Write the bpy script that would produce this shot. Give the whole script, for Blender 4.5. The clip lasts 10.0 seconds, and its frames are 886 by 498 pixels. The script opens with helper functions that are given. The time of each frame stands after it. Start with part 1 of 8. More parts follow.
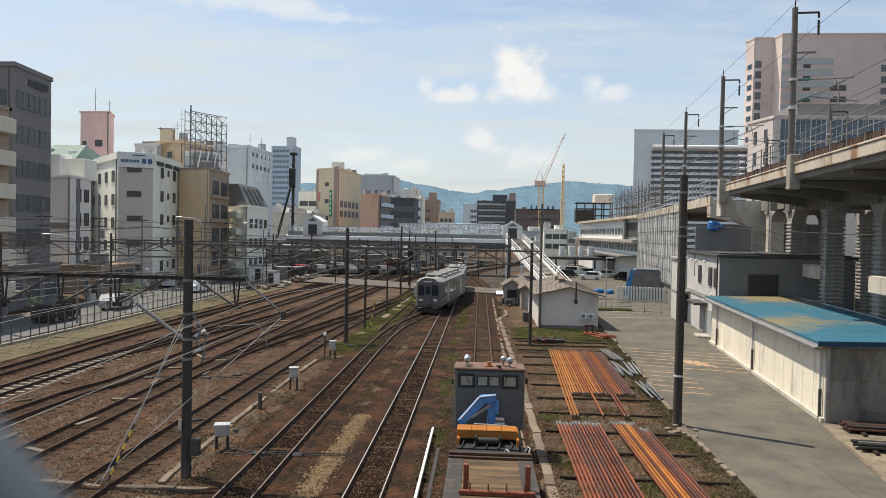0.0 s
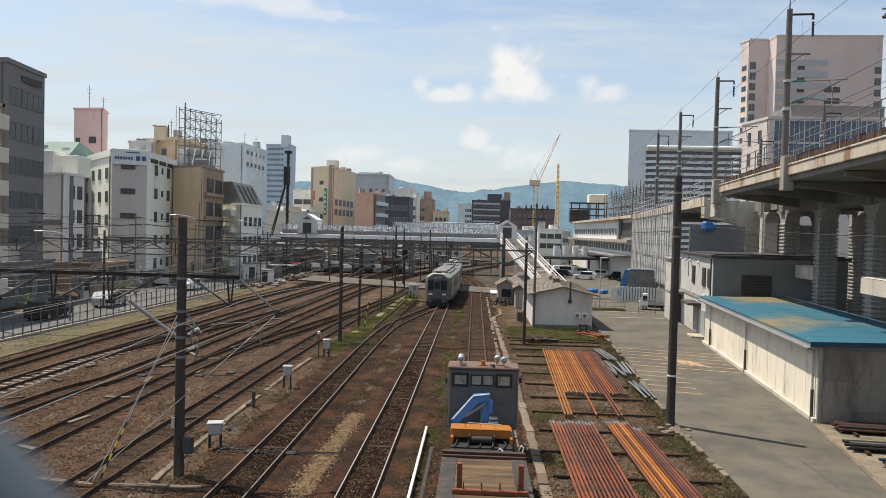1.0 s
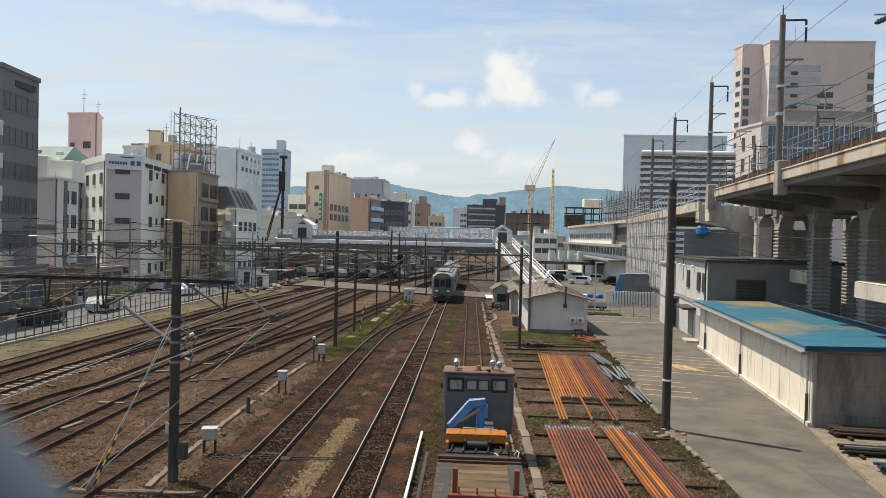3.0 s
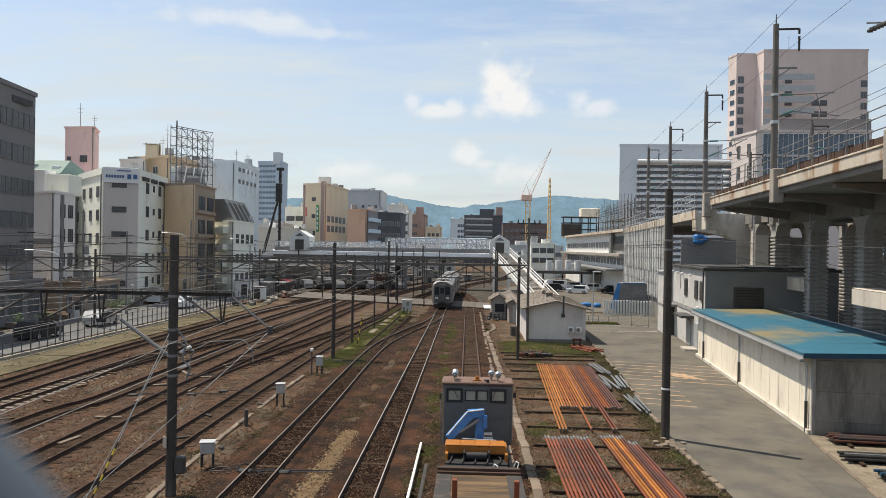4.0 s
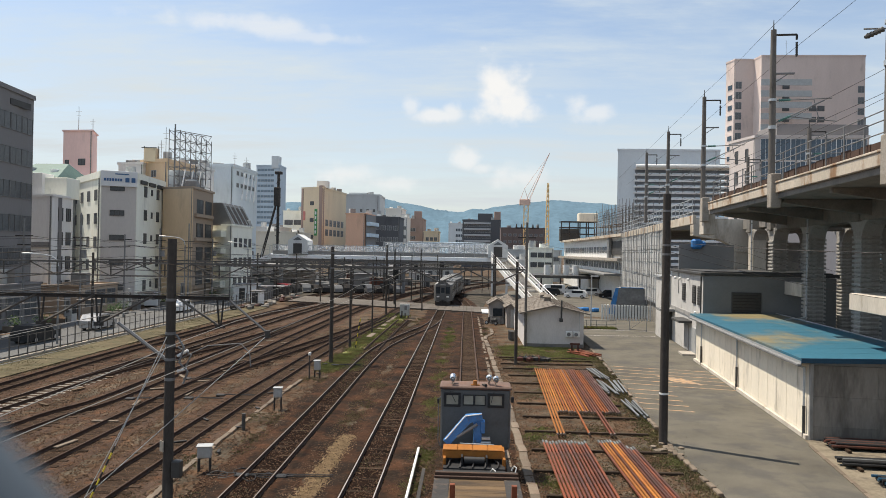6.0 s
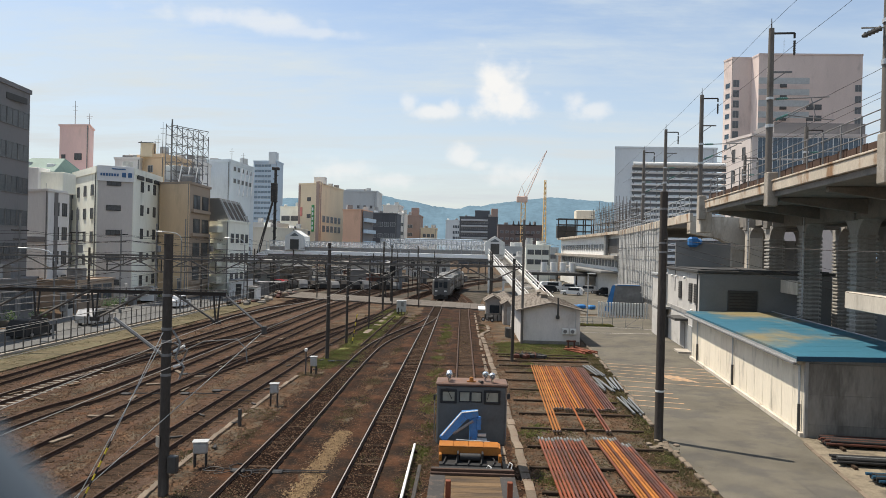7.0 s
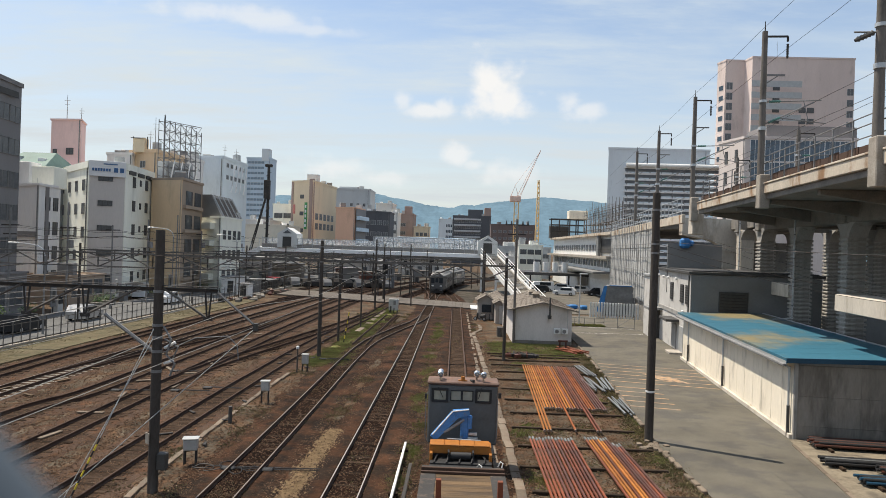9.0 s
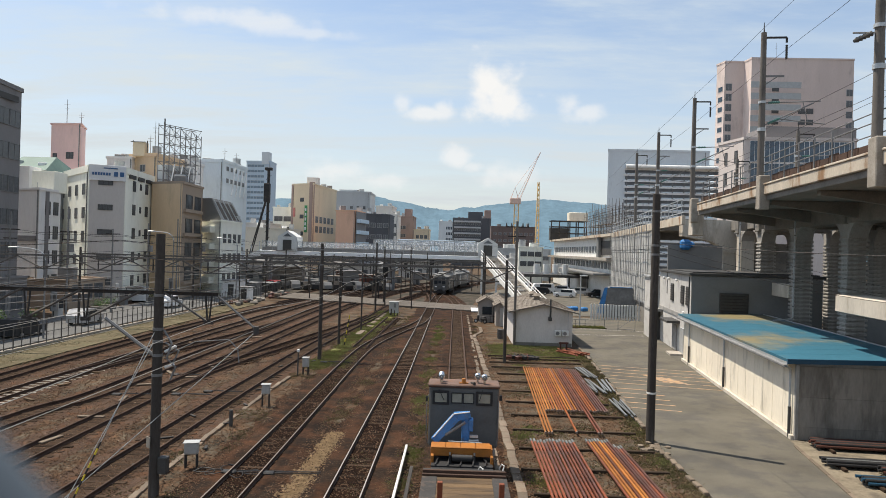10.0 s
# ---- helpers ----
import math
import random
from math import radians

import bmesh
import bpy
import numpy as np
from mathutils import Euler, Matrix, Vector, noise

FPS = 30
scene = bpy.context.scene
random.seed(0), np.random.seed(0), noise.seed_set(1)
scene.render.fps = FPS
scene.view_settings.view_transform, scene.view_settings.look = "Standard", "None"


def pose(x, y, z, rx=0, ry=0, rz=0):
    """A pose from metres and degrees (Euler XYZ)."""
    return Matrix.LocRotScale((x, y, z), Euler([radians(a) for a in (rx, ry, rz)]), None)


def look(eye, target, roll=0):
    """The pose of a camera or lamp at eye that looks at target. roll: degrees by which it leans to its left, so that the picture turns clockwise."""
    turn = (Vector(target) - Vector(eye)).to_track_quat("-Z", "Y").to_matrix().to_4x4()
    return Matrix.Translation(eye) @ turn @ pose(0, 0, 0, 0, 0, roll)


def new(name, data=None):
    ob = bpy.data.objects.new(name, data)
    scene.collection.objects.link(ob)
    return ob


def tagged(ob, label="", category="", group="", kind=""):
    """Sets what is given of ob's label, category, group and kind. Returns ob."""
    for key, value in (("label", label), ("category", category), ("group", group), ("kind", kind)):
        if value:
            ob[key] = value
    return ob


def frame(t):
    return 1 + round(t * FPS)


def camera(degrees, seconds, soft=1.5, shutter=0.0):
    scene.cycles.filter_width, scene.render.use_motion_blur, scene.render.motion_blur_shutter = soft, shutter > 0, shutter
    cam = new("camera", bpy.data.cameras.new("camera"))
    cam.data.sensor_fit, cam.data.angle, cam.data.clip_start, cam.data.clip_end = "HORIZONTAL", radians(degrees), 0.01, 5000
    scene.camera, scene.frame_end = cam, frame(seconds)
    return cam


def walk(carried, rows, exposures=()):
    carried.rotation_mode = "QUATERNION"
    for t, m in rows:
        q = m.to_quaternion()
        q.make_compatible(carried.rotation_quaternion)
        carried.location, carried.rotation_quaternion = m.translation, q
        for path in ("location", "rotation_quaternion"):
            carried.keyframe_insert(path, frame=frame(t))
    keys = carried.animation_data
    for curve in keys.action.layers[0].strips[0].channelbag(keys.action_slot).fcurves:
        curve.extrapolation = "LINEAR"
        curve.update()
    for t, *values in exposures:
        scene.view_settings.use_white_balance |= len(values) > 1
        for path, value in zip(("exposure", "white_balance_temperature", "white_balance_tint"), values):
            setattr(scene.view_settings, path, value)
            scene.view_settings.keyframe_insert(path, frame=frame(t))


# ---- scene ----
# the camera is held by hand on a road bridge and turns a little
cam = camera(64.8, 10.0, soft=0.7)
EYE = (0.0, 0.0, 8.3)
TURNS = [  # seconds, yaw, pitch, roll
    (0.0, 3.200, -1.350, -1.150),
    (0.5, 2.977, -1.409, -1.324),
    (1.0, 2.760, -1.415, -1.452),
    (1.5, 2.676, -1.378, -1.536),
    (2.0, 2.580, -1.236, -1.554),
    (2.5, 2.447, -1.224, -1.590),
    (4.0, 2.156, -0.136, -0.908),
    (4.5, 2.025, 0.077, -0.840),
    (5.0, 1.864, 0.046, -1.009),
    (5.5, 2.061, 0.278, -0.951),
    (7.0, 1.755, -0.047, -1.320),
    (7.5, 1.819, -0.123, -1.478),
    (8.0, 1.592, -0.152, -1.618),
    (8.5, 1.285, -0.280, -1.855),
    (9.0, 1.165, -0.123, -1.896),
    (9.5, 1.104, 0.001, -1.835),
    (10.0, 1.182, 0.076, -1.629),
]


def sink(t):
    """The hand sinks by a finger's width."""
    return float(np.interp(t, (0.0, 2.5, 4.5, 10.0), (0.0, -0.0085, -0.0148, -0.0176)))


walk(cam, [(t, pose(EYE[0], EYE[1], EYE[2] + sink(t), 90 + p, r, w)) for t, w, p, r in TURNS],
     exposures=[(0.0, 0.32, 7000, 10), (10.0, 0.34, 6950, 10)])
cam.data.dof.use_dof = True
cam.data.dof.focus_distance = 60.0
cam.data.dof.aperture_fstop = 2.4

# ---- world, sun, exposure ----
SUN_WAY = Vector((-4.7, 2.62, 11.3)).normalized()
scene.view_settings.exposure = 0.0
world = bpy.data.worlds.new("sky")
scene.world = world
world.use_nodes = True
wt = world.node_tree
wt.nodes.clear()


def wn(kind, **props):
    n = wt.nodes.new(kind)
    for k, v in props.items():
        setattr(n, k, v)
    return n


def wmath(op, a, b=None, c=None, clamp=False):
    n = wn("ShaderNodeMath", operation=op, use_clamp=clamp)
    for i, v in enumerate((a, b, c)):
        if v is None:
            continue
        if isinstance(v, (int, float)):
            n.inputs[i].default_value = v
        else:
            wt.links.new(v, n.inputs[i])
    return n.outputs[0]


def wsmooth(v, lo, hi):
    n = wn("ShaderNodeMapRange", interpolation_type="SMOOTHSTEP")
    wt.links.new(v, n.inputs[0])
    n.inputs[1].default_value, n.inputs[2].default_value = lo, hi
    return n.outputs[0]


sky = wn("ShaderNodeTexSky", sky_type="NISHITA", sun_disc=False, sun_elevation=radians(63), sun_rotation=radians(-61),
         air_density=1.0, dust_density=0.6, ozone_density=1.0)
tc = wn("ShaderNodeTexCoord")
sep = wn("ShaderNodeSeparateXYZ")
wt.links.new(tc.outputs["Generated"], sep.inputs[0])
up = wmath("MAXIMUM", sep.outputs[2], 0.0)
lift = wmath("ADD", up, 0.09)
comb = wn("ShaderNodeCombineXYZ")
wt.links.new(wmath("DIVIDE", sep.outputs[0], lift), comb.inputs[0])
wt.links.new(wmath("DIVIDE", sep.outputs[1], lift), comb.inputs[1])


def wnoise(vec, scale, detail, rough, stretch=(1, 1, 1), turn=0.0):
    mp = wn("ShaderNodeMapping")
    mp.inputs["Scale"].default_value = stretch
    mp.inputs["Rotation"].default_value = (0, 0, turn)
    wt.links.new(vec, mp.inputs[0])
    n = wn("ShaderNodeTexNoise", noise_dimensions="3D")
    n.inputs["Scale"].default_value, n.inputs["Detail"].default_value, n.inputs["Roughness"].default_value = scale, detail, rough
    wt.links.new(mp.outputs[0], n.inputs["Vector"])
    return n.outputs["Fac"]


veil = wsmooth(wnoise(comb.outputs[0], 0.6, 7, 0.62, (0.7, 1.6, 1), 0.25), 0.40, 0.70)
streak = wsmooth(wnoise(comb.outputs[0], 1.5, 9, 0.66, (0.6, 1.5, 1), 0.25), 0.42, 0.70)
haze = wmath("POWER", wmath("SUBTRACT", 1.0, wmath("MULTIPLY", up, 1.9, clamp=True), clamp=True), 2.2)
cloud = wmath("ADD", wmath("MULTIPLY", veil, 0.72), wmath("MULTIPLY", streak, 0.5), clamp=True)
billow = wnoise(tc.outputs["Generated"], 30.0, 4, 0.5, (1, 1, 1.2))
puffs = None
# fair-weather clouds: way, half width, half height, thickness
for way, ax, ay, dens in (((0.042, 0.975, 0.231), 0.034, 0.038, 1.0), ((0.030, 0.975, 0.210), 0.026, 0.026, 0.95), ((0.062, 0.975, 0.206), 0.032, 0.024, 0.95),
                          ((0.082, 0.975, 0.198), 0.024, 0.015, 0.75), ((-0.046, 0.979, 0.192), 0.030, 0.010, 0.75), ((-0.026, 0.979, 0.197), 0.017, 0.012, 0.7),
                          ((-0.082, 0.975, 0.203), 0.012, 0.012, 0.55), ((0.150, 0.966, 0.206), 0.016, 0.016, 0.6), ((0.170, 0.966, 0.193), 0.027, 0.013, 0.6),
                          ((-0.001, 0.991, 0.134), 0.022, 0.015, 0.7), ((0.020, 0.991, 0.120), 0.016, 0.008, 0.5), ((0.074, 0.991, 0.108), 0.045, 0.018, 0.55),
                          ((-0.172, 0.979, 0.107), 0.05, 0.018, 0.6), ((-0.12, 0.979, 0.095), 0.06, 0.012, 0.5), ((-0.29, 0.91, 0.295), 0.1, 0.012, 0.5), ((-0.21, 0.93, 0.287), 0.07, 0.008, 0.4)):
    dx = wmath("DIVIDE", wmath("SUBTRACT", sep.outputs[0], way[0]), ax)
    dz = wmath("DIVIDE", wmath("SUBTRACT", sep.outputs[2], way[2]), ay)
    r = wmath("SQRT", wmath("ADD", wmath("MULTIPLY", dx, dx), wmath("MULTIPLY", dz, dz)))
    r = wmath("ADD", r, wmath("MULTIPLY", wmath("SUBTRACT", billow, 0.5), 2.4))
    front = wmath("GREATER_THAN", sep.outputs[1], 0.5)
    one = wmath("MULTIPLY", wmath("MULTIPLY", wmath("SUBTRACT", 1.0, wsmooth(r, 0.12, 1.35)), dens), front)
    puffs = one if puffs is None else wmath("MAXIMUM", puffs, one)
bg_sky = wn("ShaderNodeBackground")
bg_sky.inputs[1].default_value = 0.135
wt.links.new(sky.outputs[0], bg_sky.inputs[0])
bg_veil = wn("ShaderNodeBackground")
bg_veil.inputs[0].default_value, bg_veil.inputs[1].default_value = (0.77, 0.895, 1.0, 1), 0.715
bg_puff = wn("ShaderNodeBackground")
bg_puff.inputs[0].default_value, bg_puff.inputs[1].default_value = (0.93, 0.96, 1.0, 1), 0.77
bg_haze = wn("ShaderNodeBackground")
bg_haze.inputs[0].default_value, bg_haze.inputs[1].default_value = (0.84, 0.91, 0.985, 1), 0.58
mix1, mix2, mix3 = wn("ShaderNodeMixShader"), wn("ShaderNodeMixShader"), wn("ShaderNodeMixShader")
wt.links.new(cloud, mix1.inputs[0])
wt.links.new(bg_sky.outputs[0], mix1.inputs[1])
wt.links.new(bg_veil.outputs[0], mix1.inputs[2])
wt.links.new(puffs, mix2.inputs[0])
wt.links.new(wmath("MULTIPLY", haze, 0.9), mix3.inputs[0])
wt.links.new(mix1.outputs[0], mix3.inputs[1])
wt.links.new(bg_haze.outputs[0], mix3.inputs[2])
wt.links.new(mix3.outputs[0], mix2.inputs[1])
wt.links.new(bg_puff.outputs[0], mix2.inputs[2])
wt.links.new(mix2.outputs[0], wn("ShaderNodeOutputWorld").inputs[0])

sun = new("sun", bpy.data.lights.new("sun", "SUN"))
sun.data.energy, sun.data.angle, sun.data.color = 4.75, radians(0.53), (1.0, 0.94, 0.85)
sun.matrix_world = look(SUN_WAY * 100, (0, 0, 0))

# ---- materials ----


def mat(name, col, rough=0.75, metal=0.0, var=0.22, scale=1.2, fine=30.0, bump=0.25, stain=None, amount=0.5, stretch=(1, 1, 1), rnd=0.0, spec=0.4):
    """A surface with broad and fine variation, optional stains of another colour, and fine relief."""
    m = bpy.data.materials.new(name)
    m.use_nodes = True
    t = m.node_tree
    p = t.nodes["Principled BSDF"]
    p.inputs["Roughness"].default_value, p.inputs["Metallic"].default_value = rough, metal
    p.inputs["Specular IOR Level"].default_value = spec
    co = t.nodes.new("ShaderNodeTexCoord")
    mp = t.nodes.new("ShaderNodeMapping")
    mp.inputs["Scale"].default_value = stretch
    t.links.new(co.outputs["Object"], mp.inputs[0])

    def nz(sc, detail, rg):
        n = t.nodes.new("ShaderNodeTexNoise")
        n.inputs["Scale"].default_value, n.inputs["Detail"].default_value, n.inputs["Roughness"].default_value = sc, detail, rg
        t.links.new(mp.outputs[0], n.inputs["Vector"])
        return n.outputs["Fac"]

    def remap(v, lo, hi, a, b, smooth=False):
        n = t.nodes.new("ShaderNodeMapRange")
        if smooth:
            n.interpolation_type = "SMOOTHSTEP"
        t.links.new(v, n.inputs[0])
        for i, x in enumerate((lo, hi, a, b)):
            n.inputs[i + 1].default_value = x
        return n.outputs[0]

    def mul(a, b):
        n = t.nodes.new("ShaderNodeMath")
        n.operation = "MULTIPLY"
        t.links.new(a, n.inputs[0])
        t.links.new(b, n.inputs[1])
        return n.outputs[0]

    big, small = nz(scale, 5, 0.6), nz(fine, 3, 0.6)
    value = mul(remap(big, 0.25, 0.75, 1 - var, 1 + var), remap(small, 0.2, 0.8, 1 - var * 0.8, 1 + var * 0.8))
    if rnd:
        info = t.nodes.new("ShaderNodeObjectInfo")
        value = mul(value, remap(info.outputs["Random"], 0, 1, 1 - rnd, 1 + rnd))
    src = None
    if stain:
        mx = t.nodes.new("ShaderNodeMix")
        mx.data_type = "RGBA"
        mx.inputs[6].default_value, mx.inputs[7].default_value = (*col, 1), (*stain, 1)
        t.links.new(remap(nz(scale * 1.7, 6, 0.65), 0.62 - 0.25 * amount, 0.78 - 0.2 * amount, 0, 1, True), mx.inputs[0])
        src = mx.outputs[2]
    hs = t.nodes.new("ShaderNodeHueSaturation")
    if src:
        t.links.new(src, hs.inputs["Color"])
    else:
        hs.inputs["Color"].default_value = (*col, 1)
    t.links.new(value, hs.inputs["Value"])
    t.links.new(hs.outputs[0], p.inputs["Base Color"])
    if bump:
        bp = t.nodes.new("ShaderNodeBump")
        bp.inputs["Strength"].default_value, bp.inputs["Distance"].default_value = bump, 0.03
        t.links.new(small, bp.inputs["Height"])
        t.links.new(bp.outputs[0], p.inputs["Normal"])
    return m


def glass(name, col, rough=0.16):
    m = mat(name, col, rough, 0.0, 0.3, 0.4, 3.0, 0.04, spec=0.12)
    return m


M = dict(
    soil=mat("soil", (0.087, 0.050, 0.029), 0.95, var=0.68, scale=0.5, fine=7.0, bump=0.9, stain=(0.082, 0.066, 0.048), amount=0.9, spec=0.1),
    ballast=mat("ballast", (0.068, 0.044, 0.032), 0.95, var=0.45, scale=0.8, fine=14.0, bump=1.0, stain=(0.092, 0.046, 0.026), amount=0.6, spec=0.1),
    stones=mat("stones", (0.10, 0.06, 0.038), 0.9, var=0.6, scale=3.0, fine=8.0, bump=0.3, stain=(0.27, 0.22, 0.165), amount=0.25, spec=0.15),
    pale_stones=mat("pale_stones", (0.25, 0.175, 0.10), 0.9, var=0.4, scale=4.0, fine=9.0, bump=0.3, spec=0.15),
    bed_rust=mat("bed_rust", (0.054, 0.0255, 0.0138), 0.95, var=0.65, scale=0.45, fine=9.0, bump=1.0, stain=(0.021, 0.0138, 0.0095), amount=0.95, spec=0.1),
    bed_oil=mat("bed_oil", (0.0135, 0.0082, 0.006), 0.95, var=0.55, scale=0.9, fine=11.0, bump=1.0, stain=(0.028, 0.015, 0.0095), amount=0.6, spec=0.03),
    bed_brown=mat("bed_brown", (0.054, 0.036, 0.0255), 0.95, var=0.55, scale=0.9, fine=11.0, bump=1.0, stain=(0.026, 0.017, 0.013), amount=0.6, spec=0.04),
    portal_steel=mat("portal_steel", (0.105, 0.098, 0.09), 0.8, 0.0, 0.25, 1.5, 18.0, 0.1, stain=(0.06, 0.05, 0.045), amount=0.4),
    wire_pale=mat("wire_pale", (0.30, 0.29, 0.27), 0.7, 0.1, 0.1, 1.0, 10.0, 0.0),
    rail_dull=mat("rail_dull", (0.175, 0.152, 0.135), 0.6, 0.2, 0.2, 0.5, 12.0, 0.05),
    tent_pale=mat("tent_pale", (0.62, 0.63, 0.62), 0.7, 0.0, 0.12, 0.5, 8.0, 0.1),
    wire_coat=mat("wire_coat", (0.085, 0.105, 0.125), 0.5, 0.1, 0.1, 20.0, 200.0, 0.0),
    asphalt=mat("asphalt", (0.118, 0.107, 0.086), 0.9, var=0.26, scale=0.3, fine=22.0, bump=0.35, stain=(0.088, 0.082, 0.072), amount=0.7, spec=0.2),
    street=mat("street", (0.12, 0.12, 0.118), 0.9, var=0.25, scale=0.3, fine=12.0, bump=0.3, spec=0.2),
    concrete=mat("concrete", (0.36, 0.325, 0.28), 0.9, var=0.2, scale=0.6, fine=14.0, bump=0.25, stain=(0.27, 0.24, 0.2), amount=0.6, rnd=0.12),
    concrete_stained=mat("concrete_stained", (0.50, 0.44, 0.36), 0.9, var=0.2, scale=0.45, fine=12.0, bump=0.25, stain=(0.26, 0.15, 0.08), amount=0.55, stretch=(1, 1, 0.5)),
    # darker concrete; under the viaduct it also stands in for shade
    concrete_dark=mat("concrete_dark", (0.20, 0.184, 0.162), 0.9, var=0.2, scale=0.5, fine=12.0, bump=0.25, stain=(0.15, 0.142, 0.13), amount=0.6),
    pole=mat("pole", (0.066, 0.058, 0.052), 0.9, var=0.25, scale=1.0, fine=20.0, bump=0.25, stain=(0.1, 0.09, 0.08), amount=0.4, stretch=(1, 1, 0.3), spec=0.15),
    steel_dark=mat("steel_dark", (0.04, 0.037, 0.035), 0.85, 0.0, 0.25, 1.5, 18.0, 0.15, stain=(0.11, 0.08, 0.06), amount=0.4),
    steel_grey=mat("steel_grey", (0.20, 0.2, 0.2), 0.65, 0.2, 0.2, 1.2, 16.0, 0.12),
    galvanised=mat("galvanised", (0.48, 0.5, 0.51), 0.5, 0.5, 0.15, 1.2, 16.0, 0.1),
    chrome=mat("chrome", (0.75, 0.75, 0.75), 0.18, 1.0, 0.05, 1.0, 10.0, 0.0),
    rail_top=mat("rail_top", (0.36, 0.33, 0.31), 0.5, 0.3, 0.15, 0.5, 12.0, 0.05),
    rail_side=mat("rail_side", (0.062, 0.034, 0.023), 0.85, 0.0, 0.3, 1.0, 20.0, 0.3),
    sleeper=mat("sleeper", (0.042, 0.029, 0.021), 0.95, 0.0, 0.35, 1.5, 14.0, 0.6, stain=(0.075, 0.05, 0.035), amount=0.5, rnd=0.5, spec=0.05),
    sleeper_concrete=mat("sleeper_concrete", (0.22, 0.195, 0.165), 0.9, 0.0, 0.2, 1.5, 14.0, 0.4, rnd=0.2),
    grass=mat("grass", (0.19, 0.205, 0.07), 0.9, 0.0, 0.45, 0.6, 5.0, 0.0, stain=(0.22, 0.19, 0.08), amount=0.7, spec=0.15),
    weeds=mat("weeds", (0.14, 0.125, 0.06), 0.9, 0.0, 0.45, 0.6, 5.0, 0.0, stain=(0.2, 0.16, 0.09), amount=0.9, spec=0.15),
    rust_a=mat("rust_a", (0.165, 0.044, 0.017), 0.5, 0.1, 0.35, 1.2, 25.0, 0.4, stain=(0.085, 0.03, 0.018), amount=0.6, stretch=(1, 0.25, 1), rnd=0.4),
    rust_b=mat("rust_b", (0.33, 0.12, 0.022), 0.8, 0.1, 0.3, 1.2, 25.0, 0.4, stain=(0.26, 0.085, 0.022), amount=0.6, stretch=(1, 0.25, 1), rnd=0.35),
    rust_d=mat("rust_d", (0.24, 0.068, 0.017), 0.8, 0.1, 0.35, 1.2, 25.0, 0.4, stain=(0.12, 0.04, 0.018), amount=0.6, stretch=(1, 0.25, 1), rnd=0.3),
    rust_c=mat("rust_c", (0.10, 0.036, 0.025), 0.5, 0.1, 0.35, 1.2, 25.0, 0.4, stain=(0.06, 0.03, 0.022), amount=0.6, stretch=(1, 0.25, 1), rnd=0.3),
    pipe_end=mat("pipe_end", (0.20, 0.155, 0.13), 0.7, 0.2, 0.2, 3.0, 20.0, 0.1),
    pipe_grey=mat("pipe_grey", (0.16, 0.17, 0.17), 0.55, 0.4, 0.25, 2.0, 20.0, 0.2, rnd=0.3),
    cab_grey=mat("cab_grey", (0.105, 0.108, 0.108), 0.6, 0.0, 0.14, 0.9, 14.0, 0.06, stain=(0.09, 0.085, 0.08), amount=0.3),
    cab_roof=mat("cab_roof", (0.14, 0.09, 0.072), 0.85, 0.0, 0.25, 1.6, 16.0, 0.2, stain=(0.15, 0.08, 0.055), amount=0.5),
    blue_arm=mat("blue_arm", (0.05, 0.19, 0.46), 0.45, 0.0, 0.18, 2.0, 18.0, 0.06, stain=(0.12, 0.16, 0.22), amount=0.3),
    orange_paint=mat("orange_paint", (0.34, 0.125, 0.02), 0.55, 0.0, 0.2, 2.0, 18.0, 0.08, stain=(0.3, 0.12, 0.03), amount=0.4),
    red_oxide=mat("red_oxide", (0.18, 0.05, 0.022), 0.75, 0.0, 0.25, 2.0, 18.0, 0.15),
    wood=mat("wood", (0.105, 0.066, 0.033), 0.85, 0.0, 0.32, 1.5, 20.0, 0.3, stain=(0.052, 0.034, 0.02), amount=0.7, stretch=(0.15, 1, 1), rnd=0.2),
    bank=mat("bank", (0.118, 0.098, 0.062), 0.95, var=0.4, scale=0.5, fine=7.0, bump=0.8, stain=(0.10, 0.09, 0.055), amount=0.7, spec=0.1),
    leaf=mat("leaf", (0.055, 0.10, 0.03), 0.7, 0.0, 0.4, 3.0, 9.0, 0.0, spec=0.3),
    rubber=mat("rubber", (0.018, 0.018, 0.018), 0.85, 0.0, 0.2, 3.0, 20.0, 0.1),
    train_body=mat("train_body", (0.115, 0.114, 0.112), 0.5, 0.2, 0.12, 0.8, 8.0, 0.05, stain=(0.19, 0.185, 0.18), amount=0.3),
    train_face=mat("train_face", (0.105, 0.105, 0.105), 0.5, 0.1, 0.16, 0.8, 8.0, 0.05, stain=(0.09, 0.085, 0.08), amount=0.4),
    train_roof=mat("train_roof", (0.25, 0.25, 0.243), 0.7, 0.1, 0.2, 1.0, 8.0, 0.1, stain=(0.3, 0.29, 0.28), amount=0.4),
    black=mat("black", (0.02, 0.02, 0.021), 0.6, 0.0, 0.3, 2.0, 15.0, 0.1),
    white_paint=mat("white_paint", (0.74, 0.74, 0.72), 0.6, 0.0, 0.08, 0.8, 12.0, 0.08, stain=(0.55, 0.54, 0.5), amount=0.3),
    car_white=mat("car_white", (0.75, 0.76, 0.77), 0.3, 0.0, 0.04, 1.0, 6.0, 0.0),
    car_silver=mat("car_silver", (0.45, 0.46, 0.48), 0.3, 0.6, 0.05, 1.0, 6.0, 0.0),
    car_red=mat("car_red", (0.42, 0.025, 0.03), 0.3, 0.0, 0.05, 1.0, 6.0, 0.0),
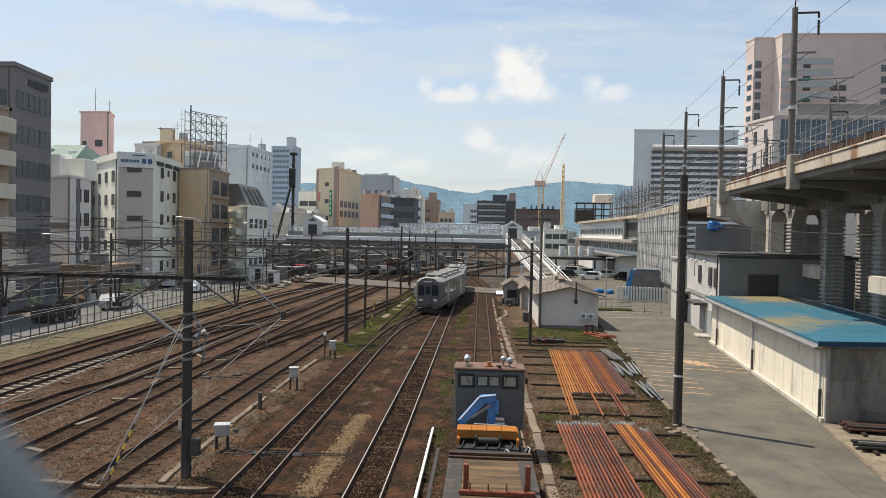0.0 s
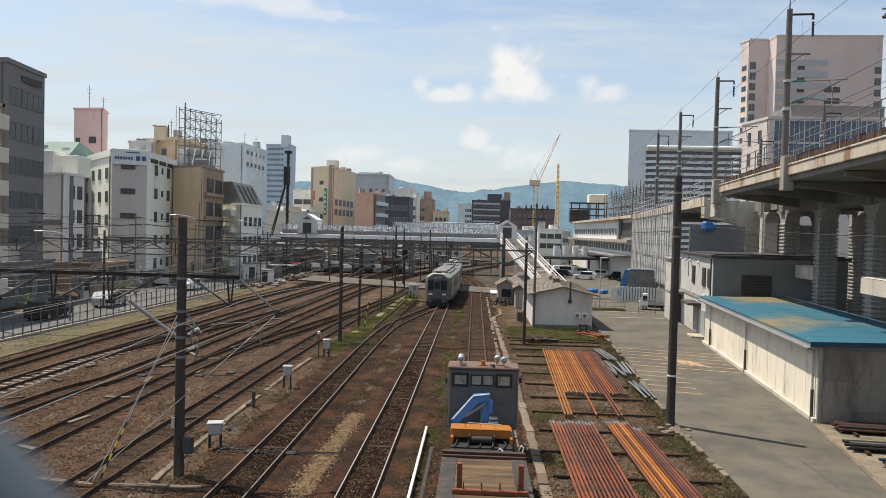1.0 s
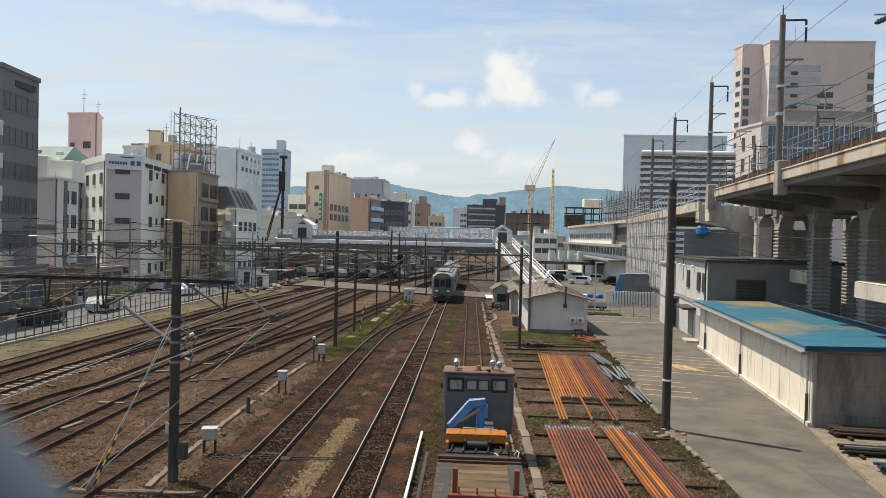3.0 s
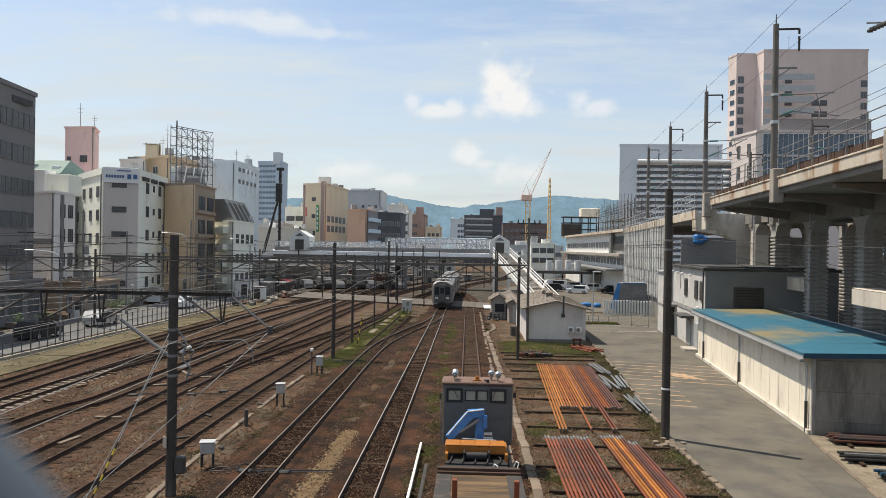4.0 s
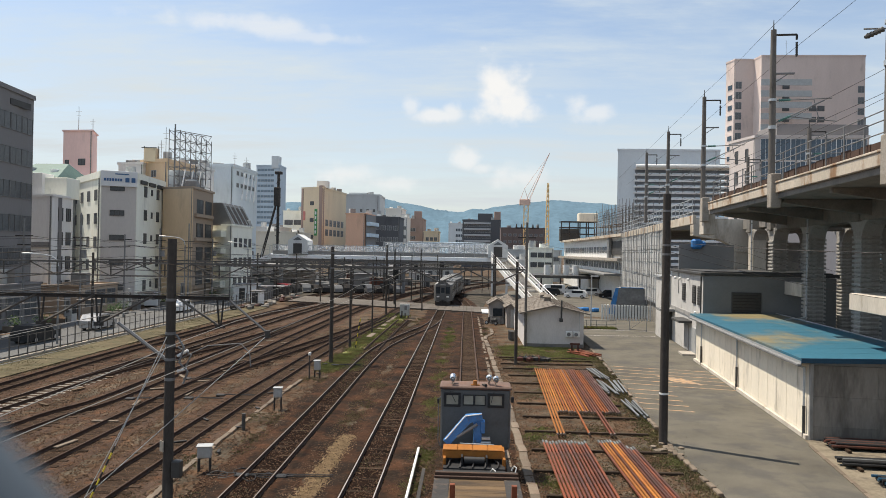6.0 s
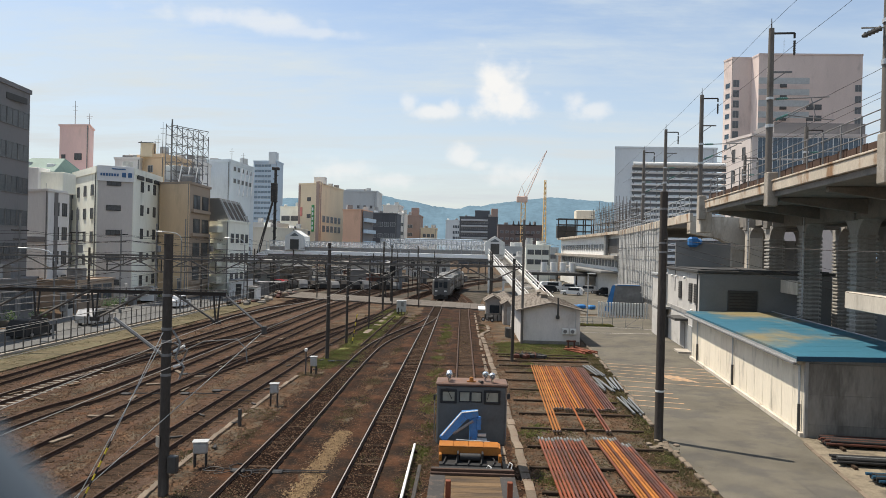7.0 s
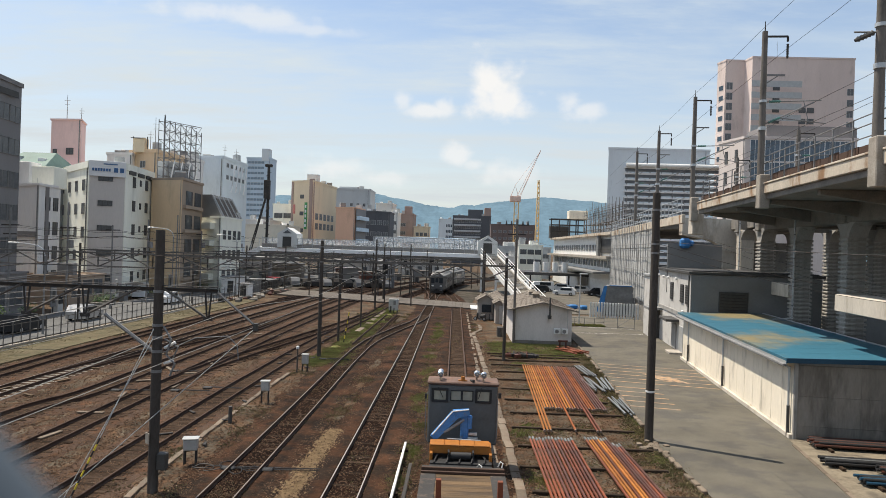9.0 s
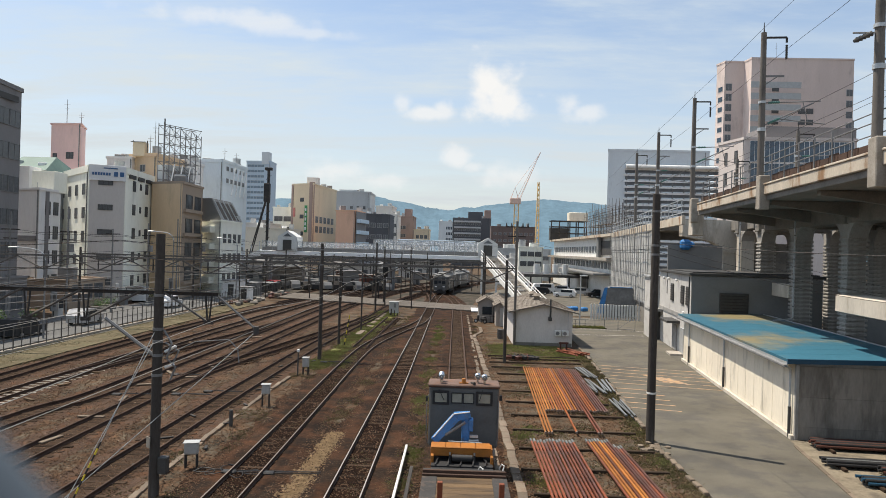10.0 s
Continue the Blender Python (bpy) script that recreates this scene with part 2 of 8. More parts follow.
    white_steel=mat("white_steel", (0.80, 0.80, 0.79), 0.6, 0.0, 0.1, 0.5, 9.0, 0.06, stain=(0.48, 0.47, 0.44), amount=0.3),
    glass=glass("glass", (0.03, 0.036, 0.042)),
    glass_town=glass("glass_town", (0.12, 0.125, 0.13)),
    timber=mat("timber", (0.055, 0.04, 0.029), 0.95, 0.0, 0.35, 1.5, 14.0, 0.5, stain=(0.09, 0.065, 0.045), amount=0.5, rnd=0.3, spec=0.15),
    glass_blue=glass("glass_blue", (0.055, 0.085, 0.115)),
    glass_grey=glass("glass_grey", (0.15, 0.16, 0.17), 0.25),
    alu=mat("alu", (0.42, 0.43, 0.43), 0.5, 0.4, 0.12, 1.0, 8.0, 0.0),
    frame_dark=mat("frame_dark", (0.06, 0.058, 0.055), 0.6, 0.1, 0.2, 1.0, 8.0, 0.0),
    panel_wall=mat("panel_wall", (0.74, 0.67, 0.55), 0.75, 0.0, 0.1, 0.6, 10.0, 0.08, stain=(0.5, 0.45, 0.37), amount=0.35, stretch=(1, 1, 0.3), rnd=0.05),
    panel_grey=mat("panel_grey", (0.30, 0.29, 0.275), 0.8, 0.0, 0.16, 0.5, 10.0, 0.12, stain=(0.2, 0.195, 0.185), amount=0.5, stretch=(1, 1, 0.3), rnd=0.06),
    # gable panels: stained brown-grey, also darkened for the end wall's shade
    panel_gable_shade=mat("panel_gable_shade", (0.235, 0.215, 0.19), 0.85, 0.0, 0.2, 0.7, 9.0, 0.15, stain=(0.15, 0.135, 0.118), amount=0.65, stretch=(1, 1, 0.25), rnd=0.1),
    slab=mat("slab", (0.21, 0.175, 0.125), 0.95, 0.0, 0.3, 0.6, 10.0, 0.3, stain=(0.12, 0.10, 0.075), amount=0.7),
    roof_blue=mat("roof_blue", (0.02, 0.11, 0.165), 0.6, 0.0, 0.16, 0.3, 12.0, 0.06, stain=(0.20, 0.165, 0.085), amount=0.55, stretch=(0.32, 0.16, 1)),
    blue_trim=mat("blue_trim", (0.012, 0.06, 0.11), 0.5, 0.05, 0.14, 0.8, 12.0, 0.05),
    wall_greige=mat("wall_greige", (0.50, 0.485, 0.46), 0.8, 0.0, 0.1, 0.5, 12.0, 0.12, stain=(0.38, 0.36, 0.34), amount=0.4),
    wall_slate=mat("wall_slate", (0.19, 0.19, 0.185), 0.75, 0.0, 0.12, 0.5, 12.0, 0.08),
    shed_wall=mat("shed_wall", (0.62, 0.585, 0.56), 0.85, 0.0, 0.1, 0.5, 12.0, 0.15, stain=(0.53, 0.5, 0.47), amount=0.35, stretch=(1, 1, 0.35)),
    hut_wall=mat("hut_wall", (0.33, 0.3, 0.27), 0.85, 0.0, 0.15, 0.6, 12.0, 0.15, stain=(0.22, 0.2, 0.18), amount=0.5),
    shed_roof=mat("shed_roof", (0.21, 0.18, 0.15), 0.9, 0.0, 0.25, 0.7, 10.0, 0.3, stain=(0.12, 0.095, 0.075), amount=0.6),
    net=mat("net", (0.40, 0.40, 0.39), 0.95, 0.0, 0.2, 0.4, 6.0, 0.4, stain=(0.25, 0.255, 0.255), amount=0.6, stretch=(1, 1, 0.4), rnd=0.16),
    tarp_grey=mat("tarp_grey", (0.17, 0.175, 0.175), 0.8, 0.0, 0.3, 0.7, 4.0, 0.7),
    tarp_blue=mat("tarp_blue", (0.03, 0.17, 0.42), 0.6, 0.0, 0.2, 1.0, 5.0, 0.5),
    yellow=mat("yellow", (0.65, 0.5, 0.05), 0.6, 0.0, 0.1, 2.0, 12.0, 0.05),
    crane_orange=mat("crane_orange", (0.72, 0.50, 0.24), 0.6, 0.0, 0.1, 0.5, 8.0, 0.05),
    # red of the jib and cab, paled to carry the haze of distance
    crane_red_hazy=mat("crane_red_hazy", (0.62, 0.45, 0.38), 0.6, 0.0, 0.1, 0.5, 8.0, 0.05),
    road_line=mat("road_line", (0.55, 0.53, 0.48), 0.8, 0.0, 0.25, 1.2, 12.0, 0.1, stain=(0.25, 0.24, 0.22), amount=0.7),
    road_orange=mat("road_orange", (0.42, 0.26, 0.14), 0.85, 0.0, 0.3, 1.2, 12.0, 0.1, stain=(0.22, 0.18, 0.14), amount=0.8),
    mast_concrete=mat("mast_concrete", (0.155, 0.142, 0.13), 0.9, var=0.2, scale=0.8, fine=18.0, bump=0.2, stain=(0.10, 0.09, 0.08), amount=0.5, stretch=(1, 1, 0.3), spec=0.2),
    pier_concrete=mat("pier_concrete", (0.33, 0.315, 0.29), 0.9, var=0.18, scale=0.5, fine=12.0, bump=0.25, stain=(0.22, 0.205, 0.185), amount=0.55, stretch=(1, 1, 0.35)),
    # paler concrete for sunlit piers, beams and plinth: sunlight put into the tone
    pier_pale_lit=mat("pier_pale_lit", (0.52, 0.47, 0.40), 0.9, var=0.16, scale=0.5, fine=12.0, bump=0.25, stain=(0.36, 0.31, 0.25), amount=0.5, stretch=(1, 1, 0.3)),
    insulator_teal=mat("insulator_teal", (0.06, 0.17, 0.15), 0.4, 0.0, 0.1, 2.0, 12.0, 0.0),
    far_ballast=mat("far_ballast", (0.072, 0.06, 0.05), 0.95, var=0.5, scale=0.35, fine=3.0, bump=0.6, stain=(0.042, 0.04, 0.03), amount=0.8, spec=0.1),
    crossing=mat("crossing", (0.11, 0.094, 0.078), 0.9, 0.0, 0.2, 0.5, 10.0, 0.2, rnd=0.1),
    trough=mat("trough", (0.17, 0.135, 0.10), 0.9, 0.0, 0.25, 1.0, 12.0, 0.3, stain=(0.13, 0.095, 0.07), amount=0.7, rnd=0.25),
    sign_green=mat("sign_green", (0.05, 0.26, 0.09), 0.6, 0.0, 0.1, 1.0, 8.0, 0.0),
    sign_white=mat("sign_white", (0.72, 0.73, 0.74), 0.6, 0.0, 0.05, 1.0, 8.0, 0.0),
    sign_blue=mat("sign_blue", (0.05, 0.13, 0.28), 0.6, 0.0, 0.05, 1.0, 8.0, 0.0),
    roof_green=mat("roof_green", (0.12, 0.19, 0.165), 0.7, 0.0, 0.15, 0.6, 8.0, 0.1),
)


def wallmat(name, col, stain=None, rough=0.85):
    """Rendered or tiled outer walls of the town houses, with rain streaks."""
    return mat(name, col, rough, 0.0, 0.07, 0.18, 5.0, 0.08, stain=stain or tuple(c * 0.8 for c in col), amount=0.3, stretch=(1, 1, 0.3))


# ---- mesh helpers ----


class Solid:
    """Vertices and faces of one mesh, grown piece by piece."""

    def __init__(self):
        self.v, self.f = [], []

    def add(self, v, f):
        k = len(self.v)
        self.v += [tuple(p) for p in v]
        self.f += [tuple(i + k for i in q) for q in f]
        return self

    def box(self, x, y, z, sx, sy, sz, rz=0.0, c=0.0, m=None):
        """A box with its centre at x, y and its foot at z; c: chamfer."""
        hx, hy, hz = sx / 2, sy / 2, sz / 2
        vs, fs = [], []
        if c <= 0:
            vs = [(i * hx, j * hy, k * hz) for i in (-1, 1) for j in (-1, 1) for k in (-1, 1)]
            fs = [(0, 1, 3, 2), (4, 6, 7, 5), (0, 4, 5, 1), (2, 3, 7, 6), (0, 2, 6, 4), (1, 5, 7, 3)]
        else:
            idx = {}
            for i in (-1, 1):
                for j in (-1, 1):
                    for k in (-1, 1):
                        for a in range(3):
                            s = [hx - c, hy - c, hz - c]
                            s[a] += c
                            idx[i, j, k, a] = len(vs)
                            vs.append((i * s[0], j * s[1], k * s[2]))
            for s in (-1, 1):
                quads = ([(s, -1, -1, 0), (s, 1, -1, 0), (s, 1, 1, 0), (s, -1, 1, 0)],
                         [(1, s, -1, 1), (-1, s, -1, 1), (-1, s, 1, 1), (1, s, 1, 1)],
                         [(-1, -1, s, 2), (1, -1, s, 2), (1, 1, s, 2), (-1, 1, s, 2)])
                for q in quads:
                    fs.append(tuple(idx[e] for e in (q if s > 0 else q[::-1])))
                for t in (-1, 1):
                    o = s * t > 0
                    for q in ([(s, t, -1, 0), (s, t, -1, 1), (s, t, 1, 1), (s, t, 1, 0)],
                              [(-1, s, t, 1), (-1, s, t, 2), (1, s, t, 2), (1, s, t, 1)],
                              [(s, -1, t, 0), (s, 1, t, 0), (s, 1, t, 2), (s, -1, t, 2)]):
                        flip = o
                        if q[0][0] == -1 and q[3][0] == 1:
                            flip = o
                        fs.append(tuple(idx[e] for e in (q if flip else q[::-1])))
            for i in (-1, 1):
                for j in (-1, 1):
                    for k in (-1, 1):
                        q = (idx[i, j, k, 0], idx[i, j, k, 1], idx[i, j, k, 2])
                        fs.append(q if i * j * k > 0 else q[::-1])
        ca, sa = math.cos(radians(rz)), math.sin(radians(rz))
        vs = [(x + a * ca - b * sa, y + a * sa + b * ca, z + hz + h) for a, b, h in vs]
        if m is not None:
            vs = [m @ Vector(p) for p in vs]
        return self.add(vs, fs)

    def tube(self, p0, p1, r0, r1=None, n=8, cap=True):
        p0, p1 = Vector(p0), Vector(p1)
        r1 = r0 if r1 is None else r1
        d = (p1 - p0).normalized()
        a = d.cross(Vector((0, 0, 1)) if abs(d.z) < 0.9 else Vector((1, 0, 0))).normalized()
        b = d.cross(a)
        vs = []
        for p, r in ((p0, r0), (p1, r1)):
            vs += [p + r * (math.cos(2 * math.pi * i / n) * a + math.sin(2 * math.pi * i / n) * b) for i in range(n)]
        fs = [(i, i + n, (i + 1) % n + n, (i + 1) % n) for i in range(n)]
        if cap:
            fs += [tuple(range(n)), tuple(range(2 * n - 1, n - 1, -1))]
        return self.add(vs, fs)

    def path(self, pts, r, n=6):
        """One tube through all the points."""
        pts = [Vector(p) for p in pts]
        k, vs, fs, a = len(pts), [], [], None
        for i, p in enumerate(pts):
            d = (pts[min(i + 1, k - 1)] - pts[max(i - 1, 0)]).normalized()
            if a is None:
                a = d.cross(Vector((0, 0, 1)) if abs(d.z) < 0.9 else Vector((1, 0, 0)))
            a = (a - d * a.dot(d)).normalized()
            b = d.cross(a)
            vs += [p + r * (math.cos(2 * math.pi * j / n) * a + math.sin(2 * math.pi * j / n) * b) for j in range(n)]
        for i in range(k - 1):
            fs += [(i * n + j, (i + 1) * n + j, (i + 1) * n + (j + 1) % n, i * n + (j + 1) % n) for j in range(n)]
        fs += [tuple(range(n)), tuple(range(k * n - 1, (k - 1) * n - 1, -1))]
        return self.add(vs, fs)

    def prism(self, poly, z0, z1):
        """An upright prism over a plan given anticlockwise."""
        n = len(poly)
        area = sum(a[0] * b[1] - b[0] * a[1] for a, b in zip(poly, poly[1:] + poly[:1]))
        if area < 0:
            poly = poly[::-1]
        vs = [(x, y, z0) for x, y in poly] + [(x, y, z1) for x, y in poly]
        fs = [(i, (i + 1) % n, (i + 1) % n + n, i + n) for i in range(n)]
        fs += [tuple(range(n - 1, -1, -1)), tuple(range(n, 2 * n))]
        return self.add(vs, fs)

    def sweep(self, section, pts, closed=True):
        """A section of (side, up) carried along a level line of points."""
        n, k = len(section), len(pts)
        vs = []
        for i, p in enumerate(pts):
            a, b = Vector(pts[max(i - 1, 0)]), Vector(pts[min(i + 1, k - 1)])
            d = (b - a).normalized()
            side = Vector((d.y, -d.x, 0)).normalized()
            vs += [Vector(p) + side * s + Vector((0, 0, u)) for s, u in section]
        fs = []
        for i in range(k - 1):
            for j in range(n if closed else n - 1):
                q = (j + 1) % n
                fs.append((i * n + j, i * n + q, (i + 1) * n + q, (i + 1) * n + j))
        if closed:
            fs += [tuple(range(n - 1, -1, -1)), tuple(range((k - 1) * n, k * n))]
        return self.add(vs, fs)

    def ball(self, p, r, n=8, squash=1.0):
        vs, fs = [], []
        k = n // 2 + 1
        for i in range(k):
            a = math.pi * i / (k - 1)
            for j in range(n):
                b = 2 * math.pi * j / n
                vs.append((p[0] + r * math.sin(a) * math.cos(b), p[1] + r * math.sin(a) * math.sin(b), p[2] + r * squash * math.cos(a)))
        for i in range(k - 1):
            for j in range(n):
                fs.append((i * n + j, (i + 1) * n + j, (i + 1) * n + (j + 1) % n, i * n + (j + 1) % n))
        return self.add(vs, fs)

    def mesh(self, name, material, smooth=True):
        me = bpy.data.meshes.new(name)
        me.from_pydata(self.v, [], self.f)
        me.materials.append(material)
        if smooth:
            me.shade_smooth()
            me.set_sharp_from_angle(angle=radians(35))
        me.update()
        return me


def thing(name, label, category, at=(0, 0, 0), rz=0.0, group="", kind=""):
    ob = new(name)
    ob.matrix_basis = pose(*at, 0, 0, rz)
    ob.empty_display_size = 0.2
    return tagged(ob, label, category, group, kind)


def part(name, solid, material, parent=None, label="", at=None, smooth=True):
    me = solid if isinstance(solid, bpy.types.Mesh) else solid.mesh(name, material, smooth)
    ob = new(name, me)
    if parent is not None:
        ob.parent = parent
    if at is not None:
        ob.matrix_basis = at
    if label:
        ob["label"] = label
    return ob


def single(name, solid, material, label, category, group="", kind="", at=None, smooth=True):
    ob = part(name, solid, material, None, "", at, smooth)
    return tagged(ob, label, category, group, kind)

# ---- ground ----


def steps(*spans):
    out = []
    for a, b, n in spans:
        out += [a + (b - a) * i / n for i in range(n)]
    return out + [spans[-1][1]]


gx = steps((-4000, -400, 6), (-400, -60, 8), (-60, -34, 6), (-34, 10, 120), (10, 40, 10), (40, 400, 8), (400, 4000, 6))
gy = steps((-1500, -60, 4), (-60, 10, 6), (10, 60, 150), (60, 110, 60), (110, 250, 20), (250, 4500, 10))
gv, gf = [], []
for y in gy:
    for x in gx:
        h = 0.0
        if -34 < x < 9 and 12 < y < 105:
            h = 0.05 * noise.noise(Vector((x * 0.5, y * 0.5, 0))) + 0.035 * noise.noise(Vector((x * 1.9, y * 1.9, 3)))
        gv.append((x, y, h - 0.02))
w = len(gx)
for j in range(len(gy) - 1):
    for i in range(w - 1):
        gf.append((j * w + i, j * w + i + 1, (j + 1) * w + i + 1, (j + 1) * w + i))
single("ground", Solid().add(gv, gf), M["soil"], "brown trodden soil and old ballast of a railway yard", "ground", kind="structure")

YARD = [(8.3, -10), (9.0, 24.4), (8.95, 29.8), (9.95, 43), (10.7, 54), (11.0, 62), (11.6, 77), (3.0, 88.5), (3.0, 93), (14, 90.5), (26, 90), (45, 88), (45, -10)]
single("pavement_yard", Solid().prism(YARD, -0.1, 0.05), M["asphalt"], "worn grey asphalt of a works yard", "pavement", kind="structure")
single("pavement_station", Solid().prism([(3.6, 104), (4.5, 130), (9, 150), (20, 180), (34, 230), (60, 230), (60, 93), (14, 93), (6, 97)], -0.1, 0.03), M["asphalt"], "grey asphalt of the station yard", "pavement", kind="structure")
single("road_left", Solid().prism([(-33.2, -10), (-33.2, 190), (-43, 190), (-41, -10)], -0.1, 0.04), M["street"], "grey asphalt street beside the railway", "road", kind="structure")

# low stones along the yard's edge
kerb = thing("kerb", "uneven row of weathered kerb stones beside asphalt", "kerb", kind="structure")
edge_stone = Solid().box(0, 0, 0, 0.2, 0.58, 0.15, c=0.03).mesh("kerb_stone", M["trough"])
for (ax, ay), (bx, by) in zip(YARD[1:5], YARD[2:6]):
    n = int(math.hypot(bx - ax, by - ay) / 0.63)
    for i in range(n):
        if random.random() < 0.4:
            continue
        u = (i + 0.5) / n
        part("kerb_stone", edge_stone, None, kerb, at=pose(ax + (bx - ax) * u - 0.12 + random.uniform(-0.05, 0.05), ay + (by - ay) * u, -0.03, random.uniform(-4, 4), random.uniform(-6, 6), -math.degrees(math.atan2(bx - ax, by - ay)) + random.uniform(-5, 5)))

# worn paint on the yard
paint = thing("yard_marking", "worn white and orange hatching painted on asphalt", "marking", kind="structure")
for i in range(11):
    y = 38.0 + i * 1.35
    x0 = 9.75 + 0.075 * (y - 40)
    L = 7.0 if i > 4 else 2.6
    part("stripe", Solid().box(x0 + L / 2, y - 0.3, 0.054, L, 0.15, 0.004, rz=-14), M["road_orange"], paint)
for i in range(4):
    part("stripe", Solid().box(13.5 + i * 0.42, 47.2 - i * 0.3, 0.056, 0.3, 2.4, 0.004, rz=18), M["road_orange"], paint)
part("edge_line", Solid().box(14.8, 71.5, 0.054, 9.0, 0.12, 0.004, rz=4), M["road_line"], paint)
part("edge_line", Solid().box(17.5, 76.5, 0.054, 8.0, 0.1, 0.004, rz=-12), M["road_line"], paint)

# ---- railway tracks ----
RAIL = [(-0.06, 0), (0.06, 0), (0.06, 0.015), (0.011, 0.03), (0.011, 0.105), (0.03, 0.112), (0.03, 0.148), (-0.03, 0.148), (-0.03, 0.112), (-0.011, 0.105), (-0.011, 0.03), (-0.06, 0.015)]
HEAD = [(-0.018, 0.1485), (0.018, 0.1485), (0.018, 0.152), (-0.018, 0.152)]
BED = 0.05


def smooth_line(pts, step=1.5):
    """A level curve through plan points."""
    out = []
    for i in range(len(pts) - 1):
        p0, p1, p2, p3 = (Vector((*pts[max(min(j, len(pts) - 1), 0)], 0)) for j in (i - 1, i, i + 1, i + 2))
        n = max(1, int((p2 - p1).length / step))
        for k in range(n):
            t = k / n
            out.append(0.5 * (2 * p1 + (p2 - p0) * t + (2 * p0 - 5 * p1 + 4 * p2 - p3) * t * t + (3 * p1 - p0 - 3 * p2 + p3) * t ** 3))
    out.append(Vector((*pts[-1], 0)))
    return out


def along(line, s):
    """The place s metres along a line, and its way."""
    for a, b in zip(line, line[1:]):
        d = (b - a).length
        if s <= d:
            return a + (b - a) * (s / d), (b - a).normalized()
        s -= d
    return line[-1] + (line[-1] - line[-2]).normalized() * s, (line[-1] - line[-2]).normalized()


SLEEPER = {k: Solid().box(0, 0, -0.09, 2.05, 0.2, 0.14, c=0.015).mesh("sleeper", M[k]) for k in ("sleeper", "sleeper_concrete")}


def track(pts, label, near=48.0, wood="sleeper", bed=True, worn=True, rusty=False, dull=False, oil=True):
    line = smooth_line(pts)
    tr = thing("railway_track", label, "railway track", (0, 0, 0), group="tracks of the yard", kind="structure")
    for s in (-0.566, 0.566):
        side = []
        for i, p in enumerate(line):
            d = (line[min(i + 1, len(line) - 1)] - line[max(i - 1, 0)]).normalized()
            side.append(p + Vector((d.y, -d.x, 0)) * s + Vector((0, 0, BED)))
        r = part("rail", Solid().sweep(RAIL, side), M["rail_side"], tr)
        part("rail_head", Solid().sweep(HEAD, side), (M["rail_dull"] if dull else M["rail_top"]) if worn else M["rail_side"], r, "polished running face" if worn else "rusted running face")
    if bed:
        e = 2.35 if rusty else 1.9
        sec = [(-e, -0.06), (-1.4, 0.03), (-0.98, 0.062), (-0.7, 0.058), (-0.66, 0.02), (0.66, 0.02), (0.7, 0.058), (0.98, 0.062), (1.4, 0.03), (e, -0.06)] if rusty else [(-e, -0.06), (-1.3, 0.02), (1.3, 0.02), (e, -0.06)]
        part("ballast_bed", Solid().sweep(sec, line, closed=False), M["bed_rust"] if rusty else M["ballast"], tr, "rust-coloured ballast" if rusty else "dark oily ballast")
        part("oily_strip", Solid().sweep([(-0.62, 0.02), (-0.55, 0.036), (0.55, 0.036), (0.62, 0.02)] if rusty else [(-0.8, 0.024), (-0.7, 0.032), (0.7, 0.032), (0.8, 0.024)], line, closed=False), M["bed_oil"] if rusty and oil else M["bed_brown"], tr, "oil-stained strip between the rails")
    total = sum((b - a).length for a, b in zip(line, line[1:]))
    far = Solid()
    s = 0.3
    while s < total:
        p, d = along(line, s)
        rz = -math.degrees(math.atan2(d.x, d.y)) + random.uniform(-1.5, 1.5)
        if 17 < p.y < near:
            part("sleeper", SLEEPER[wood], None, tr, at=pose(p.x + random.uniform(-0.05, 0.05), p.y, random.uniform(-0.026, -0.004) if rusty else random.uniform(-0.012, 0.004), 0, random.uniform(-0.8, 0.8), rz))
        else:
            far.box(p.x, p.y, -0.09, 2.05, 0.2, 0.14, rz=rz)
        s += 0.64
    if far.v:
        part("sleepers", far, M["sleeper"], tr, smooth=False)["kind"] = "stuff"
    return line


TRAIN_LINE = [(-7.35, -20), (-7.35, 30), (-7.4, 48), (-7.2, 57), (-6.6, 62.5), (-5.5, 69), (-4.35, 75), (-3.72, 80.5), (-3.52, 88), (-3.5, 100), (-3.5, 112), (-3.3, 120), (-2.95, 128), (-1.9, 140), (0.3, 155), (4.0, 172), (9, 190), (16, 210), (25, 232)]
track([(-3.5, -20), (-3.5, 30), (-3.5, 60), (-3.5, 84)], "main track with polished rails on dark wooden sleepers", rusty=True)
line_s = track(TRAIN_LINE, "track with a turnout curve on dark wooden sleepers", rusty=True, dull=True)
track([(-7.75, 57), (-7.7, 66), (-7.5, 83)], "short overgrown rusty siding", bed=False, worn=False)
track([(0.28, -20), (0.28, 30), (0.2, 70), (0.15, 95), (0.0, 108), (-1.2, 122), (-3.6, 140)], "rusty siding with brown sleepers", worn=False, rusty=True, oil=False)
track([(-12.1, -10), (-12.05, 33), (-11.9, 44), (-11.65, 55), (-10.9, 68), (-9.9, 81), (-9.0, 106), (-7, 125), (-4, 145)], "yard track with rusty rails on light sleepers", worn=False)
track([(-16.1, -10), (-16.1, 33), (-16.1, 50), (-15.9, 66), (-15.2, 90), (-14.0, 112), (-11, 135), (-7, 158)], "yard track with dark oily sleepers", worn=False)
track([(-20.2, -5), (-19.9, 29), (-19.0, 36), (-18.9, 46), (-18.6, 66), (-18.0, 95), (-16, 125), (-12, 155)], "yard track with dark oily sleepers", worn=False)
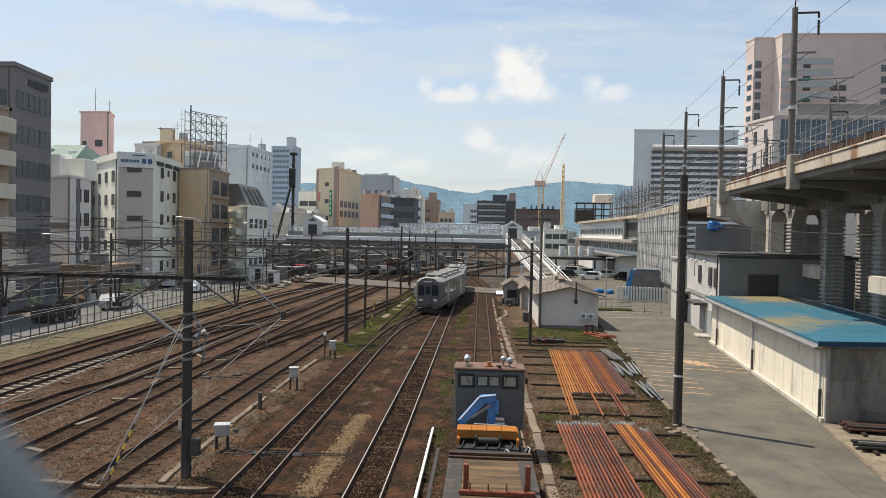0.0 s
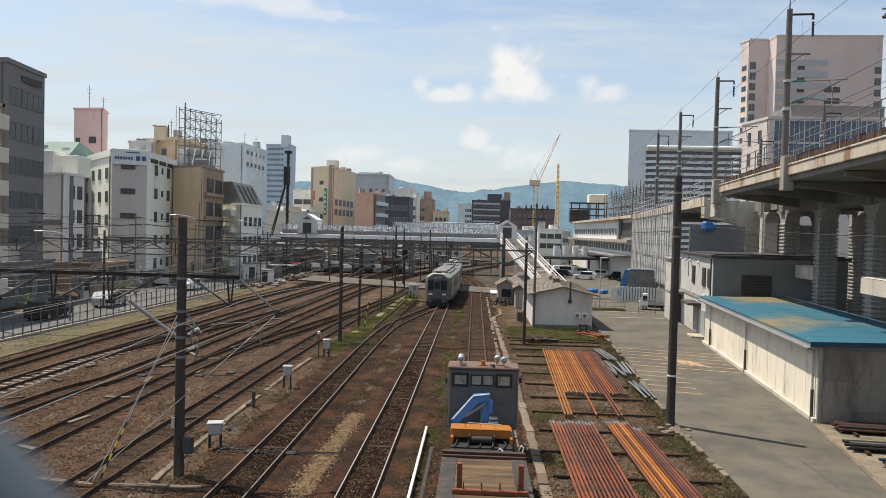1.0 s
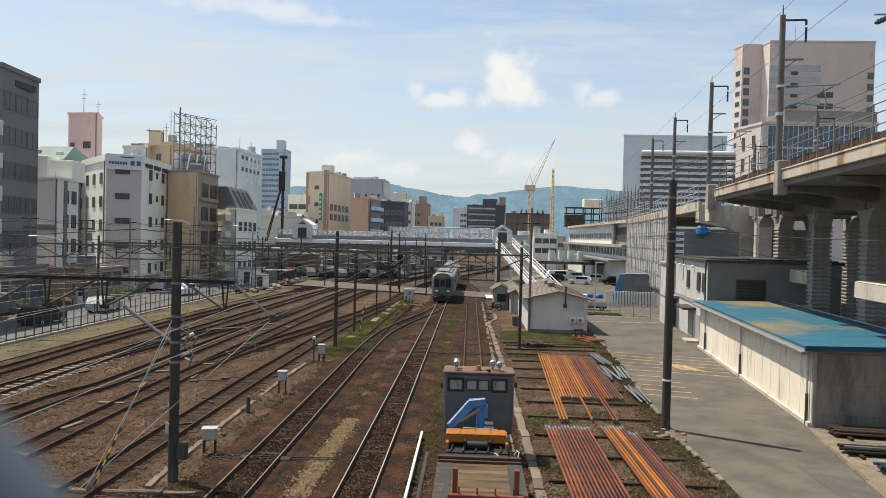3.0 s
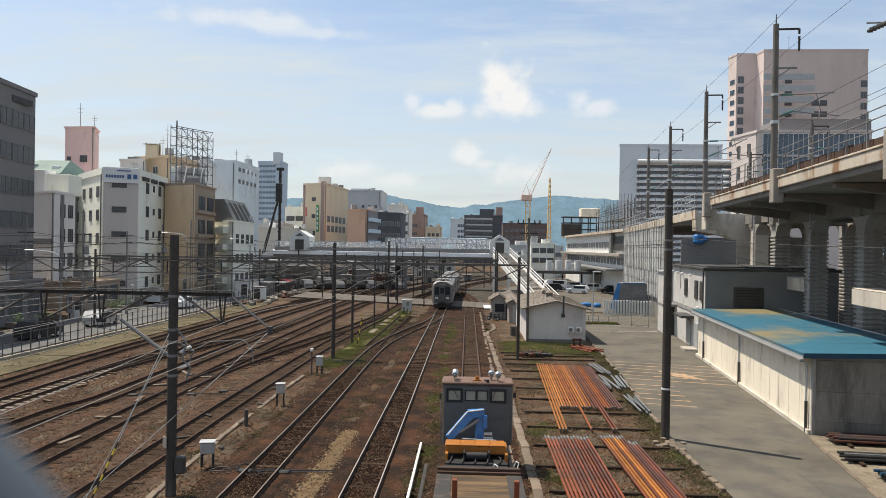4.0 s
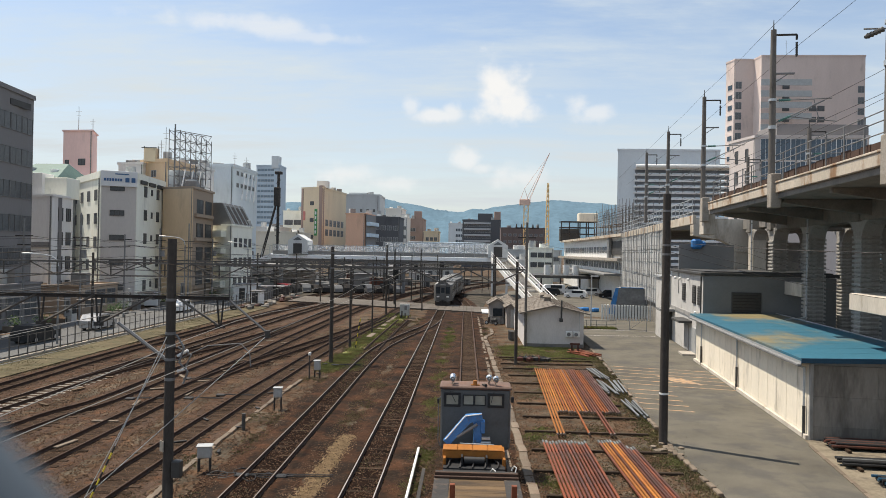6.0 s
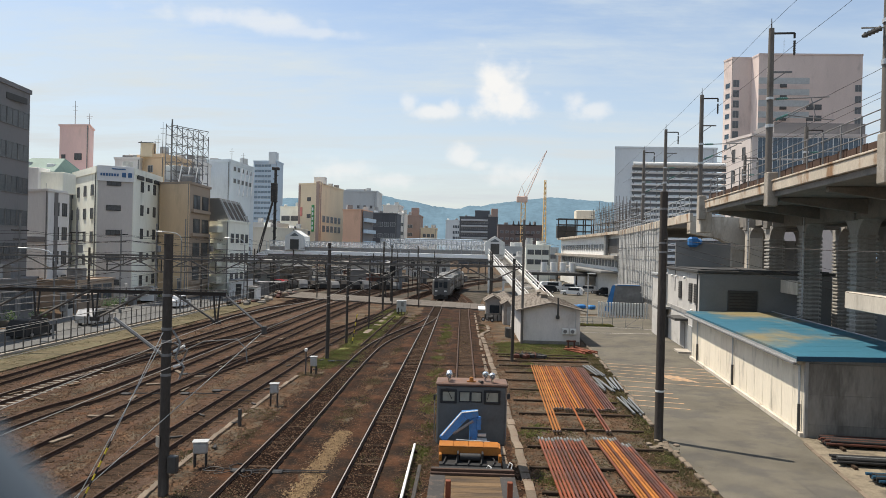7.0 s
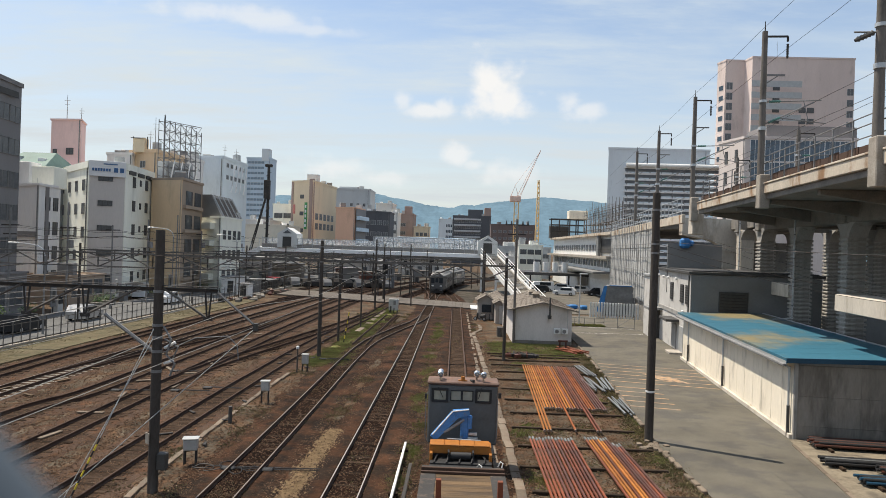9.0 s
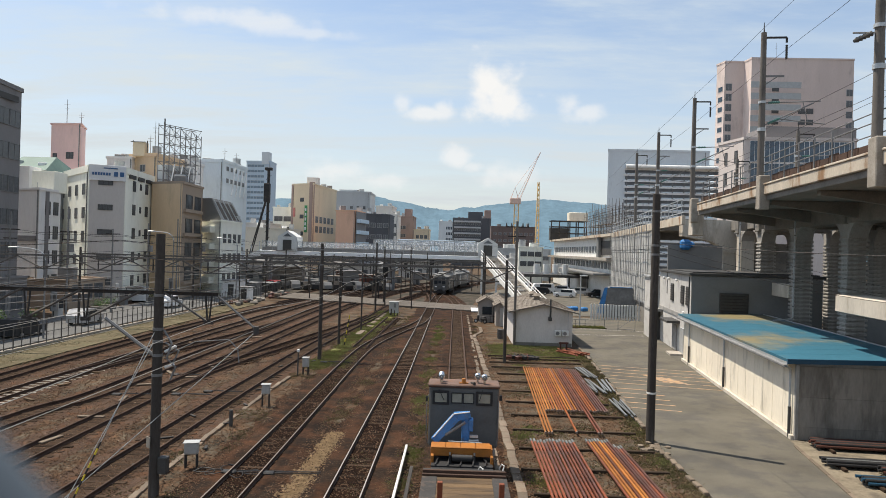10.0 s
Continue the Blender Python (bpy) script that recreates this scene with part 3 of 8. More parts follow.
track([(-23.8, -5), (-23.4, 33), (-23.2, 44), (-22.4, 66), (-21.2, 95), (-19, 125), (-14, 160)], "track on pale concrete sleepers", wood="sleeper_concrete", dull=True)
track([(-26.5, -5), (-26.4, 36), (-26.6, 50), (-26.0, 70), (-24.5, 95), (-22, 125), (-17, 160)], "yard track with dark oily sleepers", worn=False)
for fan in ([(-9.4, 100), (-6.5, 125), (-1, 150), (8, 180), (20, 215)], [(-14.6, 100), (-11, 130), (-4, 160), (6, 190), (18, 225)], [(-21, 105), (-15, 140), (-7, 170), (4, 205)], [(-25, 100), (-22, 130), (-17, 160), (-8, 195)], [(-28, 108), (-26, 140), (-22, 175), (-14, 210)], [(-3.5, 104), (-4.2, 122), (-6.5, 145), (-11, 175)]):
    track(fan, "far yard track curving away beyond the crossing", worn=False)
track([(-16.1, 38), (-15.6, 46), (-13.4, 60), (-11.5, 72), (-10.1, 84)], "crossover between two yard tracks", bed=False, worn=False)
track([(-23.3, 40), (-22.4, 48), (-19.6, 62), (-18.7, 72)], "crossover between two yard tracks", bed=False, worn=False)

# loose stones, pale ballast heap, weeds and grass


def scatter(name, n, place, size, material, label, tall=1.0, z0=0.015):
    rng = np.random.default_rng(len(name) * 7 + n)
    s = Solid()
    base = [(1, 0, 0), (-1, 0, 0), (0, 1, 0), (0, -1, 0), (0, 0, 1), (0, 0, -0.6)]
    tri = [(0, 2, 4), (2, 1, 4), (1, 3, 4), (3, 0, 4), (2, 0, 5), (1, 2, 5), (3, 1, 5), (0, 3, 5)]
    for x, y in place(rng, n):
        r = size * rng.uniform(0.5, 1.4)
        a = rng.uniform(0, 6.28)
        ca, sa = math.cos(a) * r, math.sin(a) * r
        j = rng.uniform(0.6, 1.2, 6)
        s.add([(x + (p[0] * ca - p[1] * sa) * k, y + (p[0] * sa + p[1] * ca) * k, z0 + p[2] * r * 0.7 * tall * k) for p, k in zip(base, j)], tri)
    return single(name, s, material, label, "gravel", kind="stuff", smooth=False)


def field(x0, x1, y0, y1):
    def place(rng, n):
        x = rng.uniform(x0, x1, n)
        y = y0 + (y1 - y0) * rng.uniform(0, 1, n) ** 1.7
        return zip(x, y)
    return place


def spots(x0, x1, y0, y1, many, wide):
    def place(rng, n):
        c = [(rng.uniform(x0, x1), y0 + (y1 - y0) * rng.uniform(0, 1) ** 1.3) for _ in range(many)]
        for i in range(n):
            cx, cy = c[i % many]
            yield cx + rng.normal(0, wide), cy + rng.normal(0, wide * 1.6)
    return place


scatter("gravel", 60000, field(-30, 3, 17, 75), 0.05, M["stones"], "loose brown stones strewn between the tracks")
scatter("track_grit", 30000, field(-9.4, 2.0, 17, 64), 0.032, M["stones"], "loose stones lying in the track beds", 1.0, 0.045)
scatter("yard_grit", 22000, field(-27.5, -11, 20, 70), 0.035, M["stones"], "loose stones lying in the yard track beds", 1.0, 0.045)
scatter("gravel_right", 12000, field(2.4, 9, 17, 60), 0.045, M["stones"], "loose stones among weeds beside the track")
scatter("ballast_ridge", 4500, lambda rng, n: ((-5.25 + rng.normal(0, 0.2) + 0.02 * (y - 24), y) for y in rng.uniform(17, 31, n)), 0.055, M["pale_stones"], "ridge of pale fresh ballast between two tracks", 1.3)


def tufts(name, n, place, size, material, label):
    rng = np.random.default_rng(len(name) * 13 + n)
    s = Solid()
    for x, y in place(rng, n):
        h = size * rng.uniform(0.4, 1.3)
        for k in range(4):
            a = rng.uniform(0, 6.28)
            bx, by = x + rng.uniform(-0.08, 0.08), y + rng.uniform(-0.08, 0.08)
            wx, wy = 0.016 * math.cos(a), 0.016 * math.sin(a)
            tx, ty = bx + rng.uniform(-0.5, 0.5) * h, by + rng.uniform(-0.5, 0.5) * h
            s.add([(bx - wx * 2, by - wy * 2, 0), (bx + wx * 2, by + wy * 2, 0), (tx, ty, h)], [(0, 1, 2)])
    return single(name, s, material, label, "grass", kind="stuff", smooth=False)


tufts("grass", 42000, spots(-9.9, -7.9, 47, 92, 120, 0.36), 0.07, M["grass"], "low green grass strip beside the siding")
tufts("grass_shed", 9000, spots(3.4, 10.4, 55.0, 61.8, 44, 0.45), 0.06, M["grass"], "green grass in front of a white shed")
tufts("grass_verge", 5200, spots(2.8, 9.2, 17, 58, 26, 0.26), 0.05, M["grass"], "weeds between old timbers")
tufts("weeds_tracks", 16000, spots(-11.3, 2.2, 19, 85, 150, 0.35), 0.06, M["weeds"], "dry weeds between the tracks")
tufts("grass_track", 7000, spots(-2.2, -1.1, 24, 75, 26, 0.28), 0.06, M["grass"], "weeds beside the main track")
rng_g = np.random.default_rng(5)
edge_l = [(-9.75 + rng_g.uniform(-0.35, 0.35) + 0.012 * (y - 48), y) for y in range(47, 92, 2)]
edge_r = [(-8.35 + rng_g.uniform(-0.3, 0.3) + 0.018 * (y - 48), y) for y in range(91, 46, -2)]
single("grass_mat", Solid().prism(edge_r + edge_l, -0.06, 0.026), M["grass"], "low mat of green grass between two tracks", "grass", kind="structure")
single("verge", Solid().prism([(-32.4, 20), (-28.6, 20), (-28.4, 60), (-27.6, 96), (-31, 100), (-31.9, 60)], -0.1, 0.06), M["bank"], "dry tan earth bank along the fence", "verge", kind="structure")
tufts("grass_bank", 14000, spots(-32, -28.3, 34, 98, 120, 0.5), 0.08, M["weeds"], "dry grass bank along the fence")
tufts("weeds_verge", 4200, spots(2.7, 9.6, 17, 58, 50, 0.35), 0.045, M["weeds"], "dry weeds among pipes and timbers")
tufts("grass_kerb", 6000, lambda rng, n: ((8.95 + max(0, y - 30) * 0.075 + rng.normal(-0.35, 0.35), y) for y in rng.uniform(22, 56, n)), 0.06, M["weeds"], "weeds along the asphalt edge")
tufts("grass_island", 3500, field(12.4, 16.6, 77.7, 79.4), 0.2, M["grass"], "green traffic island")

# cable troughs
def trough(name, pts, width, label):
    t = thing(name, label, "cable trough", kind="structure")
    lid = Solid().box(0, 0, -0.05, width, 0.98, 0.14, c=0.015).mesh("trough_lid", M["trough"])
    line = smooth_line(pts, 0.5)
    total = sum((b - a).length for a, b in zip(line, line[1:]))
    s = 0.5
    while s < total:
        p, d = along(line, s)
        if random.random() > 0.05:
            part("trough_lid", lid, None, t, at=pose(p.x + random.uniform(-0.03, 0.03), p.y, random.uniform(-0.07, 0.01), random.uniform(-1, 1), random.uniform(-2, 2), -math.degrees(math.atan2(d.x, d.y)) + random.uniform(-3, 3)))
        s += 1.0
    return t


trough("cable_trough", [(2.5, 12), (2.4, 33), (2.15, 50), (1.95, 62), (1.9, 68), (2.6, 71), (2.7, 76)], 0.34, "row of worn concrete cable trough lids beside the siding")
trough("cable_trough", [(1.75, 12), (1.75, 34), (1.6, 60), (1.5, 90)], 0.22, "narrow line of worn concrete trough lids")
trough("cable_trough", [(-10.15, 21.8), (-10.35, 25), (-10.5, 34), (-10.35, 43.4)], 0.22, "straight line of pale concrete trough lids")
trough("cable_trough", [(-15.5, 21.6), (-10.2, 21.4), (-8.6, 21.5)], 0.22, "line of concrete trough lids across the yard")
trough("cable_trough", [(-9.2, 66), (-8.9, 90)], 0.5, "pale concrete path beside grass")

# level crossing
crossing = thing("level_crossing", "pale concrete panels of a level crossing over all tracks", "level crossing", kind="structure")
for i in range(30):
    u = i / 29
    x, y = 2.6 - 30 * u, 99.0 + 15.0 * u
    for k in range(3):
        d = 3.0 + 0.9 * u
        part("panel", Solid().box(x, y + (k - 1) * d, -0.02, 1.02, d - 0.05, 0.222, rz=0, c=0.02), M["crossing"], crossing)
part("panel", Solid().box(2.9, 96.6, 0.02, 1.6, 5.0, 0.2, c=0.02), M["white_paint"], crossing)

single("ground_far_yard", Solid().prism([(-33, 117), (2.4, 104), (3.4, 118), (6.5, 150), (16, 182), (30, 232), (-60, 232), (-60, 128)], -0.1, 0.012), M["far_ballast"], "dark grey-brown ballast of the far tracks", "ground", kind="structure")

# distance
ridge = Solid()
prof = [(-2600, 150), (-1700, 190), (-900, 205), (-380, 233), (-255, 212), (-132, 190), (-60, 180), (37, 193), (157, 209), (252, 225), (372, 237), (490, 230), (633, 222), (900, 205), (1500, 240), (2600, 180)]
vs, fs = [], []
fine = []
for (ax, az), (bx, bz) in zip(prof, prof[1:]):
    for k in range(12):
        u = k / 12
        e = u * u * (3 - 2 * u)
        x = ax + (bx - ax) * u
        fine.append((x, az + (bz - az) * e + 5 * noise.noise(Vector((x * 0.02, 0, 0))) + 3 * noise.noise(Vector((x * 0.08, 0, 5)))))
for k, (x, z) in enumerate(fine):
    vs += [(x, 2600, -20), (x, 2800 + 40 * noise.noise(Vector((x * 0.01, 3, 0))), z * 0.55), (x, 3000, z), (x, 3400, -20)]
    if k:
        a = 4 * k
        fs += [(a - 4 + j, a + j, a + j + 1, a - 3 + j) for j in range(3)]
# haze is put into the hills' bluish colour and a faint emission
hill = mat("far_hill_haze", (0.085, 0.14, 0.18), 1.0, 0.0, 0.25, 0.012, 0.06, 0.0, spec=0.0)
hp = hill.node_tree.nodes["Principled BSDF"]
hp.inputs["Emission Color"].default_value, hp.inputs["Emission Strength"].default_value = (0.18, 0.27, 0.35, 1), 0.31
single("backdrop_hills", ridge.add(vs, fs), hill, "wooded hills on the horizon, blue haze put into their colour and glow", "hills", kind="structure")

# ---- viaduct and the buildings along it: a strip turned 6.1 degrees, x across, y along ----
STRIP = (13.5, 0.0, -6.1)


def strip(name, label, category, at=(0, 0, 0), group="", kind=""):
    ob = thing(name, label, category, group=group, kind=kind)
    ob.matrix_basis = pose(STRIP[0], STRIP[1], 0, 0, 0, STRIP[2]) @ pose(*at)
    return ob


def spot(x, y):
    """World plan place to strip place."""
    v = pose(STRIP[0], STRIP[1], 0, 0, 0, STRIP[2]).inverted() @ Vector((x, y, 0))
    return v.x, v.y


vd = strip("viaduct", "concrete railway viaduct with rust-stained edge beam and soffit shade put in its colour", "viaduct", kind="structure")
# deck, brackets, girders and crossbeams: soffit shade is put into the darker concrete
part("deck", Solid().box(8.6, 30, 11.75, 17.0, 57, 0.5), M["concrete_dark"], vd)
for a, b in ((-4, 27.8), (28.0, 41.8), (42.0, 58.3)):
    part("edge_beam", Solid().box(0.2, (a + b) / 2, 12.06, 0.5, b - a - 0.1, 0.56, c=0.03), M["concrete_stained"], vd)
    part("coping", Solid().box(0.08, (a + b) / 2, 12.62, 0.36, b - a - 0.12, 0.1, c=0.02), M["concrete_stained"], vd)
    k = a + 0.5
    while k < b - 0.6:
        part("parapet_board", Solid().box(0.34, k + 0.48, 12.70, 0.07, 0.94, 0.5 + random.uniform(-0.05, 0.06), rz=random.uniform(-1.5, 1.5), c=0.01), M["rail_side"], vd, "rust-brown parapet board")
        k += 1.0
for y in (27.9, 41.9, 59.6):
    part("pole_corbel", Solid().box(0.0, y, 11.2, 0.6, 0.7, 2.0, c=0.04), M["concrete"], vd)
for y in (14, 21, 28, 35, 42, 49, 56):
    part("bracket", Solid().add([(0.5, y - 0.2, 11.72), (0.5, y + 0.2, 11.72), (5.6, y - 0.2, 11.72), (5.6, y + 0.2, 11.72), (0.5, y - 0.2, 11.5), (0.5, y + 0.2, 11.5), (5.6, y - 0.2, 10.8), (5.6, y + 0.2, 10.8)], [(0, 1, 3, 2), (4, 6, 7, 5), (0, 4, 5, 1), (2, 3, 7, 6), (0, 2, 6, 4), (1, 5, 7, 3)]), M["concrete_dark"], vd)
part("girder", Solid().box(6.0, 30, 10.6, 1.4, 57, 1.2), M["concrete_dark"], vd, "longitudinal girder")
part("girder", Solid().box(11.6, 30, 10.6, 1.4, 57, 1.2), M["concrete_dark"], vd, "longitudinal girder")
for i in range(30):
    part("railing_post", Solid().box(0.2, -2 + i * 2.05, 12.65, 0.06, 0.06, 1.75), M["steel_grey"], vd)
for z in (13.45, 13.95, 14.35):
    part("railing", Solid().tube((0.2, -4, z), (0.2, 58, z), 0.026, n=6), M["steel_grey"], vd)
# end block and rising approach beyond it
part("end_block", Solid().box(0.35, 60.2, 10.1, 0.95, 1.5, 2.5, c=0.05), M["pier_pale_lit"], vd, "pale concrete end block")
part("deck", Solid().box(10.0, 92, 11.0, 8.0, 57, 0.9), M["concrete_dark"], vd)
part("deck", Solid().box(3.1, 97.2, 11.0, 5.7, 46.6, 0.9), M["concrete_dark"], vd)
part("edge_beam", Solid().box(0.1, 92.5, 11.2, 0.3, 57, 0.8, c=0.02), M["concrete_stained"], vd)
for i in range(28):
    part("railing_post", Solid().box(0.1, 65 + i * 2.05, 12.0, 0.08, 0.08, 1.5), M["galvanised"], vd)
for z in (12.3, 12.9, 13.5):
    part("railing", Solid().tube((0.1, 64, z), (0.1, 121, z), 0.04, n=6), M["galvanised"], vd)

column_mesh = Solid().box(0, 0, 0, 1.05, 1.05, 10.8, c=0.06).mesh("column", M["pier_concrete"])
band_mesh = Solid().box(0, 0, 0, 1.24, 1.24, 0.17, c=0.03).mesh("steel_band", M["pier_concrete"])
# arched haunches fore and aft of each column
ARCH = [(-1.75, 10.75)] + [(-0.52 - 1.2 * (1 - math.cos(a)), 9.35 + 1.3 * math.sin(a)) for a in (1.5, 1.25, 1.0, 0.75, 0.5, 0.25, 0.0)]
ARCH = ARCH + [(-y, z) for y, z in ARCH[::-1]]
na = len(ARCH)
haunch_mesh = Solid().add([(-0.55, y, z) for y, z in ARCH] + [(0.55, y, z) for y, z in ARCH],
                          [tuple(range(na)), tuple(range(2 * na - 1, na - 1, -1))] + [(i, i + na, (i + 1) % na + na, (i + 1) % na) for i in range(na)]).mesh("haunch", M["pier_concrete"])


def pier(x, y, banded=True, col=column_mesh):
    p = strip("viaduct_pier", "square concrete viaduct pier wrapped with grey steel bands" if banded else "plain square concrete viaduct pier", "pier", (x, y, 0), group="piers of the viaduct", kind="structure")
    part("column", col, None, p)
    part("haunch", haunch_mesh, None, p)
    if banded:
        for k in range(33):
            part("steel_band", band_mesh, None, p, at=pose(0, 0, 0.4 + k * 0.285))


for x, y in ((24.99, 51.27), (24.1, 42.96), (25.82, 59.02), (23.3, 34.6), (22.4, 26.2)):
    pier(*spot(x, y))
for x, y in ((31.28, 58.71), (30.48, 51.2), (29.6, 43.0), (32.1, 67)):
    pier(*spot(x, y))
plain = Solid().box(0, 0, 0, 1.25, 1.25, 10.8, c=0.1).mesh("column", M["pier_pale_lit"])
pier(*spot(26.41, 64.62), False, plain)
# last pier: a hammerhead whose arm tapers out to the deck's edge
hx, hy = spot(27.03, 70.37)
hp_ = strip("viaduct_pier", "concrete hammerhead pier at the viaduct's end in a pale sunlit tone", "pier", (hx, hy, 0), group="piers of the viaduct", kind="structure")
part("column", plain, None, hp_)
HEAD_ = [(-4.6, 12.0), (-4.6, 10.35), (-1.9, 9.9), (-1.0, 9.45), (-0.64, 8.8), (0.64, 8.8), (1.2, 9.6), (4.0, 10.2), (4.0, 12.0)]
nh = len(HEAD_)
part("crosshead", Solid().add([(x, -0.8, z) for x, z in HEAD_] + [(x, 0.8, z) for x, z in HEAD_], [tuple(range(nh)), tuple(range(2 * nh - 1, nh - 1, -1))] + [(i, i + nh, (i + 1) % nh + nh, (i + 1) % nh) for i in range(nh)]), M["pier_pale_lit"], hp_)
# crossbeams over the pier pairs, rainwater pipes down two piers
for y in (26.8, 35.3, 43.84, 52.2, 60.0, 65.9):
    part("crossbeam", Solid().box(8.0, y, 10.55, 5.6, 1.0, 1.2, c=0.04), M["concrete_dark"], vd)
for y, z0 in ((51.6, 3.9), (65.0, 6.9)):
    rp = strip("rainwater_pipe", "white rainwater pipe running down a viaduct pier", "pipe", (5.98, y, 0), group="pipes on the piers")
    part("pipe", Solid().path([(-0.72, -0.1, 11.6), (-0.72, -0.1, z0 + 0.25), (-0.85, -0.15, z0 + 0.12), (-2.2, -0.5, z0)] if z0 < 5 else [(-0.72, -0.1, 11.6), (-0.72, -0.1, z0)], 0.06, 8), M["alu"], rp)
    for k in range(4):
        part("clip", Solid().tube((-0.72, -0.1, z0 + 1.0 + k * 1.7), (-0.72, -0.1, z0 + 1.08 + k * 1.7), 0.085, n=8), M["steel_grey"], rp)

# low beam and hoarding beneath the viaduct
lb = strip("low_wall", "concrete beam in a pale sunlit tone and dark hoarding under the viaduct", "wall", kind="structure")
part("beam", Solid().box(2.75, 30.0, 5.72, 1.5, 13.0, 0.85, c=0.03), M["pier_pale_lit"], lb)
part("beam", Solid().box(4.75, 36.2, 5.74, 2.4, 0.5, 0.8, c=0.03), M["pier_pale_lit"], lb)
part("beam", Solid().box(5.6, 54.4, 5.45, 0.6, 3.6, 1.0, c=0.03), M["pier_pale_lit"], lb)
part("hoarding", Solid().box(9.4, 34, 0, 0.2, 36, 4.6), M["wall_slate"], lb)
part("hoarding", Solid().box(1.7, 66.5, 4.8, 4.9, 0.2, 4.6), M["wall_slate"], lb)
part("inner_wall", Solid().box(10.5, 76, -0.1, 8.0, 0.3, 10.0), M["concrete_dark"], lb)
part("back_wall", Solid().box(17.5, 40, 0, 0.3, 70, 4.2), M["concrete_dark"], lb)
single("tarpaulin", Solid().box(0.75, 66.2, 8.95, 0.9, 0.8, 0.95, rz=12, c=0.2).box(1.3, 66.3, 9.2, 0.6, 0.6, 0.5, rz=-10, c=0.15), M["tarp_blue"], "bright blue tarpaulin bundle hung on the viaduct", "tarpaulin", at=pose(STRIP[0], 0, 0, 0, 0, STRIP[2]))

# catenary masts on the viaduct


def viaduct_mast(x, y, z0=12.6, top=21.8, label="tall concrete catenary mast on a viaduct with a top bracket"):
    m = strip("catenary_mast", label, "catenary mast", (x, y, z0), group="masts on the viaduct")
    h = top - z0
    part("shaft", Solid().tube((0, 0, 0), (0, 0, h), 0.21, 0.16, 12), M["mast_concrete"], m)
    part("spike", Solid().tube((0, 0, h), (0, 0, h + 0.6), 0.04, 0.02, 6), M["steel_dark"], m)
    part("top_bracket", Solid().box(0.65, 0, h - 0.35, 1.3, 0.1, 0.1).box(1.3, 0, h - 0.6, 0.1, 0.1, 0.3), M["steel_dark"], m)
    ins = Solid()
    for k in range(6):
        ins.tube((1.3, 0, h - 0.75 - k * 0.14), (1.3, 0, h - 0.9 - k * 0.14), 0.08, 0.05, 8)
    part("insulator", ins, M["frame_dark"], m)
    part("mid_bracket", Solid().box(0.6, 0, 6.55, 1.2, 0.1, 0.1).tube((0, 0, 6.0), (0.8, 0, 6.55), 0.03, n=5), M["steel_grey"], m)
    cv = part("cantilever", Solid().tube((0, 0, 3.6), (2.9, 0, 5.0), 0.045, n=6), M["steel_grey"], m)
    part("stay_tube", Solid().tube((0, 0, 5.0), (3.3, 0, 5.12), 0.04, n=6), M["steel_grey"], cv)
    part("registration_tube", Solid().tube((0.9, 0, 4.05), (3.6, 0, 3.75), 0.035, n=6), M["steel_grey"], cv)
    part("drop_strut", Solid().tube((2.3, 0, 5.08), (2.6, 0, 3.85), 0.025, n=5), M["steel_grey"], cv)
    for z, e in ((5.0, 0.04), (3.6, 0.48)):
        ins2 = Solid()
        for k in range(5):
            x = 0.35 + k * 0.13
            ins2.tube((x, 0, z + e * x), (x + 0.14, 0, z + e * (x + 0.14)), 0.085, 0.05, 8)
        part("insulator", ins2, M["insulator_teal"], cv, "teal porcelain insulator")
    part("collar", Solid().tube((0, 0, 3.3), (0, 0, 3.5), 0.24, n=12), M["galvanised"], m)
    part("collar", Solid().tube((0, 0, 4.95), (0, 0, 5.1), 0.23, n=12), M["galvanised"], m)
    return m


for y in (42.3, 60.2, 77.2, 93.2, 28.05):
    vm_ = viaduct_mast(-0.05, y)
    if y < 30:
        # a strain insulator held out over the parapet
        part("outrigger", Solid().tube((0, 0, 4.75), (-1.0, 0, 4.75), 0.035, n=6), M["steel_grey"], vm_)
        st_ = Solid()
        for k in range(5):
            st_.tube((-0.3 - k * 0.13, 0, 4.72 - k * 0.06), (-0.44 - k * 0.13, 0, 4.655 - k * 0.06), 0.12, 0.06, 8)
        part("insulator", st_, M["frame_dark"], vm_, "dark ribbed strain insulator")
for y in (45.2, 62, 80):
    viaduct_mast(9.0, y, 12.2, 19.4, "catenary mast on the far side of a viaduct")
vw = thing("overhead_wires", "thin overhead wires along the viaduct", "wires", group="overhead wires")
vw.matrix_basis = pose(STRIP[0], 0, 0, 0, 0, STRIP[2])
for x, z in ((1.3, 20.8), (2.9, 17.6), (2.8, 16.4), (0.1, 22.2), (6.5, 17.8), (6.5, 16.5)):
    part("wire", Solid().path([(x, s, z + 0.05 * math.cos(math.pi * (s - 26) / 8.6)) for s in range(0, 130, 4)], 0.014, 4), M["steel_dark"], vw)

# netted scaffold and station wall farther along
nt = strip("scaffold", "tall scaffold wrapped in grey netting beside the viaduct", "scaffold", (0, 0, 0))
part("frame", Solid().box(0.55, 100.3, 2.5, 0.6, 41.3, 9.2), M["concrete_dark"], nt)
for i in range(23):
    for k in range(3):
        part("net_sheet", Solid().box(0.12 + random.uniform(-0.06, 0.06), 80.5 + i * 1.8, 2.5 + k * 3.1, 0.1, 1.74, 3.06, rz=random.uniform(-2, 2), c=0.02), M["net"], nt)
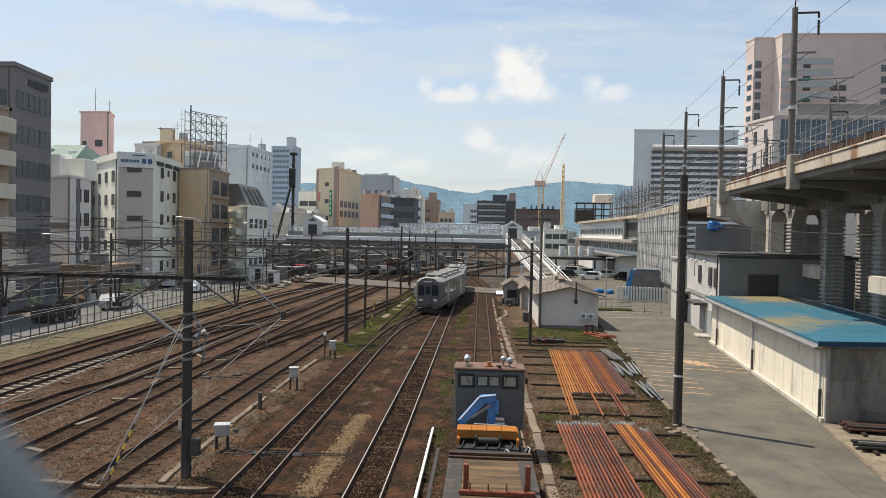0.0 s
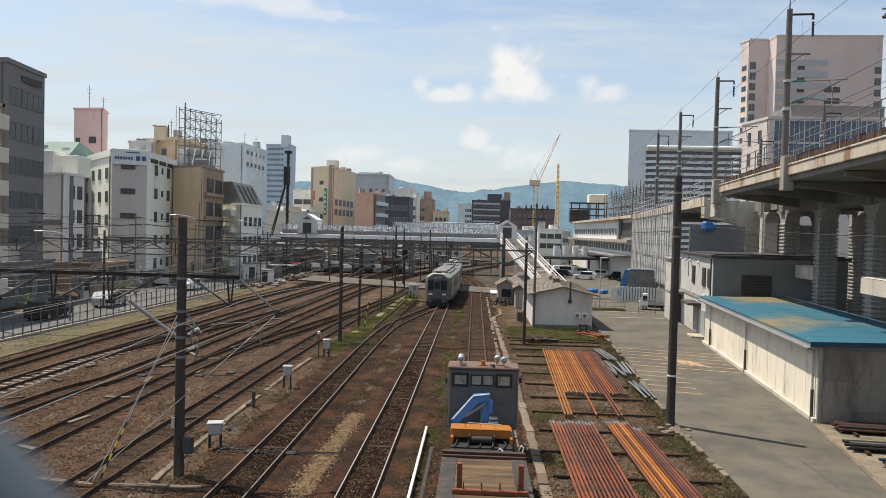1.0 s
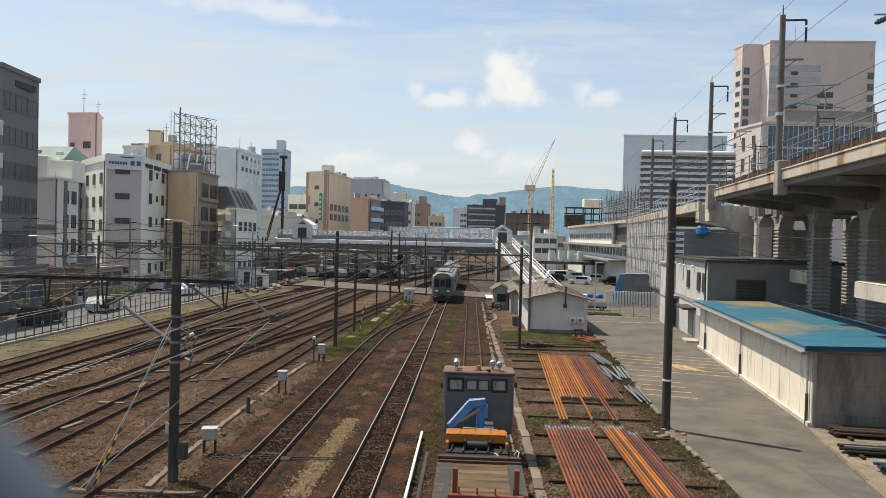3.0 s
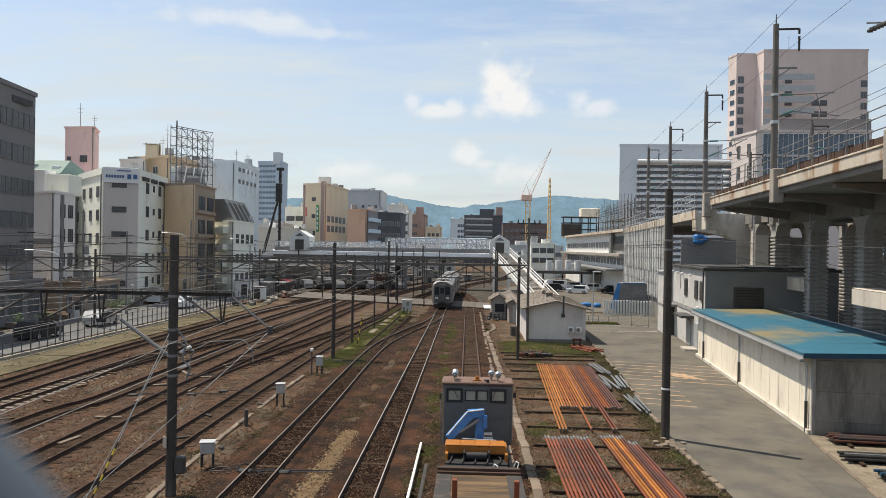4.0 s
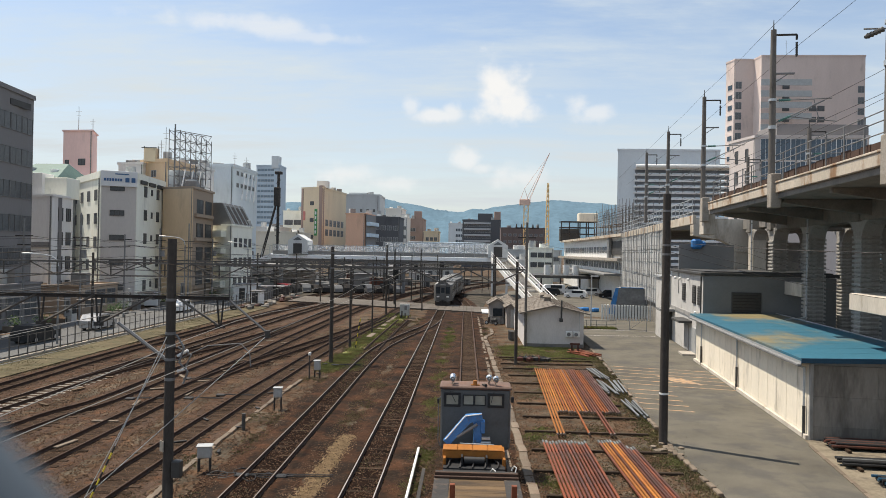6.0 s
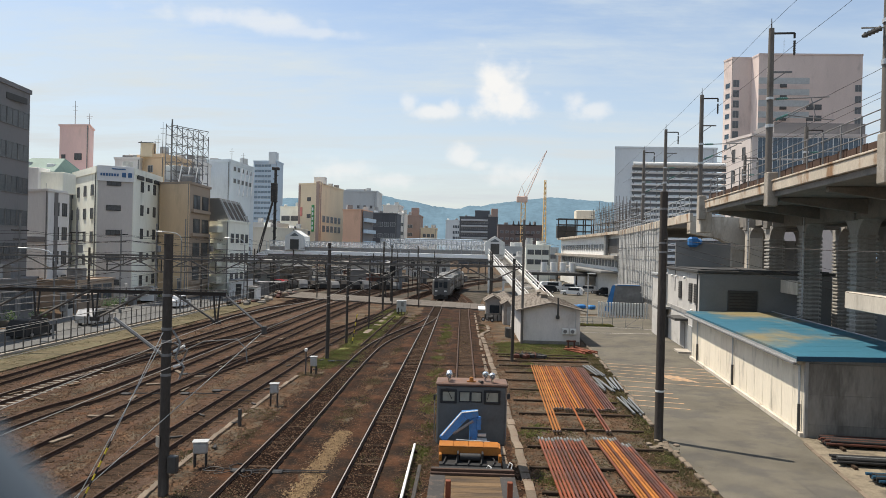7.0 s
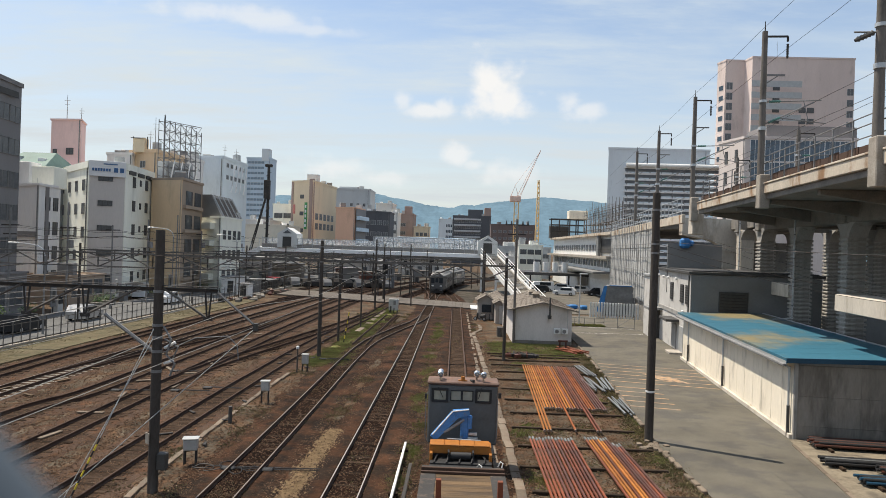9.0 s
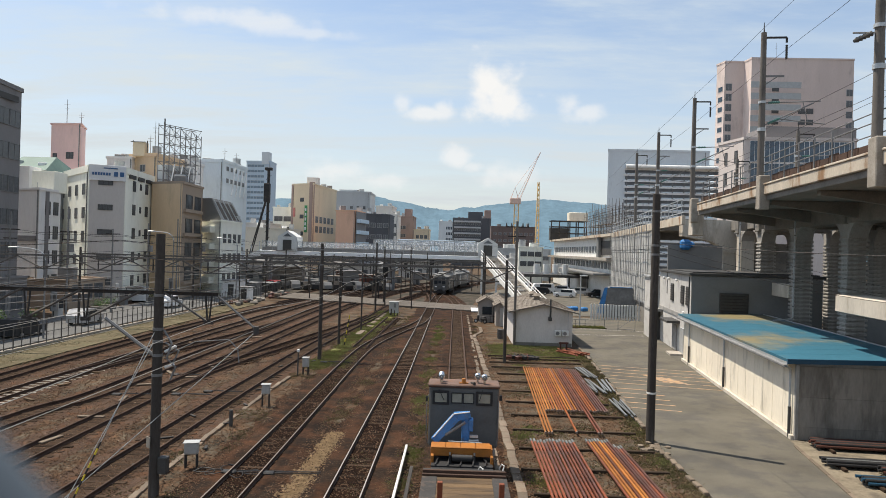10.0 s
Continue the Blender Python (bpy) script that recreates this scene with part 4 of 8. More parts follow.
for i in range(12):
    part("standard", Solid().tube((-0.12, 80 + i * 3.6, 2.0), (-0.12, 80 + i * 3.6, 12.0), 0.025, n=5), M["galvanised"], nt)
for i in range(23):
    part("standard", Solid().tube((-0.14, 81.4 + i * 1.8, 2.3), (-0.14, 81.4 + i * 1.8, 11.9), 0.03, n=5), M["steel_grey"], nt)
for k in range(6):
    part("ledger", Solid().tube((-0.16, 79.8, 3.1 + k * 1.6), (-0.16, 121, 3.1 + k * 1.6), 0.035, n=5), M["steel_grey"], nt)
part("base", Solid().box(0.6, 100.3, -0.1, 0.6, 41, 2.7), M["concrete_dark"], nt)

st = thing("station_building", "long white two-level station side with rows of small windows", "station", (27.2, 160, 0))
part("wall", Solid().box(3.2, 0, -0.1, 6, 78, 11.6), M["white_paint"], st)
part("roof", Solid().box(2.8, 0, 11.5, 7.4, 78.5, 0.5), M["concrete_stained"], st, "stained flat roof edge")
part("ledge", Solid().box(-0.6, 0, 7.2, 1.8, 78, 0.5), M["concrete"], st)
part("canopy", Solid().box(-1.2, -10, 4.5, 3.4, 50, 0.4, c=0.05), M["wall_slate"], st, "dark flat canopy")
for k in range(24):
    for z in (5.6, 8.6):
        put = Solid().box(0.14, -37 + k * 3.1, z, 0.12, 1.9, 1.25)
        part("window", put, M["glass_grey"], st)
# solid dark panel on the wall in place of a shaded bay
part("dark_bay", Solid().box(0.1, -32, 8.2, 0.3, 9, 2.6), M["frame_dark"], st, "dark panel for the shade in an open bay under the roof")
part("green_curtain", Solid().box(-0.4, -27, 7.6, 0.6, 1.6, 4.0, c=0.1), M["tarp_grey"], st, "dark hanging sheet")
sc = thing("scaffold", "bare steel scaffold standing on the station roof", "scaffold", (30, 128, 11.9))
for i in range(15):
    for j in range(3):
        part("standard", Solid().tube((j * 1.8, i * 2.8, 0), (j * 1.8, i * 2.8, 4.2 + 2.4 * abs(math.sin(i * 1.3 + j))), 0.05, n=5), M["steel_dark"] if i % 2 else M["steel_grey"], sc)
for j in range(3):
    for z in (1.3, 2.6, 3.9, 5.0):
        part("ledger", Solid().tube((j * 1.8, 0, z), (j * 1.8, 39.2, z), 0.045, n=5), M["steel_dark"], sc)
for i in range(14):
    part("brace", Solid().tube((0, i * 2.8, 0.2), (0, i * 2.8 + 2.8, 4.0), 0.035, n=5), M["steel_grey"], sc)
    if i % 3 == 0:
        part("deck_board", Solid().box(1.8, i * 2.8 + 1.4, 2.62, 3.4, 2.7, 0.08), M["wood"], sc)
sc = thing("scaffold", "dense steel scaffold before the office block", "scaffold", (33.5, 150, 11.9))
for i in range(11):
    for j in range(3):
        part("standard", Solid().tube((j * 1.6, i * 3.2, 0), (j * 1.6, i * 3.2, 7.5 + 1.5 * math.sin(i)), 0.06, n=5), M["steel_grey"], sc)
for j in range(3):
    for z in (1.8, 3.6, 5.4, 7.0):
        part("ledger", Solid().tube((j * 1.6, 0, z), (j * 1.6, 32, z), 0.05, n=5), M["steel_grey"], sc)
wt2 = thing("water_tank", "beige rectangular tank high on a steel frame over the station", "tank", (33.3, 196, 11.9))
part("body", Solid().box(0, 0, 5.4, 5.2, 4, 2.4, c=0.15), M["panel_wall"], wt2)
for x in (-2.3, 0, 2.3):
    for y in (-1.7, 1.7):
        part("frame_post", Solid().box(x, y, 0, 0.28, 0.28, 5.4), M["steel_dark"], wt2)
for z in (1.8, 3.6, 5.2):
    for y in (-1.7, 1.7):
        part("frame_beam", Solid().box(-2.6, y, z, 10.0, 0.3, 0.26), M["steel_dark"], wt2)
for x in (-7.4, -5.2):
    part("frame_post", Solid().box(x, -1.7, 0, 0.28, 0.28, 5.4), M["steel_dark"], wt2)
part("cladding", Solid().box(-5.0, 0.4, 0, 5.2, 2.6, 3.4), M["frame_dark"], wt2, "dark plant housing")

# deck with tanks and parked cars before the station
dk = thing("steel_deck", "dark steel platform on posts with round vents", "platform", (21.5, 152, 0))
part("deck", Solid().box(0, 0, 3.2, 15, 14, 0.6, c=0.04), M["frame_dark"], dk)
for x in (-6, -2, 2, 6):
    part("post", Solid().box(x, -5.6, 0, 0.3, 0.3, 3.2), M["steel_dark"], dk)
for k in range(4):
    part("tank", Solid().tube((-4.5 + k * 2.0, -3, 3.8), (-4.5 + k * 2.0, -3, 5.9), 0.7, n=12), M["white_paint"], dk, "pale cylindrical tank")


def car(name, label, at, rz, paint, length=4.2, width=1.7, height=1.5, van=False):
    c = thing(name, label, "car", at, rz, group="parked cars")
    L, w, h = length / 2, width / 2, height
    hood = 0.55 * h
    prof = [(-L, 0.25), (L, 0.25), (L, hood), (L * 0.55, hood + 0.05), (L * 0.2, h), (-L * 0.75, h), (-L, hood + 0.1)]
    if van:
        prof = [(-L, 0.25), (L, 0.25), (L, hood), (L * 0.75, h), (-L * 0.97, h), (-L, hood)]
    n = len(prof)
    body = Solid().add([(-w, y, z) for y, z in prof] + [(w, y, z) for y, z in prof], [tuple(range(n)), tuple(range(2 * n - 1, n - 1, -1))] + [(i, i + n, (i + 1) % n + n, (i + 1) % n) for i in range(n)])
    part("body", body, paint, c)
    part("glasshouse", Solid().box(0, -L * 0.2, hood + 0.12, width + 0.02, length * 0.5, h - hood - 0.22), M["glass"], c, "dark side windows")
    part("windscreen", Solid().add([(-w * 0.85, L * 0.55 + 0.02, hood + 0.1), (w * 0.85, L * 0.55 + 0.02, hood + 0.1), (w * 0.8, L * 0.25, h - 0.05), (-w * 0.8, L * 0.25, h - 0.05)], [(0, 1, 2, 3)]), M["glass"], c)
    for sx in (-1, 1):
        for sy in (-0.62, 0.62):
            wh = part("wheel", Solid().tube((sx * (w - 0.2), sy * L, 0.3), (sx * (w + 0.01), sy * L, 0.3), 0.3, n=12), M["rubber"], c)
            part("rim", Solid().tube((sx * (w + 0.005), sy * L, 0.3), (sx * (w + 0.02), sy * L, 0.3), 0.18, n=10), M["car_silver"], wh)
    return c


car("van", "white panel van parked beside the station", (17.6, 143, 0.05), 95, M["car_white"], 4.6, 1.7, 1.95, True)
car("car", "black car parked beside the station", (16.2, 137.5, 0.05), 80, M["black"])
car("car", "silver estate car parked beside the station", (24.5, 140, 0.05), 75, M["car_silver"])
car("car", "white hatchback parked in the station yard", (20.5, 132, 0.05), 70, M["car_white"])
car("car", "dark car parked in the station yard", (27.0, 134, 0.05), 95, M["black"])
car("van", "white van parked near the stairs", (13.0, 146, 0.05), 88, M["car_white"], 4.4, 1.7, 1.9, True)
car("car", "white car parked under a steel deck", (21.5, 146, 0.05), 90, M["car_white"])
car("car", "red car parked beside the street", (-35.7, 133.8, 0.05), 60, M["car_red"])
for y, p, l in ((58, "black", "black car parked on the street"), (68, "car_silver", "silver car parked on the street"), (88, "car_white", "white car parked on the street")):
    car("car", l, (-36.4, y, 0.05), random.uniform(-4, 4), M[p])
for k in range(11):
    car("car", ("dark car", "grey car", "black car")[k % 3] + " parked in a row beyond the crossing", (-33.0 + 1.9 * k, 131.5 + 0.5 * (k % 3) + 0.35 * k, 0.02), 35 + random.uniform(-8, 8), M[("black", "steel_grey", "steel_dark")[k % 3]], 4.1, 1.65, 1.5 + 0.2 * (k % 2))
car("van", "white van parked at a shop front", (-43.5, 95.5, 0.0), 20, M["car_white"], 4.6, 1.8, 2.0, True)

# ---- long building with the blue roof ----
bx0, bx1, by0, by1 = -1.25, 4.5, 32.4, 56.0
bl = strip("warehouse", "long low warehouse of pale panels under a blue metal roof", "warehouse")
part("body", Solid().box((bx0 + bx1) / 2 + 0.05, (by0 + by1) / 2, -0.1, bx1 - bx0 - 0.1, by1 - by0 - 0.1, 3.55), M["panel_grey"], bl)
for i in range(16):
    part("wall_panel", Solid().box(bx0, by0 + 0.74 + i * 1.475, 0.25, 0.1, 1.44, 3.3, c=0.015), M["panel_wall"], bl)
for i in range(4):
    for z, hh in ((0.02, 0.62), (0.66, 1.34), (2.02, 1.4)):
        part("wall_panel", Solid().box(bx0 + 0.72 + i * 1.42, by0, z, 1.415, 0.1, hh + 0.012, c=0.004), M["panel_gable_shade"], bl)
part("corner_post", Solid().box(bx0 + 0.02, by0 - 0.05, 0.02, 0.16, 0.16, 3.5, c=0.02), M["panel_grey"], bl)
part("plinth", Solid().box(bx0 - 0.06, (by0 + by1) / 2, -0.05, 0.3, by1 - by0 + 0.1, 0.3, c=0.02), M["pier_pale_lit"], bl, "pale concrete plinth")
rf = Solid().add([(bx0 - 0.5, by0 - 0.35, 3.75), (bx1 + 0.2, by0 - 0.35, 3.93), (bx1 + 0.2, by1 + 0.1, 3.93), (bx0 - 0.5, by1 + 0.1, 3.75),
                  (bx0 - 0.5, by0 - 0.35, 3.63), (bx1 + 0.2, by0 - 0.35, 3.81), (bx1 + 0.2, by1 + 0.1, 3.81), (bx0 - 0.5, by1 + 0.1, 3.63)],
                 [(0, 1, 2, 3), (7, 6, 5, 4), (0, 4, 5, 1), (1, 5, 6, 2), (2, 6, 7, 3), (3, 7, 4, 0)])
roof = part("roof", rf, M["roof_blue"], bl, "faded blue sheet roof with tan rust stains")
for i in range(14):
    y = by0 - 0.2 + i * 1.77
    part("seam", Solid().add([(bx0 - 0.5, y - 0.02, 3.755), (bx1 + 0.2, y - 0.02, 3.935), (bx1 + 0.2, y + 0.02, 3.935), (bx0 - 0.5, y + 0.02, 3.755), (bx0 - 0.5, y, 3.76), (bx1 + 0.2, y, 3.94)], [(0, 1, 5, 4), (4, 5, 2, 3)]), M["roof_blue"], roof)
part("fascia", Solid().add([(bx0 - 0.53, by0 - 0.4, 3.55), (bx1 + 0.25, by0 - 0.4, 3.73), (bx1 + 0.25, by0 - 0.4, 3.95), (bx0 - 0.53, by0 - 0.4, 3.77), (bx0 - 0.53, by0 - 0.34, 3.55), (bx1 + 0.25, by0 - 0.34, 3.73), (bx1 + 0.25, by0 - 0.34, 3.95), (bx0 - 0.53, by0 - 0.34, 3.77)],
     [(0, 1, 2, 3), (7, 6, 5, 4), (0, 4, 5, 1), (3, 2, 6, 7), (0, 3, 7, 4), (1, 5, 6, 2)]), M["blue_trim"], bl, "dark blue roof edge")
part("gable_infill", Solid().add([(bx0, by0 + 0.02, 3.4), (bx1, by0 + 0.02, 3.4), (bx1, by0 + 0.02, 3.83), (bx0, by0 + 0.02, 3.68)], [(0, 1, 2, 3)]), M["panel_grey"], bl)
part("side_fascia", Solid().box(bx0 - 0.47, (by0 + by1) / 2, 3.46, 0.05, by1 - by0 + 0.4, 0.24), M["alu"], bl, "pale grey eaves board")
part("gutter", Solid().box(bx0 - 0.55, (by0 + by1) / 2, 3.36, 0.16, by1 - by0 + 0.4, 0.14, c=0.03), M["steel_grey"], bl)
for y in (by0 + 0.3, by0 + 11.5, by0 + 21.2):
    dp = part("downpipe", Solid().tube((bx0 - 0.16, y, 0), (bx0 - 0.16, y, 3.3), 0.055, n=8).tube((bx0 - 0.16, y, 3.25), (bx0 - 0.52, y, 3.42), 0.05, n=8), M["galvanised"], bl)
    part("sleeve", Solid().tube((bx0 - 0.16, y, 0), (bx0 - 0.16, y, 1.5), 0.075, n=8), M["frame_dark"], dp)
part("ridge_cap", Solid().box(bx1 + 0.22, (by0 + by1) / 2, 3.87, 0.14, by1 - by0 + 0.3, 0.1, c=0.02), M["alu"], bl)

# ---- grey two-storey office ----
go = strip("office_building", "two-storey grey rendered works office with a dark side wall", "office building")
part("wall", Solid().box(4.2, 63.4, -0.1, 9.8, 13.9, 6.9), M["wall_greige"], go)
# side wall in a darker grey than the front
part("side_wall", Solid().box(4.2, 56.36, 0, 9.86, 0.12, 6.75), M["wall_slate"], go, "dark grey face of the side wall")
part("roof", Solid().box(4.2, 63.4, 6.8, 10.3, 14.4, 0.22, c=0.03).box(4.2, 63.4, 7.0, 9.6, 13.6, 0.12), M["frame_dark"], go)
for y in (57.6, 59.6, 63.9):
    wob = part("window", Solid().box(-0.74, y, 4.3, 0.1, 1.15, 1.55, c=0.01), M["frame_dark"], go, "dark brown shuttered window")
    for k in range(7):
        part("shutter_slat", Solid().box(-0.8, y, 4.42 + k * 0.2, 0.05, 1.0, 0.07), M["steel_dark"], wob)
part("band", Solid().box(-0.73, 63.4, 3.1, 0.08, 13.8, 0.35), M["panel_grey"], go)
part("vent", Solid().box(2.5, 56.25, 3.9, 2.2, 0.14, 1.6, c=0.02), M["frame_dark"], go, "black louvred vent")
for k in range(6):
    part("louvre", Solid().box(2.5, 56.16, 4.05 + k * 0.24, 2.0, 0.06, 0.06), M["steel_dark"], go)
for y in (58.6, 61.7, 65.3, 67.5):
    part("vent_hood", Solid().box(-0.85, y, 6.1 if y > 60 else 3.5, 0.22, 0.24, 0.24, c=0.06), M["white_paint"], go)
part("porch", Solid().box(-1.25, 62.2, 2.55, 1.1, 3.4, 0.22, c=0.02), M["frame_dark"], go, "dark flat porch roof")
part("door", Solid().box(-0.74, 59.4, 0, 0.1, 1.6, 2.3, c=0.02), M["alu"], go)
part("door", Solid().box(-0.74, 62.4, 0.1, 0.1, 1.8, 2.2, c=0.02), M["panel_grey"], go)
part("door_step", Solid().box(-1.3, 59.4, 0.02, 1.1, 1.9, 0.2, c=0.03), M["concrete"], go)
part("downpipe", Solid().tube((-0.85, 56.6, 0), (-0.85, 56.6, 6.7), 0.06, n=8), M["frame_dark"], go)
an = strip("annex", "narrow white stair annex beside the office", "annex")
part("wall", Solid().box(-0.85, 72.5, -0.1, 1.4, 3.4, 6.2), M["wall_greige"], an)
part("roof", Solid().box(-0.85, 72.5, 6.1, 1.7, 3.7, 0.2, c=0.02), M["alu"], an)
part("dark_entrance", Solid().box(-0.95, 70.2, 0, 1.2, 1.2, 2.9, c=0.02), M["frame_dark"], an)
part("canopy", Solid().box(-1.2, 69.6, 2.9, 1.7, 2.6, 0.25, c=0.02), M["wall_slate"], an)

# stored pipe stock by the warehouse gable
sp_mesh = {k: Solid().tube((0, 0, 0), (6.4, 0, 0), 0.056, n=10).mesh("steel_pipe", M[k]) for k in ("black", "rust_c", "pipe_grey", "blue_trim")}
SP_LABEL = {"black": "black steel pipe stacked beside a warehouse gable", "rust_c": "brown rusted pipe stacked beside a warehouse gable", "pipe_grey": "grey steel pipe stacked beside a warehouse gable", "blue_trim": "blue-coated pipe stacked beside a warehouse gable"}
for x0, y0, n, rows, kinds in ((15.9, 31.6, 9, 2, ("black", "black", "rust_c")), (14.95, 28.6, 6, 2, ("black", "pipe_grey", "black")), (16.6, 27.6, 6, 2, ("black", "rust_c", "black")), (15.1, 26.3, 6, 2, ("black", "black", "blue_trim")), (16.0, 23.6, 6, 2, ("black", "pipe_grey", "rust_c"))):
    for r in range(rows):
        for k in range(n - r):
            kind_ = kinds[(k + 2 * r) % 3]
            tagged(part("steel_pipe", sp_mesh[kind_], None, at=pose(x0 + random.uniform(-0.12, 0.12), y0 - (k + 0.5 * r) * 0.125, 0.235 + r * 0.1, 0, 0, -6.1 + random.uniform(-0.6, 0.6))), SP_LABEL[kind_], "pipe", "pipes by the warehouse")
    for dx in (0.5, 3.0, 5.6):
        single("timber", Solid().box(0, 0, 0.05, 0.14, n * 0.125 + 0.4, 0.125, c=0.015), M["sleeper"], "dark timber bearer under steel pipes", "timber", "bearers", at=pose(x0 + dx, y0 - n * 0.075 - 0.1 * dx, 0, 0, 0, -6.1))
single("concrete_slab", Solid().prism([(11.6, 10), (14.05, 24.2), (15.4, 32.2), (24, 31.2), (24, 10)], -0.05, 0.058), M["slab"], "pale dusty concrete strip beside the warehouse", "slab", kind="structure")
for k in range(13):
    single("slab_kerb", Solid().box(0, 0, 0.03, 0.16, 1.0, 0.075, c=0.015), M["trough"], "worn concrete kerb stone between asphalt and slab", "kerb", "kerbs of the slab", at=pose(13.0 + k * 0.172, 18.4 + k * 1.02, 0, 0, 0, -9.6 + random.uniform(-1, 1)))

# ---- white shed and huts ----


def gable_shed(name, label, plan, eave, ridge, over=0.45, roofmat=None, wall="shed_wall"):
    """plan: x0, x1, y0, y1; the ridge runs along y."""
    x0, x1, y0, y1 = plan
    cx = (x0 + x1) / 2
    s = thing(name, label, "shed", (cx, (y0 + y1) / 2, 0))
    w, d = (x1 - x0) / 2, (y1 - y0) / 2
    vs = [(-w, -d, -0.1), (w, -d, -0.1), (w, -d, eave), (0, -d, ridge), (-w, -d, eave), (-w, d, -0.1), (w, d, -0.1), (w, d, eave), (0, d, ridge), (-w, d, eave)]
    part("wall", Solid().add(vs, [(0, 1, 2, 3, 4), (9, 8, 7, 6, 5), (1, 6, 7, 2), (0, 4, 9, 5)]), M[wall], s)
    k = (ridge - eave) / w
    for sg in (-1, 1):
        e = w + over
        a = [(0, -d - over, ridge + 0.03), (sg * e, -d - over, ridge - k * e + 0.03), (sg * e, d + over, ridge - k * e + 0.03), (0, d + over, ridge + 0.03)]
        part("roof", Solid().add(a + [(x, y, z + 0.12) for x, y, z in a], [(0, 1, 2, 3), (7, 6, 5, 4), (0, 4, 5, 1), (1, 5, 6, 2), (2, 6, 7, 3), (3, 7, 4, 0)]), roofmat or M["shed_roof"], s, "weathered brown-grey sheet roof")
        m = max(3, int((2 * d + 2 * over) / 0.9))
        for q in range(1, m):
            y = -d - over + (2 * d + 2 * over) * q / m
            part("roof_batten", Solid().tube((0, y, ridge + 0.16), (sg * e, y, ridge - k * e + 0.16), 0.022, n=5), roofmat or M["shed_roof"], s)
    return s


sh = gable_shed("shed", "white rendered shed with a low brown roof and two roof vents", (5.2, 10.4, 62.2, 76), 3.0, 3.62, 0.5)
for y in (-1.5, 2.2):
    v = part("roof_vent", Solid().tube((0, y, 3.5), (0, y, 4.1), 0.38, 0.3, 10), M["shed_roof"], sh)
    part("cap", Solid().tube((0, y, 4.1), (0, y, 4.35), 0.5, 0.2, 10), M["shed_roof"], v)
part("flue", Solid().tube((0.55, -7.5, 2.5), (0.55, -7.5, 4.2), 0.08, n=8).box(0.55, -7.3, 2.3, 0.26, 0.6, 0.3), M["frame_dark"], sh)
for dx in (1.3, 1.95):
    ac = part("air_conditioner", Solid().box(dx, -7.1, 0.95, 0.55, 0.28, 0.5, c=0.03), M["white_paint"], sh)
    part("fan", Solid().tube((dx - 0.05, -7.25, 1.2), (dx - 0.05, -7.26, 1.2), 0.17, n=12), M["steel_grey"], ac)
part("conduit", Solid().tube((2.2, -6.96, 1.4), (2.2, -6.96, 3.2), 0.025, n=6), M["alu"], sh)
part("skirting", Solid().box(0, -6.95, -0.05, 5.1, 0.06, 0.35), M["concrete_dark"], sh)
hu = gable_shed("hut", "small grey signal hut with dark windows", (2.7, 4.4, 81.5, 85.5), 2.3, 2.8, 0.3, wall="hut_wall")
part("window", Solid().box(0.1, -2.05, 0.9, 1.1, 0.08, 0.9), M["glass"], hu)
part("door", Solid().box(0.87, -0.6, 0, 0.06, 0.9, 1.9), M["frame_dark"], hu)
h2 = gable_shed("hut", "long low pale store hut behind the shed", (4.5, 6.2, 77.5, 92), 2.3, 2.75, 0.3, wall="hut_wall")
part("door", Solid().box(0.0, -7.28, 0, 0.9, 0.06, 2.0), M["alu"], h2)
for y in (66.5, 67.2):
    single("oil_drum", Solid().tube((4.35, y, 0), (4.35, y, 0.85), 0.3, n=14).tube((4.35, y, 0.27), (4.35, y, 0.3), 0.315, n=14).tube((4.35, y, 0.56), (4.35, y, 0.59), 0.315, n=14), M["frame_dark"], "black steel drum beside the shed", "drum", "drums")
mo = thing("motor_scooter", "dark motor scooter parked before a hut", "scooter", (2.9, 80.2, 0.0), 62)
part("body", Solid().box(0, -0.35, 0.35, 0.34, 0.75, 0.35, c=0.08).box(0, 0.35, 0.3, 0.36, 0.12, 0.6, c=0.04).box(0, 0.05, 0.25, 0.32, 0.5, 0.08, c=0.02), M["frame_dark"], mo)
part("saddle", Solid().box(0, -0.35, 0.7, 0.3, 0.7, 0.1, c=0.04), M["black"], mo)
part("handlebar", Solid().path([(-0.32, 0.25, 1.0), (0, 0.38, 0.95), (0.32, 0.25, 1.0)], 0.02, 6), M["galvanised"], mo)
for y in (-0.55, 0.6):
    sw_ = part("wheel", Solid().tube((-0.06, y, 0.24), (0.06, y, 0.24), 0.24, n=14), M["rubber"], mo)
    part("rim", Solid().tube((-0.07, y, 0.24), (0.07, y, 0.24), 0.14, n=10), M["alu"], sw_)
for k in range(3):
    single("bicycle_stand", Solid().path([(3.0 + k * 0.5, 80.6, 0), (3.0 + k * 0.5, 80.6, 0.8), (3.5 + k * 0.5, 80.6, 0.8), (3.5 + k * 0.5, 80.6, 0)], 0.04, 5), M["steel_dark"], "dark bent-pipe stand before a hut", "stand")

